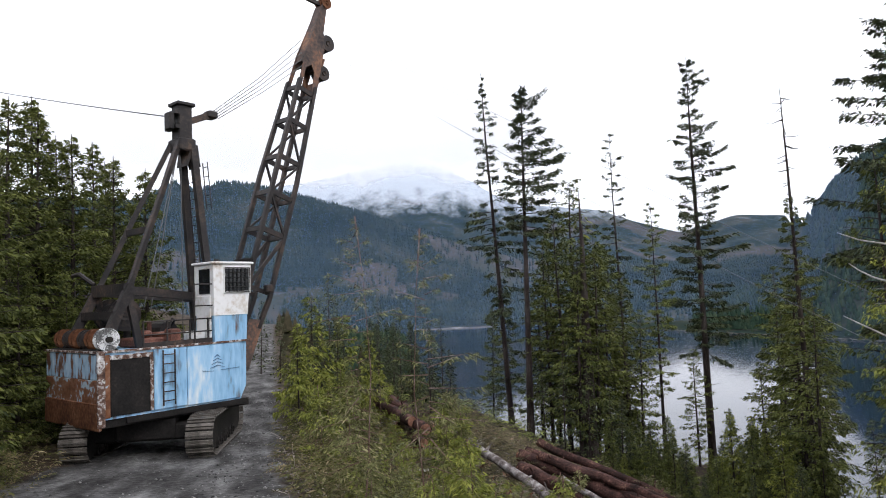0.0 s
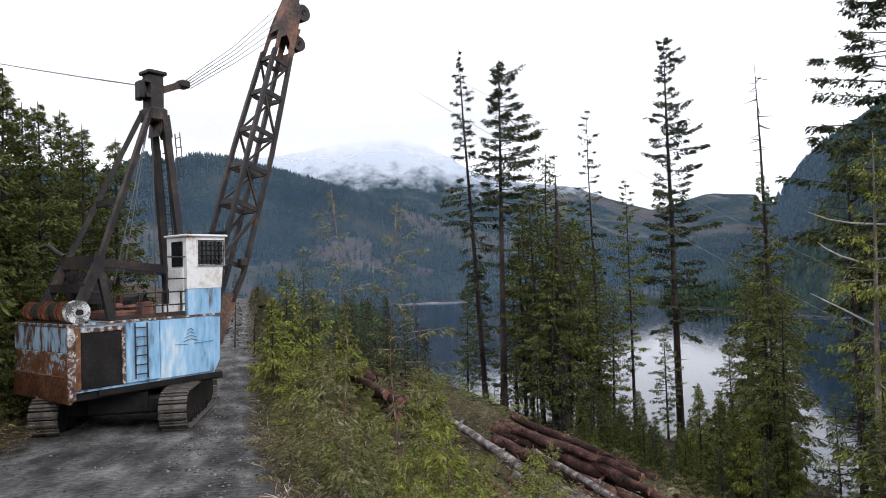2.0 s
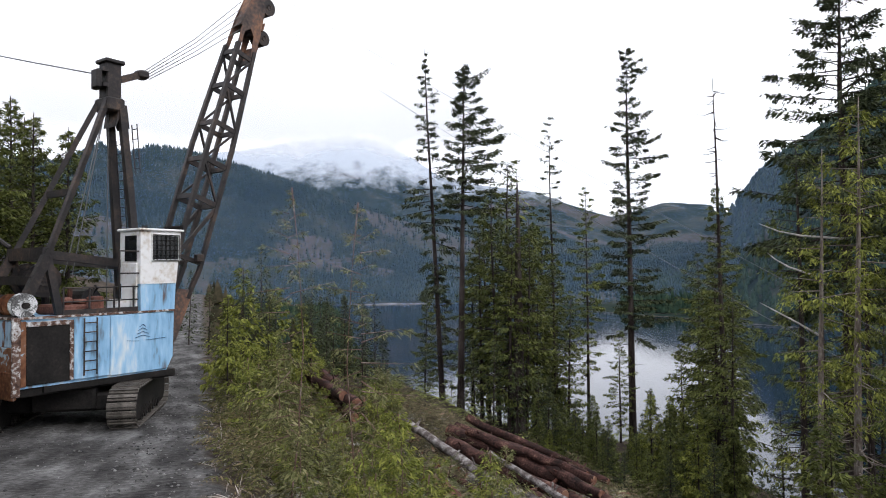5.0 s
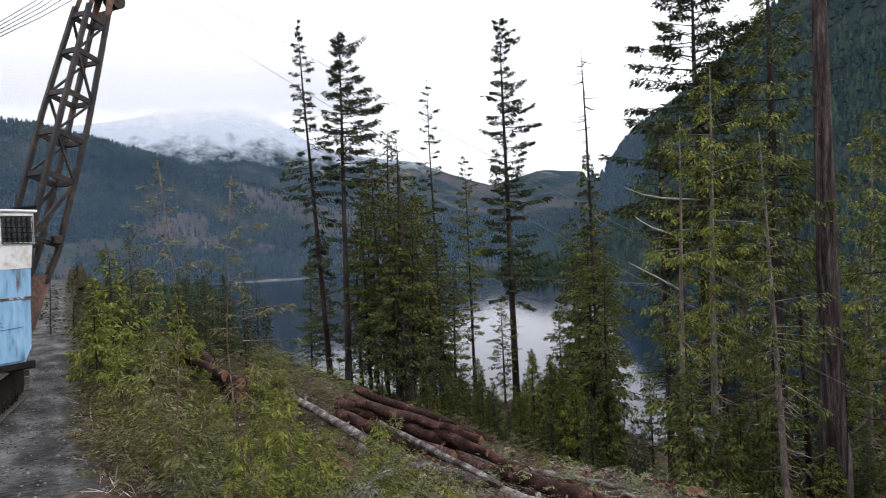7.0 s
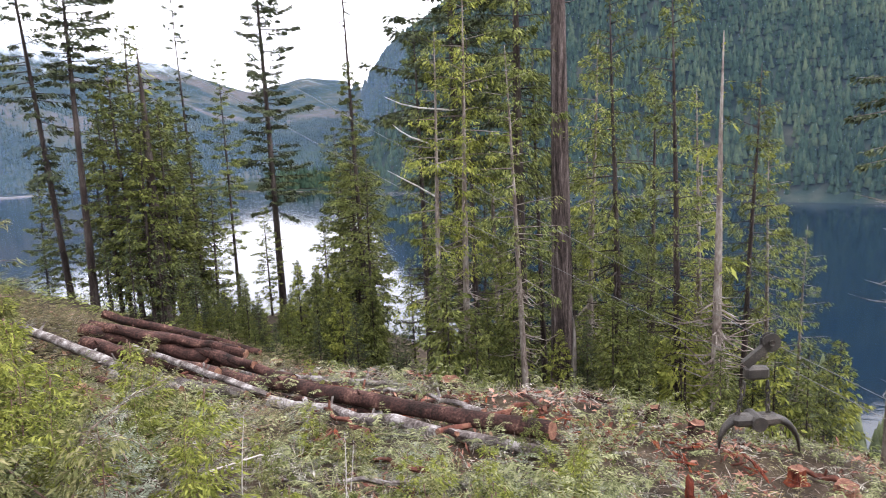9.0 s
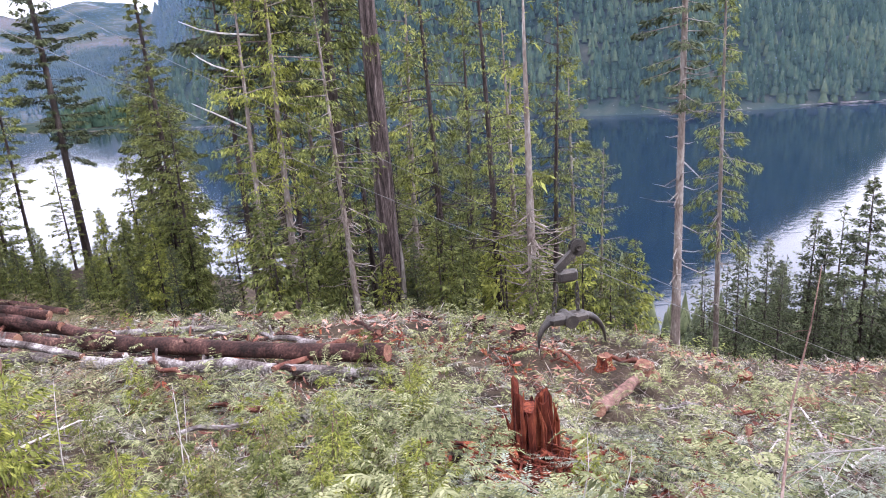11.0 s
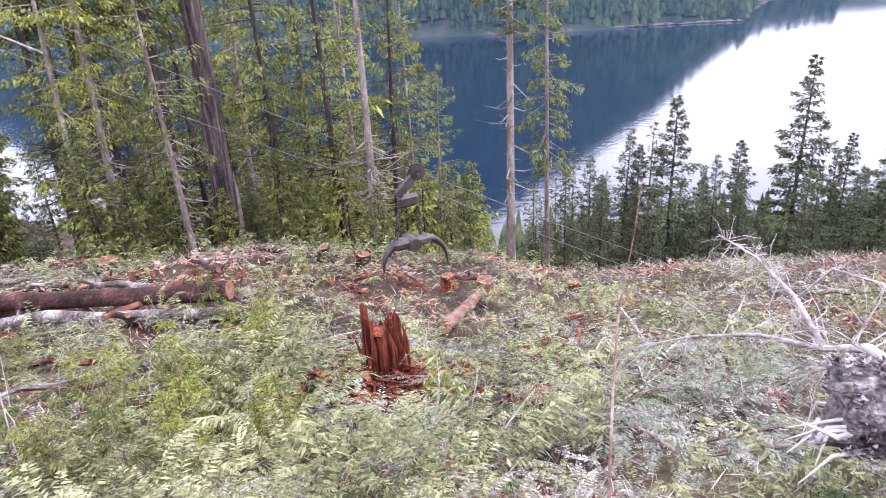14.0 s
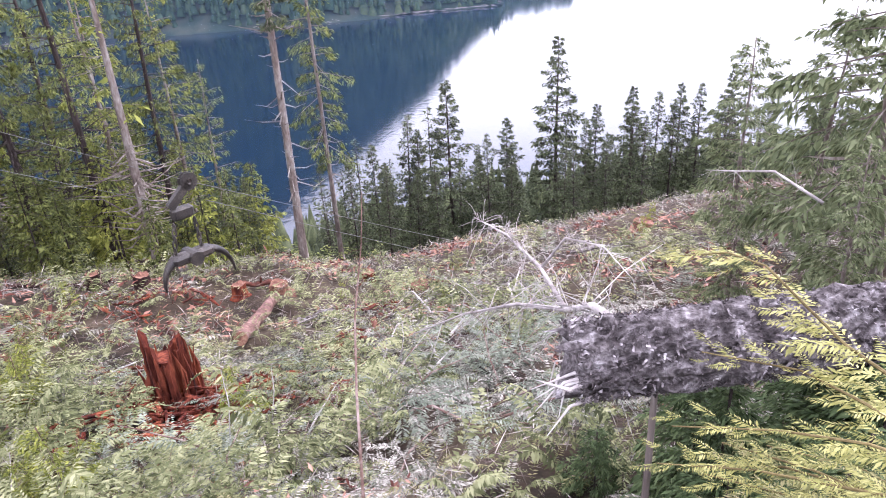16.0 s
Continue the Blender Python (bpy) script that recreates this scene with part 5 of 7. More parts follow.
        p, q = Vector((1.7, u, 8.98 + 0.06 * i)), at(9.9 + 0.28 * i, u, -0.3)
        part("boom_rope", Shape().tube([p, p.lerp(q, 0.5) - Vector((0, 0, 0.05 + 0.02 * i)), q], 0.014, 5), M_ROPE, b)


M_PATCHY = material("peeling_blue_over_rust", [(0.3, (0.08, 0.034, 0.02)), (0.46, (0.17, 0.075, 0.04)), (0.56, (0.22, 0.115, 0.07)), (0.6, (0.32, 0.42, 0.5)), (0.75, (0.45, 0.53, 0.6))], 2.4, 0.75, bump=0.3, fine=9)
M_RUNS = material("blue_paint_with_rust_runs", [(0.34, (0.09, 0.04, 0.025)), (0.44, (0.17, 0.09, 0.06)), (0.49, (0.28, 0.42, 0.56)), (0.6, (0.42, 0.56, 0.68)), (0.72, (0.6, 0.66, 0.7))], 2.2, 0.65, bump=0.3, fine=8, stretch=(1, 1, 0.4))
M_CHIPPED = material("chipped_white_paint", [(0.3, (0.05, 0.03, 0.025)), (0.5, (0.14, 0.085, 0.065)), (0.57, (0.38, 0.36, 0.35)), (0.75, (0.68, 0.69, 0.7))], 7, 0.7, bump=0.3, fine=14)
M_INK = material("dark_blue_paint", [(0.3, (0.02, 0.07, 0.16)), (0.7, (0.05, 0.13, 0.25))], 6, 0.6, bump=0.0)
M_RED = material("faded_red_paint", [(0.3, (0.04, 0.025, 0.02)), (0.5, (0.13, 0.05, 0.035)), (0.7, (0.3, 0.13, 0.09))], 3, 0.6)
M_DRUM = material("scuffed_drum_paint", [(0.35, (0.03, 0.03, 0.03)), (0.48, (0.15, 0.15, 0.15)), (0.54, (0.6, 0.61, 0.62)), (0.75, (0.75, 0.75, 0.75))], 3.5, 0.5, bump=0.3)
M_HEAD = material("rust_streaked_steel", [(0.3, (0.025, 0.02, 0.02)), (0.48, (0.09, 0.06, 0.05)), (0.6, (0.2, 0.10, 0.06)), (0.75, (0.3, 0.17, 0.1))], 1.3, 0.75, 0.1, bump=0.3, fine=10)
M_ROPE = material("wire_rope", [(0.3, (0.06, 0.06, 0.06)), (0.7, (0.2, 0.2, 0.2))], 30, 0.5, 0.5, bump=0.0)
yarder()


# ---- skyline ropes, guys and the grapple ----
def sagging(a, b, sag, k=14):
    a, b = Vector(a), Vector(b)
    return [a.lerp(b, i / k) - Vector((0, 0, sag * 4 * (i / k) * (1 - i / k))) for i in range(k + 1)]


def rope(name, a, b, sag, r, label):
    ob = new(name, Shape().tube(sagging(a, b, sag), r, 6).mesh(name, M_ROPE, True))
    return tagged(ob, label, "rope")


BOOM_TOP = Vector((-3.6, 23.0, 11.1))
CARRIAGE = Vector((12.6, 7.2, -2.85))
rope("guy_line", (-7.3, 18.9, 6.95), (-48, 52, 23), 0.5, 0.02, "taut wire guy line from the gantry head")
rope("haulback_line", BOOM_TOP, CARRIAGE + Vector((0.1, -0.1, 0.15)), 0.3, 0.0055, "thin wire rope running down to the grapple")
rope("mainline", BOOM_TOP - Vector((0, 0, 0.9)), CARRIAGE + Vector((-0.2, 0.2, -0.25)), 0.5, 0.0055, "thin wire rope running down to the grapple")
rope("tail_line", CARRIAGE + Vector((0.1, -0.1, 0.15)), (64, -10, -30), 0.6, 0.009, "thin wire rope leading to the tail hold")
rope("tail_line", CARRIAGE + Vector((0.3, -0.3, -0.35)), (62, -14, -31), 0.9, 0.009, "thin wire rope leading to the tail hold")

M_GRAPPLE = material("worn_grapple_steel", [(0.3, (0.012, 0.011, 0.011)), (0.55, (0.04, 0.034, 0.03)), (0.8, (0.12, 0.10, 0.085))], 5, 0.55, 0.2, bump=0.3)


def grapple():
    g = thing("logging_grapple", Matrix.Translation(CARRIAGE) @ pose(0, 0, 0, 0, 0, -33) @ Matrix.Scale(1.2, 4), "dark steel log grapple hanging on chains", "grapple")
    part("carriage", Shape().box(-0.3, -0.09, -0.5, 0.1, 0.09, -0.28, 0.04).beam((-0.3, 0, -0.25), (0.12, 0, 0.1), 0.1, 0.14), M_GRAPPLE, g)
    part("sheave", wheel(0.16, 0.1, 0.3, 16, 0.04), M_GRAPPLE, g, m=pose(0.12, 0, 0.12))
    for x0, x1 in ((-0.3, -0.42), (0.1, 0.12)):
        ch = Shape()
        for i in range(6):
            p = Vector((x0 + (x1 - x0) * i / 6, 0, -0.55 - 0.105 * i))
            s = 0.035
            ring = [p + (Vector((math.cos(w) * s, 0, 0)) if i % 2 else Vector((0, math.cos(w) * s, 0))) + Vector((0, 0, -0.06 + math.sin(w) * 0.075)) for w in np.linspace(0, 2 * math.pi, 9)]
            ch.tube(ring, 0.016, 5, caps=False)
        part("chain", ch, M_GRAPPLE, g)
    part("yoke", Shape().box(-0.5, -0.14, -1.3, 0.3, 0.14, -1.12, 0.05).tube([(-0.1, -0.2, -1.23), (-0.1, 0.2, -1.23)], 0.13, 12), M_GRAPPLE, g)
    for sx in (-1, 1):
        pts, rad = [], []
        for i in range(9):
            w = i / 8 * (1.75 if sx > 0 else 1.9)
            big = 0.68 if sx > 0 else 0.5
            pts.append((-0.1 + sx * (0.1 + big * math.sin(w * 0.9)), 0.0, -1.2 - (0.52 if sx > 0 else 0.36) * (1 - math.cos(w)) + 0.05 * math.sin(w * 2)))
            rad.append(0.13 * (1 - i / 8.6) + 0.014)
        part("tong", Shape().tube(pts, rad, 8, squash=0.7), M_GRAPPLE, g, "curved tapering grapple tong", smooth=True)
    return g


grapple()

# ---- logs, stumps and slash ----
M_LOGBARK = material("red_brown_log_bark", [(0.32, (0.010, 0.007, 0.006)), (0.47, (0.03, 0.015, 0.013)), (0.6, (0.075, 0.036, 0.03)), (0.72, (0.2, 0.12, 0.09)), (0.8, (0.42, 0.2, 0.1))], 2.2, 0.85, bump=0.8, fine=18)
M_LOGPALE = material("pale_mottled_log_bark", [(0.3, (0.03, 0.022, 0.02)), (0.48, (0.12, 0.1, 0.095)), (0.62, (0.3, 0.28, 0.275)), (0.8, (0.5, 0.48, 0.46))], 3.5, 0.9, bump=0.8, fine=22)
M_CUTWOOD = material("fresh_cut_wood", [(0.3, (0.07, 0.03, 0.022)), (0.5, (0.16, 0.075, 0.052)), (0.75, (0.36, 0.22, 0.15))], 5, 0.8, bump=0.3, fine=40)
M_PEELED = material("peeled_pink_wood", [(0.3, (0.06, 0.03, 0.026)), (0.5, (0.16, 0.09, 0.075)), (0.75, (0.34, 0.23, 0.2))], 3, 0.85, bump=0.5, fine=18)
M_ROTTEN = material("rotten_red_wood", [(0.34, (0.02, 0.005, 0.004)), (0.48, (0.105, 0.024, 0.014)), (0.62, (0.22, 0.062, 0.03)), (0.78, (0.4, 0.17, 0.085))], 5.0, 0.9, bump=1.0, stretch=(1, 1, 0.2), fine=26)
M_SPLIT = material("split_reddish_wood", [(0.3, (0.04, 0.014, 0.011)), (0.5, (0.11, 0.042, 0.03)), (0.68, (0.2, 0.10, 0.07)), (0.8, (0.42, 0.2, 0.1))], 2.5, 0.9, bump=0.8, fine=14)
M_GREYWOOD = material("silver_grey_deadwood", [(0.3, (0.14, 0.12, 0.115)), (0.5, (0.34, 0.31, 0.3)), (0.75, (0.6, 0.57, 0.55))], 4, 0.9, bump=0.5, fine=25)


def log_between(name, a, b, r0, r1, bark, label, group="", seed=0, stubs=4):
    """A felled log from a to b with sawn ends and a few limb stubs."""
    g = np.random.default_rng(seed)
    a, b = Vector(a), Vector(b)
    n, k = 12, 9
    t = thing(name, Matrix.Translation(a), label, "log", group)
    d = (b - a)
    side = d.cross(Vector((0, 0, 1))).normalized()
    pts = [d * (i / (k - 1)) + side * g.normal(0, 0.04) + Vector((0, 0, g.normal(0, 0.025))) for i in range(k)]
    rad = [(r0 + (r1 - r0) * i / (k - 1)) * (1 + g.normal(0, 0.05)) for i in range(k)]
    sh = Shape().tube(pts, rad, n, caps=False)
    sh.v = [tuple(Vector(p) + Vector(g.normal(0, 0.012, 3))) for p in sh.v]
    trunk = part("bark", sh, bark, t, smooth=True)
    for e, p, q in ((0, pts[0], pts[1]), (1, pts[-1], pts[-2])):
        w = (p - q).normalized()
        part("sawn_end", Shape().tube([p - w * 0.05, p + w * 0.012], [rad[-e] * 0.985, rad[-e] * 0.93], n), M_CUTWOOD, t, "pale orange sawn end")
    for i in range(stubs):
        s = g.uniform(0.1, 0.9)
        p = d * s
        w = (side * g.normal(0, 1) + Vector((0, 0, abs(g.normal(0, 1))))).normalized()
        r = r0 + (r1 - r0) * s
        part("limb_stub", Shape().tube([p + w * r * 0.8, p + w * (r + g.uniform(0.06, 0.25))], [0.035, 0.022], 6), bark, t)
    return t


def on_land(x, y, up):
    return (x, y, float(land(x, y)) + up)


PILE = "felled logs decked below the road"
for i, (x0, y0, x1, y1, r0, r1, up0, up1, bark) in enumerate((
        (5.3, 18.9, 8.3, 8.7, 0.21, 0.17, 0.27, 0.3, 0), (5.2, 14.9, 7.9, 7.9, 0.14, 0.11, 0.27, 0.3, 1), (2.35, 23.3, 5.6, 19.9, 0.25, 0.22, 0.25, 0.28, 0), (2.7, 24.2, 6.4, 20.8, 0.2, 0.17, 0.25, 0.3, 0),
        (2.2, 21.9, 5.0, 18.4, 0.26, 0.24, 0.3, 0.35, 0), (3.2, 24.8, 7.2, 21.2, 0.16, 0.12, 0.3, 0.3, 0), (0.2, 24.1, 3.6, 16.4, 0.18, 0.14, 0.3, 0.3, 1), (2.6, 20.2, 5.3, 16.6, 0.2, 0.17, 0.2, 0.25, 1),
        (6.3, 18.2, 8.6, 13.9, 0.17, 0.13, 0.2, 0.2, 0), (6.0, 19.6, 9.0, 14.8, 0.13, 0.1, 0.2, 0.2, 1), (3.0, 17.2, 5.6, 12.4, 0.13, 0.1, 0.2, 0.15, 0), (1.6, 19.6, 4.0, 15.4, 0.1, 0.07, 0.5, 0.45, 0),
        (3.9, 23.6, 6.0, 18.2, 0.16, 0.13, 0.45, 0.5, 0), (2.9, 22.6, 6.2, 19.4, 0.19, 0.15, 0.6, 0.62, 0), (3.4, 21.0, 5.2, 15.0, 0.12, 0.09, 0.55, 0.5, 1), (4.6, 21.8, 6.6, 17.0, 0.2, 0.16, 0.3, 0.3, 0), (4.2, 19.0, 7.0, 13.2, 0.15, 0.12, 0.3, 0.3, 0), (7.0, 17.6, 7.9, 12.0, 0.12, 0.1, 0.3, 0.3, 0), (-3.22, 27.81, -1.16, 22.97, 0.26, 0.22, 0.85, 0.72, 0), (-2.09, 25.92, -0.79, 22.49, 0.27, 0.23, 0.85, 0.72, 0), (-1.7, 24.94, -0.81, 21.99, 0.22, 0.19, 0.35, 0.72, 0), (-4.74, 28.61, -3.28, 25.29, 0.19, 0.16, 0.85, 0.72, 0), (-4.16, 28.19, -2.84, 25.34, 0.17, 0.14, 0.85, 0.72, 0))):
    if i in (2, 3, 4, 5, 12, 13, 15):                           # the deck's top layers
        r0, r1, up0, up1 = r0 * 0.86, r1 * 0.86, up0 + (0.2 if i != 5 else 0.4), up1 + (0.12 if i != 5 else 0.3)
    elif i in (6, 18, 19):                                      # these lie on the brush
        r0, r1, up0, up1 = r0 * 0.78, r1 * 0.78, up0 + 0.25, up1 + 0.2
    elif i > 1:
        r0, r1, up0, up1 = r0 * 0.8, r1 * 0.8, up0 - 0.1, up1 - 0.1
    log_between("log", on_land(x0, y0, up0), on_land(x1, y1, up1), r0, r1, (M_LOGBARK, M_LOGPALE)[bark],
                ("red-brown barked log lying in slash", "pale lichen-mottled log lying in slash")[bark], PILE, 60 + i)
log_between("log_butt", on_land(1.2, 16.6, 0.35), on_land(1.95, 12.6, 0.25), 0.3, 0.26, M_SPLIT, "split red log butt with orange splintered end", "", 90, 2)
log_between("short_log", on_land(10.1, 5.25, 0.22), on_land(13.8, 6.2, 0.2), 0.135, 0.115, M_PEELED, "short peeled pinkish log on the slope", "", 91, 1)


gp = np.random.default_rng(44)
for i in range(46):
    if i < 30:
        q, off = gp.random(), gp.normal(0, 1.3)
        x, y = 1.2 + 7.2 * q + off * 0.6, 23.0 - 15.0 * q + off
        head = -25 + gp.normal(0, 30)
    else:
        az, d = radians(gp.uniform(28, 100)), gp.uniform(8, 19)
        x, y, head = d * math.sin(az), d * math.cos(az), gp.uniform(0, 180)
    L, r = gp.uniform(0.9, 3.2), gp.uniform(0.03, 0.08)
    x1, y1 = x - L * math.sin(radians(head)), y + L * math.cos(radians(head))
    if min(math.hypot(x - SX, y - SY), math.hypot(x1 - SX, y1 - SY)) < 3.0:
        continue
    log_between("broken_pole", on_land(x, y, gp.uniform(0.05, 0.3)), on_land(x1, y1, gp.uniform(0.05, 0.4)), r, r * 0.6, (M_LOGBARK, M_SPLIT, M_LOGPALE)[i % 3],
                "short broken pole lying in the slash", "broken poles in the slash", 300 + i, 1)


def stump(x, y, r, h, seed, mat, label, jag=0.05, tilt=0.0, name="stump"):
    """A stump with flared roots; jag makes a torn top instead of a sawn one."""
    g = np.random.default_rng(seed)
    t = thing(name, Matrix.Translation(on_land(x, y, 0)), label, "stump", "stumps on the cut slope")
    n, rows = 14, (-0.25, 0.0, 0.15, 0.45, 0.75, 1.0)
    lump = 1 + g.normal(0, 0.09, n)
    top = h * (1 + jag * g.normal(0, 1.0, n)) + np.cos(np.arange(n) * 6.28 / n) * tilt
    sh, v = Shape(), []
    for q in rows:
        flare = 1 + 0.45 * max(0, 0.25 - q) / 0.25 * 0.8
        for j in range(n):
            w = 2 * math.pi * j / n
            rr = r * lump[j] * flare * (1 - 0.08 * q) * (1 + g.normal(0, 0.02))
            v.append((rr * math.cos(w), rr * math.sin(w), q * (top[j] if q > 0 else h)))
    f = [(i * n + j, i * n + (j + 1) % n, (i + 1) * n + (j + 1) % n, (i + 1) * n + j) for i in range(len(rows) - 1) for j in range(n)]
    part("stump_bark", Shape().add(v, f), mat, t)
    k = (len(rows) - 1) * n
    cap = [v[k + j] for j in range(n)] + [(0, 0, float(np.min(top)) - jag * h * 0.6)]
    part("torn_top" if jag > 0.08 else "sawn_top", Shape().add(cap, [(j, (j + 1) % n, n) for j in range(n)]), M_ROTTEN if jag > 0.08 else M_CUTWOOD, t)
    return t


for i, (x, y, r, h, mat) in enumerate(((13.3, 10.4, 0.17, 0.42, M_LOGBARK), (14.0, 9.65, 0.2, 0.36, M_LOGBARK), (14.3, 7.3, 0.18, 0.34, M_ROTTEN), (14.9, 6.5, 0.26, 0.3, M_CUTWOOD), (15.9, 9.7, 0.16, 0.5, M_LOGPALE),
                                       (10.6, 15.3, 0.3, 0.3, M_LOGBARK), (7.8, 21.6, 0.26, 0.4, M_LOGBARK), (13.6, 2.6, 0.2, 0.35, M_CUTWOOD), (16.5, 4.6, 0.2, 0.4, M_ROTTEN), (19, -3.0, 0.3, 0.35, M_CUTWOOD))):
    stump(x, y, r, h, 200 + i, mat, "low sawn stump with an orange cut face")

# the tall torn stump: shells of rotten wood standing round a hollow
rs = thing("broken_stump", Matrix.Translation(on_land(SX, SY, 0)), "tall torn stump of crumbling red-brown rotten wood", "stump")
gs = np.random.default_rng(31)
n_st, rows_st = 44, 16
tops = []
for j in range(n_st):
    w = 2 * math.pi * j / n_st
    # a tall blade to the north-west, an open front, a lower rim elsewhere
    q = 1.02 + 0.38 * math.exp(-((w - 2.55) / 0.38) ** 2) - 0.12 * math.exp(-((w - 3.3) / 0.3) ** 2) + 0.24 * math.exp(-((w - 4.55) / 0.16) ** 2) - 0.4 * math.exp(-((w - 5.4) / 0.4) ** 2) - 0.25 * math.exp(-((w - 1.0) / 0.8) ** 2)
    tops.append(q + gs.normal(0, 0.06) + (0.07 if j % 7 == 0 else 0.0))
fibre = gs.normal(0, 0.11, n_st)
v = []
for k in range(rows_st):
    q = k / (rows_st - 1)
    for j in range(n_st):
        w = 2 * math.pi * j / n_st
        rr = 0.285 * (1 + 1.1 * max(0, 0.35 - q)) * (1 - 0.1 * q) * (1 + 0.16 * noise.noise(Vector((math.cos(w) * 4.5, math.sin(w) * 4.5, q * 1.2))) + fibre[j] + gs.normal(0, 0.015))
        v.append((rr * math.cos(w), rr * math.sin(w), -0.3 + q * (tops[j] + 0.3) + gs.normal(0, 0.008)))
for j in range(n_st):
    x, y, z = v[(rows_st - 1) * n_st + j]
    v.append((x * 0.72, y * 0.72, z - 0.05 - 0.05 * gs.random()))
for j in range(n_st):
    x, y, z = v[(rows_st - 1) * n_st + j]
    v.append((x * 0.66, y * 0.66, 0.2))
f = [(k * n_st + j, k * n_st + (j + 1) % n_st, (k + 1) * n_st + (j + 1) % n_st, (k + 1) * n_st + j) for k in range(rows_st + 1) for j in range(n_st)]
part("rotten_shell", Shape().add(v, f), M_ROTTEN, rs, "torn shell of red rotten wood")
for k in range(26):
    w = gs.uniform(0, 6.28)
    rr, h = gs.uniform(0.27, 0.33), gs.uniform(0.35, 0.95)
    p = Vector((rr * math.cos(w), rr * math.sin(w), gs.uniform(0, 0.3)))
    part("wood_slab", Shape().tube([p, p * 0.98 + Vector((gs.normal(0, 0.03), gs.normal(0, 0.03), h * 0.5)), p * 0.9 + Vector((gs.normal(0, 0.04), gs.normal(0, 0.04), h * 0.9))], [gs.uniform(0.03, 0.06), gs.uniform(0.02, 0.05), 0.006], 5, squash=0.5), M_ROTTEN, rs)
part("rotten_core", Shape().tube([(0, 0, -0.2), (0.02, 0, 0.3), (0.03, 0.02, 0.84)], [0.24, 0.2, 0.17], 12), M_ROTTEN, rs)
for k in range(290):
    w, d0 = random.uniform(2.4, 4.9) if k < 240 else random.uniform(0, 6.28), 0.3 + 1.15 * random.random() ** 1.3
    heap = 0.26 * max(0, 1.2 - d0)
    p = Vector((d0 * math.cos(w), d0 * math.sin(w), 0))
    gz = float(land(SX + p.x, SY + p.y)) - float(land(SX, SY))
    q = p + Vector((random.uniform(-0.3, 0.3), random.uniform(-0.3, 0.3), 0))
    qz = float(land(SX + q.x, SY + q.y)) - float(land(SX, SY))
    part("splinter", Shape().beam((p.x, p.y, gz + heap * random.random() + random.uniform(0.03, 0.16)), (q.x, q.y, qz + heap * random.random() + random.uniform(0.03, 0.2)), random.uniform(0.02, 0.055), 0.025), M_ROTTEN, rs)

# root-torn log lying on a post beside the road's end
M_SHAG = material("shaggy_grey_bark", [(0.3, (0.016, 0.013, 0.013)), (0.45, (0.062, 0.053, 0.054)), (0.58, (0.15, 0.135, 0.137)), (0.76, (0.45, 0.425, 0.43))], 14, 0.95, bump=1.0, fine=40)
M_FLAKE = material("loose_bark_flakes", [(0.2, (0.02, 0.016, 0.016)), (0.45, (0.075, 0.064, 0.066)), (0.64, (0.2, 0.18, 0.184)), (0.84, (0.62, 0.59, 0.6))], 14, 0.95, bump=0.5, fine=40, island=0.3)


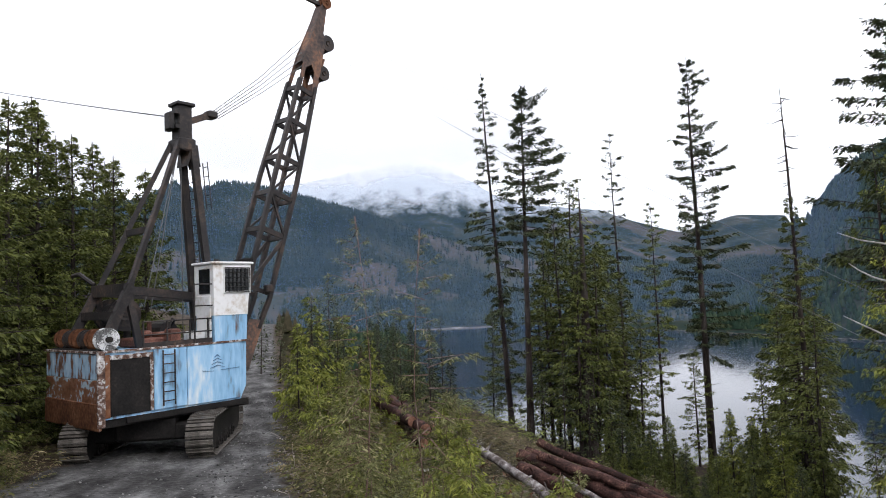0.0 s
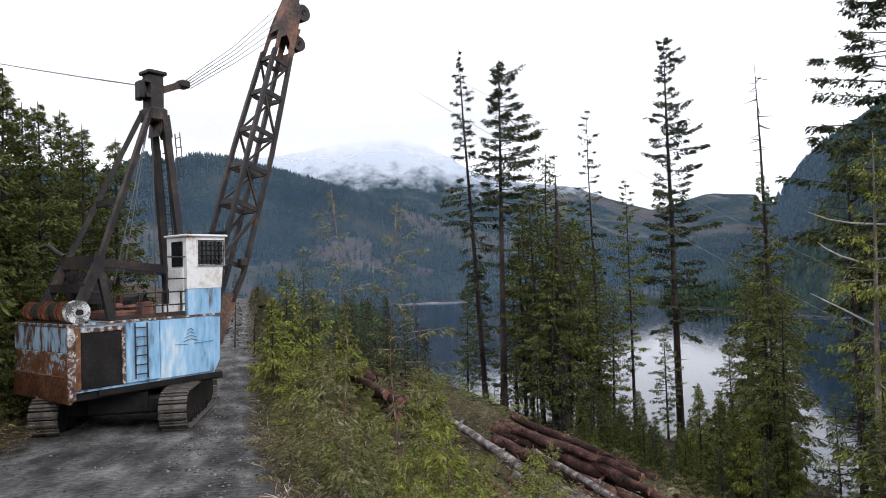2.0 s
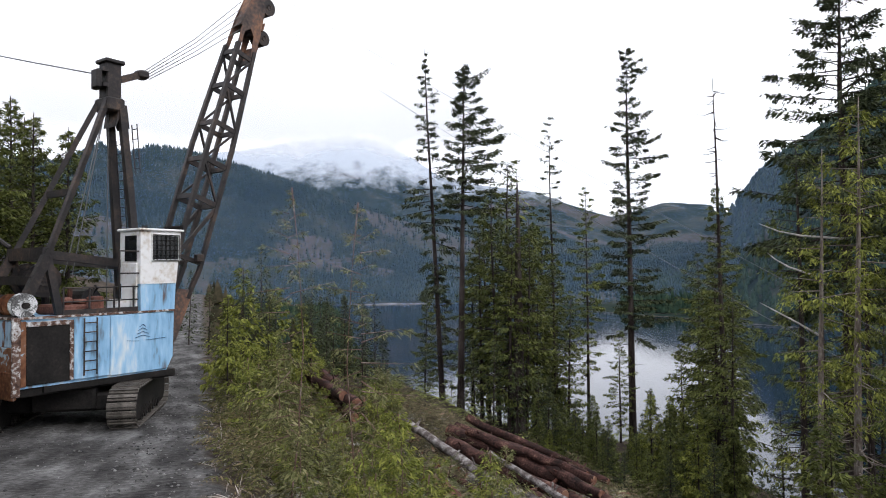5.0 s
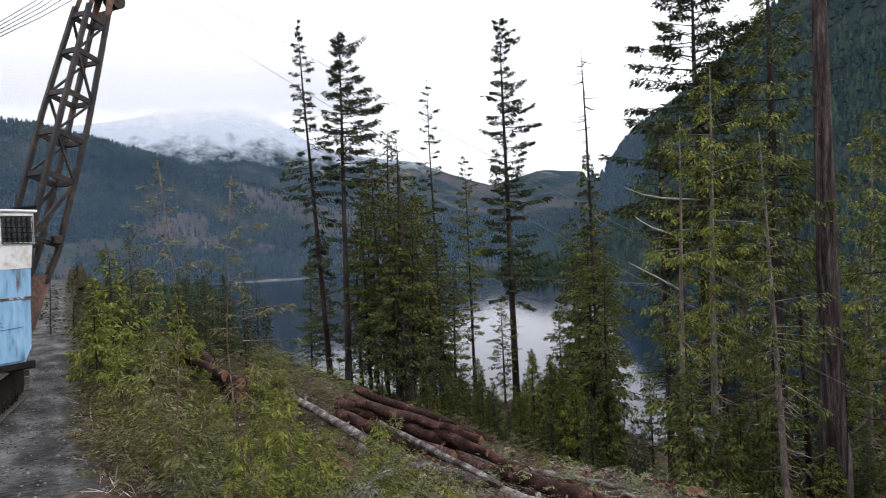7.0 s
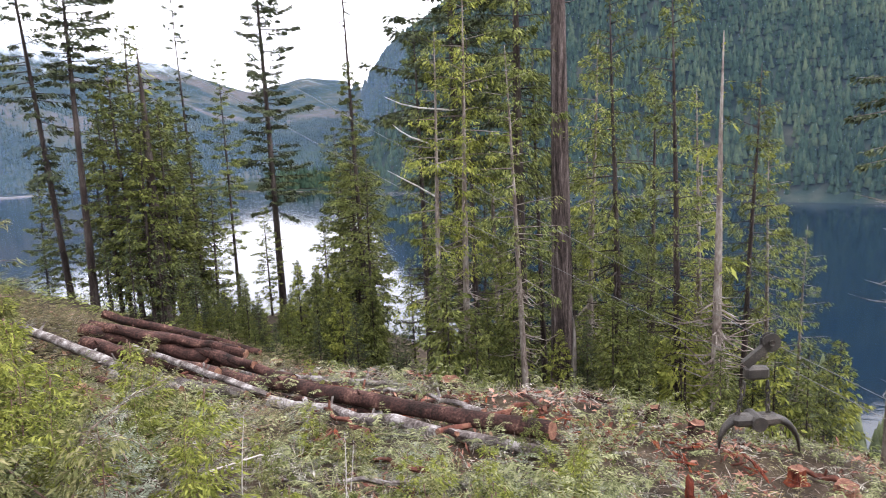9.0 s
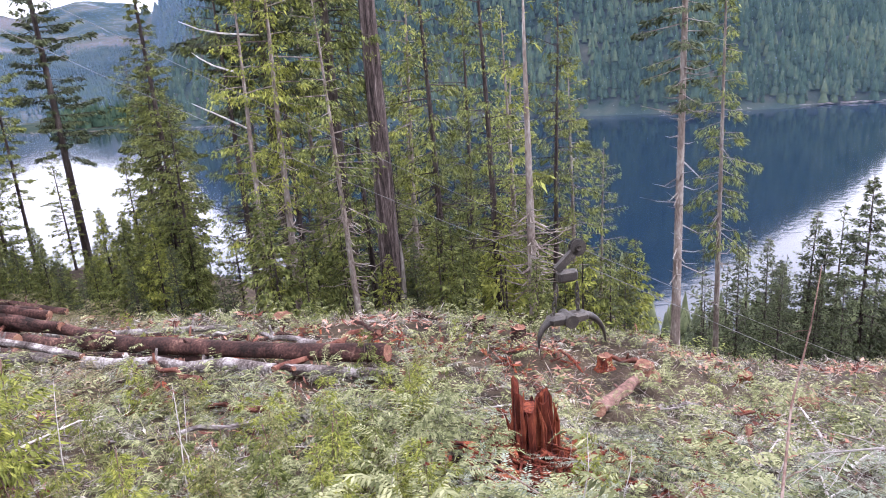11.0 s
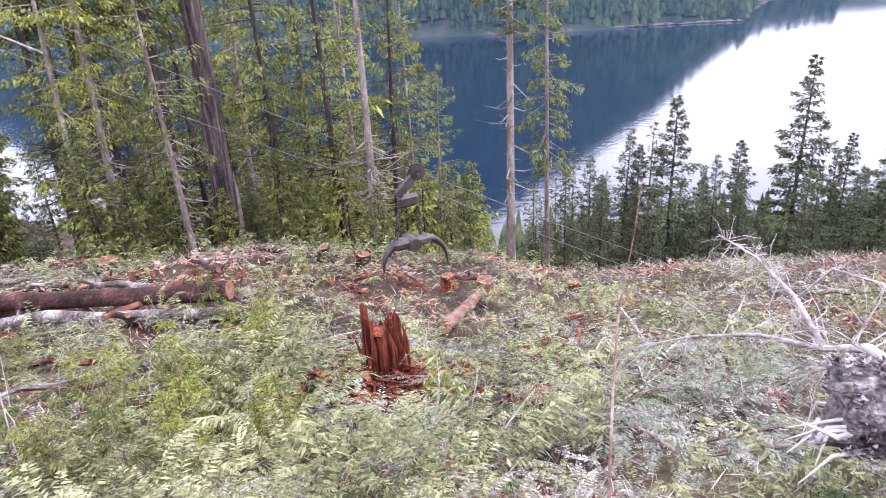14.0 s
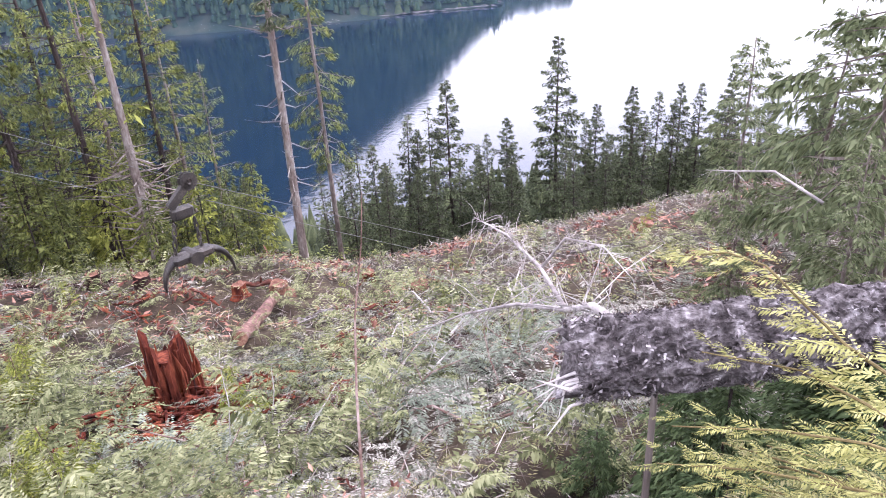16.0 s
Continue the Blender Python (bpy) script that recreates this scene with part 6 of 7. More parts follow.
def shaggy_log():
    g = np.random.default_rng(77)
    a, b = Vector((2.6, -0.30, 0.02)), Vector((3.25, -3.6, 0.2))
    t = thing("fallen_log", Matrix.Translation(a), "thick fallen log with shaggy grey bark and torn end", "log")
    d = b - a
    L = d.length
    e = d.normalized()
    s1 = e.cross(Vector((0, 0, 1))).normalized()
    s2 = s1.cross(e)
    n, k = 40, 60
    v = []
    for i in range(k):
        q = i / (k - 1)
        r = 0.165 * (1 - 0.1 * q) * (0.86 + 0.14 * min(1, q * 9))
        for j in range(n):
            w = 2 * math.pi * j / n
            rr = r * (1 + 0.16 * noise.noise(Vector((q * 16, math.cos(w) * 2.5, math.sin(w) * 2.5))) + g.normal(0, 0.05))
            torn = (0.10 * noise.noise(Vector((math.cos(w) * 3, math.sin(w) * 3, 5.0))) + g.normal(0, 0.03)) * max(0, 1 - q * 12)
            v.append(d * q + (s1 * math.cos(w) + s2 * math.sin(w)) * rr + e * (g.normal(0, 0.012) + torn))
    f = [(i * n + j, i * n + (j + 1) % n, (i + 1) * n + (j + 1) % n, (i + 1) * n + j) for i in range(k - 1) for j in range(n)] + [tuple(range(n - 1, -1, -1))]
    part("bark", Shape().add(v, f), M_SHAG, t)
    flakes = Shape()
    for i in range(9500):
        q, w = g.random() * 0.85, g.random() * 6.28
        o = (s1 * math.cos(w) + s2 * math.sin(w))
        p = d * q + o * 0.162 * (1 - 0.1 * q)
        tang = o.cross(e)
        ln, wd = g.uniform(0.008, 0.03), g.uniform(0.005, 0.014)
        x = (e * g.normal(0, 1) + tang * g.normal(0, 0.5)).normalized()
        y = o.cross(x)
        h = g.uniform(0.003, 0.026)
        flakes.add([p + o * 0.0 - y * wd / 2, p + x * ln + o * h - y * wd / 3, p + x * ln + o * h + y * wd / 3, p + o * 0.01 + y * wd / 2], [(0, 1, 2, 3)])
    tagged(part("flaking_bark", flakes, M_FLAKE, t), kind="stuff")
    for i in range(11):
        w = g.uniform(2.8, 6.2)
        o = (s1 * math.cos(w) + s2 * math.sin(w)) * g.uniform(0.04, 0.15)
        tip = o * g.uniform(0.8, 1.5) - e * g.uniform(0.04, 0.2) + s1 * g.normal(0, 0.04) + Vector((0, 0, g.uniform(-0.12, 0.01)))
        part("splinter", Shape().tube([o + e * 0.1, o * 1.1 - e * 0.03 + s1 * g.normal(0, 0.02), tip], [0.016, g.uniform(0.006, 0.014), 0.002], 5, squash=0.5), M_GREYWOOD, t)
    for q in (0.05, 0.18, 0.5):
        part("bark_knob", Shape().tube([d * q + s2 * 0.11, d * q + s2 * 0.2], [0.06, 0.02], 8), M_SHAG, t)
    # broken limb on which it rests
    base = a + d * 0.11
    gz = float(land(base.x, base.y))
    part("support_limb", Shape().tube([d * 0.11 - s2 * 0.12, Vector((base.x - a.x - 0.03, base.y - a.y, gz - a.z - 0.2))], [0.014, 0.02], 8), M_GREYBARK, t)
    base = a + d * 0.8
    gz = float(land(base.x, base.y))
    part("support_limb", Shape().tube([d * 0.8 - s2 * 0.12, Vector((base.x - a.x, base.y - a.y, gz - a.z - 0.2))], [0.07, 0.1], 8), M_SHAG, t)
    return t


shaggy_log()


M_TWIG = material("red_brown_twig", [(0.3, (0.05, 0.028, 0.022)), (0.5, (0.13, 0.08, 0.065)), (0.75, (0.32, 0.26, 0.23))], 8, 0.85, bump=0.3)


def dead_branch(name, path, r, twigs, seed, label, spread=0.5, mat=None):
    g = np.random.default_rng(seed)
    path = [Vector(p) for p in path]
    t = thing(name, Matrix.Translation(path[0]), label, "branch")
    rel = [p - path[0] for p in path]
    k = len(rel)
    part("stem", Shape().tube(rel, [r * (1 - 0.8 * i / (k - 1)) for i in range(k)], 7), mat or M_GREYWOOD, t, smooth=True)
    sh = Shape()
    for i in range(twigs):
        q = g.uniform(0.1, 0.98) * (k - 1)
        j = min(int(q), k - 2)
        p = rel[j].lerp(rel[j + 1], q - j)
        d = (rel[j + 1] - rel[j]).normalized()
        w = (d * g.uniform(0.2, 0.9) + Vector(g.normal(0, 0.7, 3))).normalized()
        L = spread * g.uniform(0.3, 1.0)
        m = p + w * L * 0.5 + Vector(g.normal(0, 0.02, 3))
        e = m + (w + Vector(g.normal(0, 0.35, 3))) * L * 0.5 - Vector((0, 0, 0.25 * L))
        sh.tube([p, m, e], [r * 0.16, r * 0.11, r * 0.04], 3, caps=False)
        for s in range(2):
            c = p.lerp(m, 0.5) if s else m.lerp(e, 0.4)
            sh.tube([c, c + Vector(g.normal(0, 0.12, 3)) * L * 1.6 - Vector((0, 0, 0.12 * L))], [r * 0.08, r * 0.03], 3, caps=False)
    tagged(part("twigwork", sh, mat or M_GREYWOOD, t), kind="stuff")
    return t


dead_branch("dead_branch", [(2.72, -0.56, 0.1), (3.0, -0.42, 0.06), (3.55, -0.32, -0.28), (4.2, -0.02, -0.62), (4.7, 0.4, -1.0), (5.0, 0.88, -1.38)], 0.024, 60, 1, "bleached dead branch reaching from the torn log")
dead_branch("dead_branch", [(3.55, -0.32, -0.28), (3.9, -0.18, -0.2), (4.35, 0.05, -0.18), (4.7, 0.3, -0.2)], 0.016, 80, 2, "bleached dead limb with many fine twigs", 0.28)
dead_branch("dead_branch", [(3.9, -0.18, -0.2), (3.9, -0.32, 0.0), (3.7, -0.52, 0.04), (3.4, -0.66, -0.02)], 0.009, 50, 3, "bleached arching dead limb with fine twigs", 0.3)
for i, (x, y, az, L, r) in enumerate(((1.6, 8.4, 70, 1.8, 0.02), (2.9, 6.3, 100, 1.5, 0.014), (7.6, 2.0, 95, 1.2, 0.018), (6.9, 0.9, 60, 1.0, 0.014), (8.2, 1.2, 110, 1.6, 0.025), (5.2, 2.2, 100, 1.1, 0.015), (9.5, 0.2, 80, 1.6, 0.03), (4.1, 1.8, 60, 0.9, 0.012), (7.6, 6.6, 140, 1.6, 0.02), (6.2, 1.4, 120, 1.4, 0.016), (10.2, 1.6, 60, 1.8, 0.03), (11.5, 0.4, 95, 1.6, 0.03))):
    p = Vector(on_land(x, y, 0.05))
    q = Vector(on_land(x + L * math.sin(radians(az)), y + L * math.cos(radians(az)), 0.35))
    dead_branch("dead_branch", [p, p.lerp(q, 0.4) + Vector((0, 0, 0.1)), p.lerp(q, 0.75) + Vector((0.08, 0, 0.12)), q], r, 14, 20 + i, "bleached broken branch lying in the slash", 0.5)


# ---- undergrowth ----
def frond_arrays(g, base, heading, length, lift, leaflets=9, leaf=0.34, width=0.3):
    """Flat sprays: each is a row of paired leaflets along an arched rib. One leaflet pair a step."""
    n = len(base)
    B, A, S, Ln = [], [], [], []
    dirs = np.stack([np.cos(heading), np.sin(heading), np.zeros(n)], -1)
    sidev = np.stack([-np.sin(heading), np.cos(heading), np.zeros(n)], -1)
    for i in range(leaflets):
        q = (i + 0.6) / leaflets
        p = base + dirs * (length * q)[:, None]
        p[:, 2] += lift * length * (q - 0.75 * q * q) * 1.6
        for sg in (-1, 1):
            a = dirs * 0.65 + sidev * sg * 0.8 + g.normal(0, 0.12, (n, 3))
            a /= np.linalg.norm(a, axis=1)[:, None]
            s = np.cross(a, np.array([0, 0, 1.0])) + g.normal(0, 0.3, (n, 3))
            s /= np.linalg.norm(s, axis=1)[:, None]
            B.append(p)
            A.append(a)
            S.append(s)
            Ln.append(length * leaf * math.sin(math.pi * (0.2 + 0.75 * q)) * g.uniform(0.8, 1.2, n))
    B, A, S, Ln = map(np.concatenate, (B, A, S, Ln))
    return kites(B, A, S, Ln, Ln * width, 0.25)


def slope_points(g, n, r0, r1, a0, a1, power=1.0, edge=0.25):
    """Places on the slope below the road, thicker near the road's end."""
    r = r0 + (r1 - r0) * g.random(n) ** power
    a = np.radians(g.uniform(a0, a1, n))
    x, y = r * np.sin(a), r * np.cos(a)
    u = math.cos(EDGE) * x + math.sin(EDGE) * y
    ok = (u > edge) & (np.hypot(x - SX, y - SY) > 0.35) & ~((u > 30))
    ok &= ~((np.hypot(x - SX + 0.7, y - SY + 0.45) < 0.75) & (g.random(n) < 0.85))      # bare rotten wood before the stump
    along = np.clip(((x - 5.3) * 2.9 + (y - 17.0) * -9.5) / 98.7, 0, 1)                # the long logs stay mostly clear
    ok &= ~((np.hypot(x - 5.3 - 2.9 * along, y - 17.0 + 9.5 * along) < 0.5) & (g.random(n) < 0.7))
    ok &= ~((a > radians(86)) & (r < 3.4) & (g.random(n) < 0.6))
    x, y, r = x[ok], y[ok], r[ok]
    return np.stack([x, y, land(x, y)], -1), r


M_SAGE = material("sage_cedar_slash", [(0.25, (0.022, 0.022, 0.017)), (0.43, (0.10, 0.10, 0.078)), (0.58, (0.225, 0.215, 0.18)), (0.8, (0.55, 0.52, 0.47))], 0.7, 0.75, bump=0.0, island=0.3, subsurface=0.25)
M_LIME = material("yellow_green_shoots", [(0.25, (0.032, 0.034, 0.012)), (0.45, (0.125, 0.136, 0.05)), (0.64, (0.25, 0.235, 0.11)), (0.8, (0.4, 0.36, 0.22))], 0.6, 0.7, bump=0.0, island=0.35, subsurface=0.3)
M_FERN = material("pale_fern_shoots", [(0.25, (0.035, 0.042, 0.016)), (0.45, (0.135, 0.15, 0.066)), (0.75, (0.37, 0.375, 0.21))], 0.8, 0.7, bump=0.0, island=0.35, subsurface=0.3)
M_BRUSH = material("olive_brush", [(0.22, (0.018, 0.016, 0.008)), (0.4, (0.055, 0.052, 0.02)), (0.55, (0.095, 0.10, 0.032)), (0.68, (0.16, 0.12, 0.066)), (0.8, (0.28, 0.23, 0.14))], 0.5, 0.8, bump=0.0, island=0.35, subsurface=0.25)
M_HEAP = material("cut_branch_heap", [(0.22, (0.03, 0.024, 0.014)), (0.42, (0.10, 0.095, 0.045)), (0.56, (0.17, 0.16, 0.085)), (0.68, (0.22, 0.165, 0.11)), (0.82, (0.4, 0.32, 0.23))], 0.6, 0.8, bump=0.0, island=0.4, subsurface=0.25)
M_STRAW = material("dry_straw_twigs", [(0.25, (0.055, 0.038, 0.034)), (0.5, (0.18, 0.14, 0.125)), (0.75, (0.48, 0.43, 0.4))], 1.0, 0.9, bump=0.0, island=0.5)
M_CHIP = material("red_wood_chips", [(0.25, (0.04, 0.012, 0.009)), (0.5, (0.13, 0.046, 0.034)), (0.75, (0.36, 0.2, 0.15))], 0.6, 0.9, bump=0.0, island=0.6)


def undergrowth():
    g = np.random.default_rng(3)
    # cut cedar sprays strewn over the slope, in beds with gaps between
    V, F, k = [], [], 0
    for count, r0, r1, lo, hi, leaflets, leaf, wide in ((1500, 2.0, 5.5, 0.18, 0.4, 22, 0.13, 0.33), (2900, 5, 10, 0.24, 0.5, 18, 0.15, 0.34), (6900, 8.5, 29, 0.26, 0.58, 8, 0.26, 0.28)):
        p, r = slope_points(g, count, r0, r1, -8, 118, 0.85, 0.6)
        p = p[ripple(p[:, 0], p[:, 1], 0.7, 7.0) + 0.6 * ripple(p[:, 0], p[:, 1], 2.3, 2.0) > np.where(r < 9, -0.15, np.where(p[:, 1] > 13, -0.5, -0.05))]
        n = len(p)
        p[:, 2] += g.uniform(0.0, 0.2, n)
        v, f = frond_arrays(g, p, g.uniform(0, 6.28, n), g.uniform(lo, hi, n), g.uniform(-0.3, 0.7, n), leaflets, leaf, wide)
        V.append(v)
        F.append(f + k)
        k += len(v)
    tagged(new("cedar_slash", raw_mesh("cedar_slash", np.concatenate(V), np.concatenate(F), M_SAGE)), "grey-green cut cedar sprays strewn over the slope", "slash", kind="stuff")
    # green shoots and ferns
    V, F, k = [], [], 0
    for count, r0, r1, lo, hi, leaflets in ((1700, 2.2, 9.5, 0.16, 0.36, 20), (4300, 8.5, 26, 0.22, 0.52, 8)):
        p, r = slope_points(g, count, r0, r1, -13, 112, 0.9, 0.3)
        p = p[ripple(p[:, 0], p[:, 1], 1.3, 1.0) > 0.0]
        n = len(p)
        v, f = frond_arrays(g, p, g.uniform(0, 6.28, n), g.uniform(lo, hi, n), g.uniform(0.4, 1.8, n), leaflets, 0.13 if leaflets > 10 else 0.2, 0.26)
        V.append(v)
        F.append(f + k)
        k += len(v)
    tagged(new("green_shoots", raw_mesh("green_shoots", np.concatenate(V), np.concatenate(F), M_LIME)), "yellow-green fern and cedar shoots covering the slope", "undergrowth", kind="stuff")
    # fern and cedar seedlings: tufts of rising fronds
    V, F, k = [], [], 0
    for count, r0, r1, lo, hi, each, leaflets in ((340, 2.8, 9, 0.26, 0.55, 7, 26), (420, 8, 20, 0.3, 0.7, 7, 12)):
        c, r = slope_points(g, count, r0, r1, -6, 108, 0.85, 0.8)
        c = c[ripple(c[:, 0], c[:, 1], 1.9, 9.0) > -0.15]
        p = np.repeat(c, each, 0) + g.normal(0, 0.05, (len(c) * each, 3)) * [1, 1, 0]
        n = len(p)
        v, f = frond_arrays(g, p, g.uniform(0, 6.28, n), g.uniform(lo, hi, n), g.uniform(0.7, 2.2, n), leaflets, 0.14 if leaflets > 20 else 0.19, 0.34)
        V.append(v)
        F.append(f + k)
        k += len(v)
    tagged(new("seedling_tufts", raw_mesh("seedling_tufts", np.concatenate(V), np.concatenate(F), M_FERN)), "pale yellow-green fern tufts and cedar seedlings", "undergrowth", kind="stuff")
    # tall ferns standing clear of the slash
    c = np.array([(4.6, 4.5), (4.9, 5.0), (5.3, 5.3), (5.8, 5.6), (4.2, 4.0), (5.0, 4.2), (6.2, 6.2), (4.3, 1.6), (4.8, 2.0), (5.6, 1.1), (3.6, 3.4), (7.2, 3.0), (8.2, 5.2)])
    p = np.repeat(np.stack([c[:, 0], c[:, 1], land(c[:, 0], c[:, 1])], -1), 9, 0) + g.normal(0, 0.04, (len(c) * 9, 3)) * [1, 1, 0]
    v, f = frond_arrays(g, p, g.uniform(0, 6.28, len(p)), g.uniform(0.5, 0.95, len(p)), g.uniform(0.9, 2.2, len(p)), 30, 0.13, 0.27)
    tagged(new("tall_ferns", raw_mesh("tall_ferns", v, f, M_FERN)), "tall pale green ferns rising from the slash", "fern", kind="stuff")
    # tangled brush between the road and the lake, and along the bank above it
    V, F, k = [], [], 0
    for count, s0, s1, u0, u1, tall in ((4600, 8, 26, 0.3, 5.5, 0.7), (4200, 24, 60, 0.4, 16, 1.4), (2600, 5, 30, -9.5, -5.2, 0.8), (900, 5, 15.5, -6.5, -4.15, 0.5)):
        s_, u = g.uniform(s0, s1, count), g.uniform(u0, u1, count)
        x, y = -math.sin(EDGE) * s_ + math.cos(EDGE) * u, math.cos(EDGE) * s_ + math.sin(EDGE) * u
        lump = ripple(x, y, 1.6, 4.0)
        keep = (lump > -0.3) & ~((np.hypot(x + 1.6, (y - 24.5) * 0.45) < 1.1) & (g.random(count) < 0.75)) & ((np.degrees(np.arctan2(x, y)) < 3) | (s_ < 14) & (np.degrees(np.arctan2(x, y)) < 12))
        x, y, lump = x[keep], y[keep], lump[keep]
        n = len(x)
        p = np.stack([x, y, land(x, y) + tall * np.clip(0.45 + 0.6 * lump, 0.1, 1) * g.random(n)], -1)
        v, f = frond_arrays(g, p, g.uniform(0, 6.28, n), g.uniform(0.25, 0.55, n) * (1 + 0.02 * s0), g.uniform(0.0, 1.5, n), 8, 0.24, 0.24)
        V.append(v)
        F.append(f + k)
        k += len(v)
    tagged(new("roadside_brush", raw_mesh("roadside_brush", np.concatenate(V), np.concatenate(F), M_BRUSH)), "tangled olive and brown brush beside the road", "undergrowth", kind="stuff")
    # heaps of branches behind the decked logs
    c = np.array([(3.2, 25.5), (5.0, 24.0), (6.6, 22.4), (1.2, 26.5), (7.8, 20.2), (2.2, 22.6), (0.4, 21.0), (1.4, 18.6), (2.6, 15.6), (4.2, 12.4), (4.3, 26.8), (2.0, 27.6), (7.4, 24.6), (-0.2, 25.2), (3.4, 25.0), (5.8, 26.0)])
    q = g.integers(0, len(c), 4600)
    x, y = c[q, 0] + g.normal(0, 0.9, len(q)), c[q, 1] + g.normal(0, 0.8, len(q))
    h = np.exp(-((x - c[q, 0]) ** 2 + (y - c[q, 1]) ** 2) / 1.2)
    p = np.stack([x, y, land(x, y) + g.random(len(q)) * (0.1 + 0.75 * h)], -1)
    v, f = frond_arrays(g, p, g.uniform(0, 6.28, len(q)), g.uniform(0.3, 0.75, len(q)), g.uniform(-0.4, 0.9, len(q)), 9, 0.2, 0.2)
    tagged(new("branch_heaps", raw_mesh("branch_heaps", v, f, M_HEAP)), "heaps of cut brown and green branches by the logs", "slash", kind="stuff")
    # low bushes on the bench under the standing trees
    p, r = slope_points(g, 5000, 25, 54, -14, 75, 0.9, 0.6)
    p = p[(r > 30) | (np.degrees(np.arctan2(p[:, 0], p[:, 1])) > 24)]
    n = len(p)
    p[:, 2] += g.uniform(0, 0.5, n)
    v, f = frond_arrays(g, p, g.uniform(0, 6.28, n), g.uniform(0.3, 0.8, n), g.uniform(0.1, 1.2, n), 5, 0.4, 0.34)
    tagged(new("forest_undergrowth", raw_mesh("forest_undergrowth", v, f, M_MIXED)), "low green bushes under the standing trees", "undergrowth", kind="stuff")
    # dry stalks and twigs
    p, r = slope_points(g, 27000, 1.8, 28, -13.5, 118, 1.1, 0.15)
    n = len(p)
    d = g.normal(0, 1, (n, 3))
    d[:, 2] = np.abs(d[:, 2]) * g.choice([0.25, 1.6], n)
    d /= np.linalg.norm(d, axis=1)[:, None]
    s = np.cross(d, g.normal(0, 1, (n, 3)))
    s /= np.linalg.norm(s, axis=1)[:, None]
    L = g.uniform(0.1, 0.5, n) * np.clip(0.35 + 0.05 * r, 0.4, 0.95)
    p[:, 2] += g.uniform(-0.02, 0.15, n)
    v, f = kites(p, d, s, L, 0.003 + 0.0006 * r + 0.005 * g.random(n), 0.1)
    tagged(new("dry_twigs", raw_mesh("dry_twigs", v, f, M_STRAW)), "dry grey and straw-coloured twigs and stalks", "twigs", kind="stuff")
    # chips and bark scraps
    p, r = slope_points(g, 36000, 3.0, 30, -6, 110, 0.8, 1.2)
    keep = (ripple(p[:, 0], p[:, 1], 1.4, 5.0) > np.where(r < 8, 0.05, np.where(p[:, 0] > 12.5, 0.3, 0.02))) | (np.hypot(p[:, 0] - SX, p[:, 1] - SY) < 1.1) | (np.hypot(p[:, 0] - 9.5, p[:, 1] - 10.5) < 2.2)
    p, r = p[keep], r[keep]
    n = len(p)
    d = g.normal(0, 1, (n, 3)) * [1, 1, 0.4]
    d /= np.linalg.norm(d, axis=1)[:, None]
    s = np.cross(d, g.normal(0, 0.3, (n, 3)) + [0, 0, 1])
    s /= np.linalg.norm(s, axis=1)[:, None]
    L = g.uniform(0.04, 0.26, n) * np.clip(0.25 + 0.06 * r, 0.3, 1.4)
    p[:, 2] += g.uniform(0.02, 0.18, n)
    v, f = kites(p, d, s, L, L * g.uniform(0.12, 0.4, n), 0.1)
    tagged(new("bark_scraps", raw_mesh("bark_scraps", v, f, M_CHIP)), "red-brown bark scraps and orange wood chips", "chips", kind="stuff")
    # stones and litter on the road
    k = 2600
    s_, u = g.uniform(7, 34, k), np.where(g.random(k) < 0.6, g.uniform(-1.3, 0.5, k), g.uniform(-5.6, 0.4, k))
    x, y = -math.sin(EDGE) * s_ + math.cos(EDGE) * u, math.cos(EDGE) * s_ + math.sin(EDGE) * u
    q = g.uniform(0.006, 0.022, k) * g.choice([1, 1, 1.6], k)
    z = land(x, y)
    o = np.array([[1, 0, 0], [0, 1, 0], [-1, 0, 0], [0, -1, 0], [0, 0, 0.7], [0, 0, -0.7]])
    vv = (o[None] * (q[:, None, None] * g.uniform(0.6, 1.4, (k, 6, 1))) + np.stack([x, y, z + q * 0.3], -1)[:, None]).reshape(-1, 3)
    tri = np.array([[0, 1, 4], [1, 2, 4], [2, 3, 4], [3, 0, 4], [1, 0, 5], [2, 1, 5], [3, 2, 5], [0, 3, 5]])
    ff = (np.arange(k)[:, None, None] * 6 + tri[None]).reshape(-1, 3)
    tagged(new("road_stones", raw_mesh("road_stones", vv, ff, M_STONE)), "loose grey stones on the gravel road", "stones", kind="stuff")


M_STONE = material("grey_road_stone", [(0.3, (0.04, 0.04, 0.04)), (0.5, (0.1, 0.098, 0.095)), (0.7, (0.22, 0.215, 0.21))], 3, 0.9, bump=0.2, island=0.5)
undergrowth()

def bough_mesh(seed):
    """A cut cedar bough lying on its side: a curved stem with flat feathery sprays."""
    g = np.random.default_rng(seed)
    n = 19
    q = np.linspace(0.08, 1, n)
    p = np.stack([q * 1.0, 0.12 * np.sin(q * 2.2), 0.08 + 0.1 * np.sin(q * 2.6)], -1)
    hd = np.where(np.arange(n) % 2 == 0, 1, -1) * g.uniform(0.35, 0.9, n)
    ln = 0.36 * (1.1 - 0.75 * q) * g.uniform(0.7, 1.2, n) + 0.05
    return raw_mesh("bough_foliage", *frond_arrays(g, p, hd, ln, g.uniform(-0.5, 0.3, n), 17, 0.16, 0.24), (M_SAGE, M_BOUGH, M_BLUEBOUGH)[seed % 3]), Shape().tube([(0, 0, 0), (0.4, 0.09, 0.165), (0.75, 0.12, 0.17), (1.0, 0.1, 0.13)], [0.010, 0.007, 0.005, 0.002], 5).mesh("bough_stem", M_TWIG)


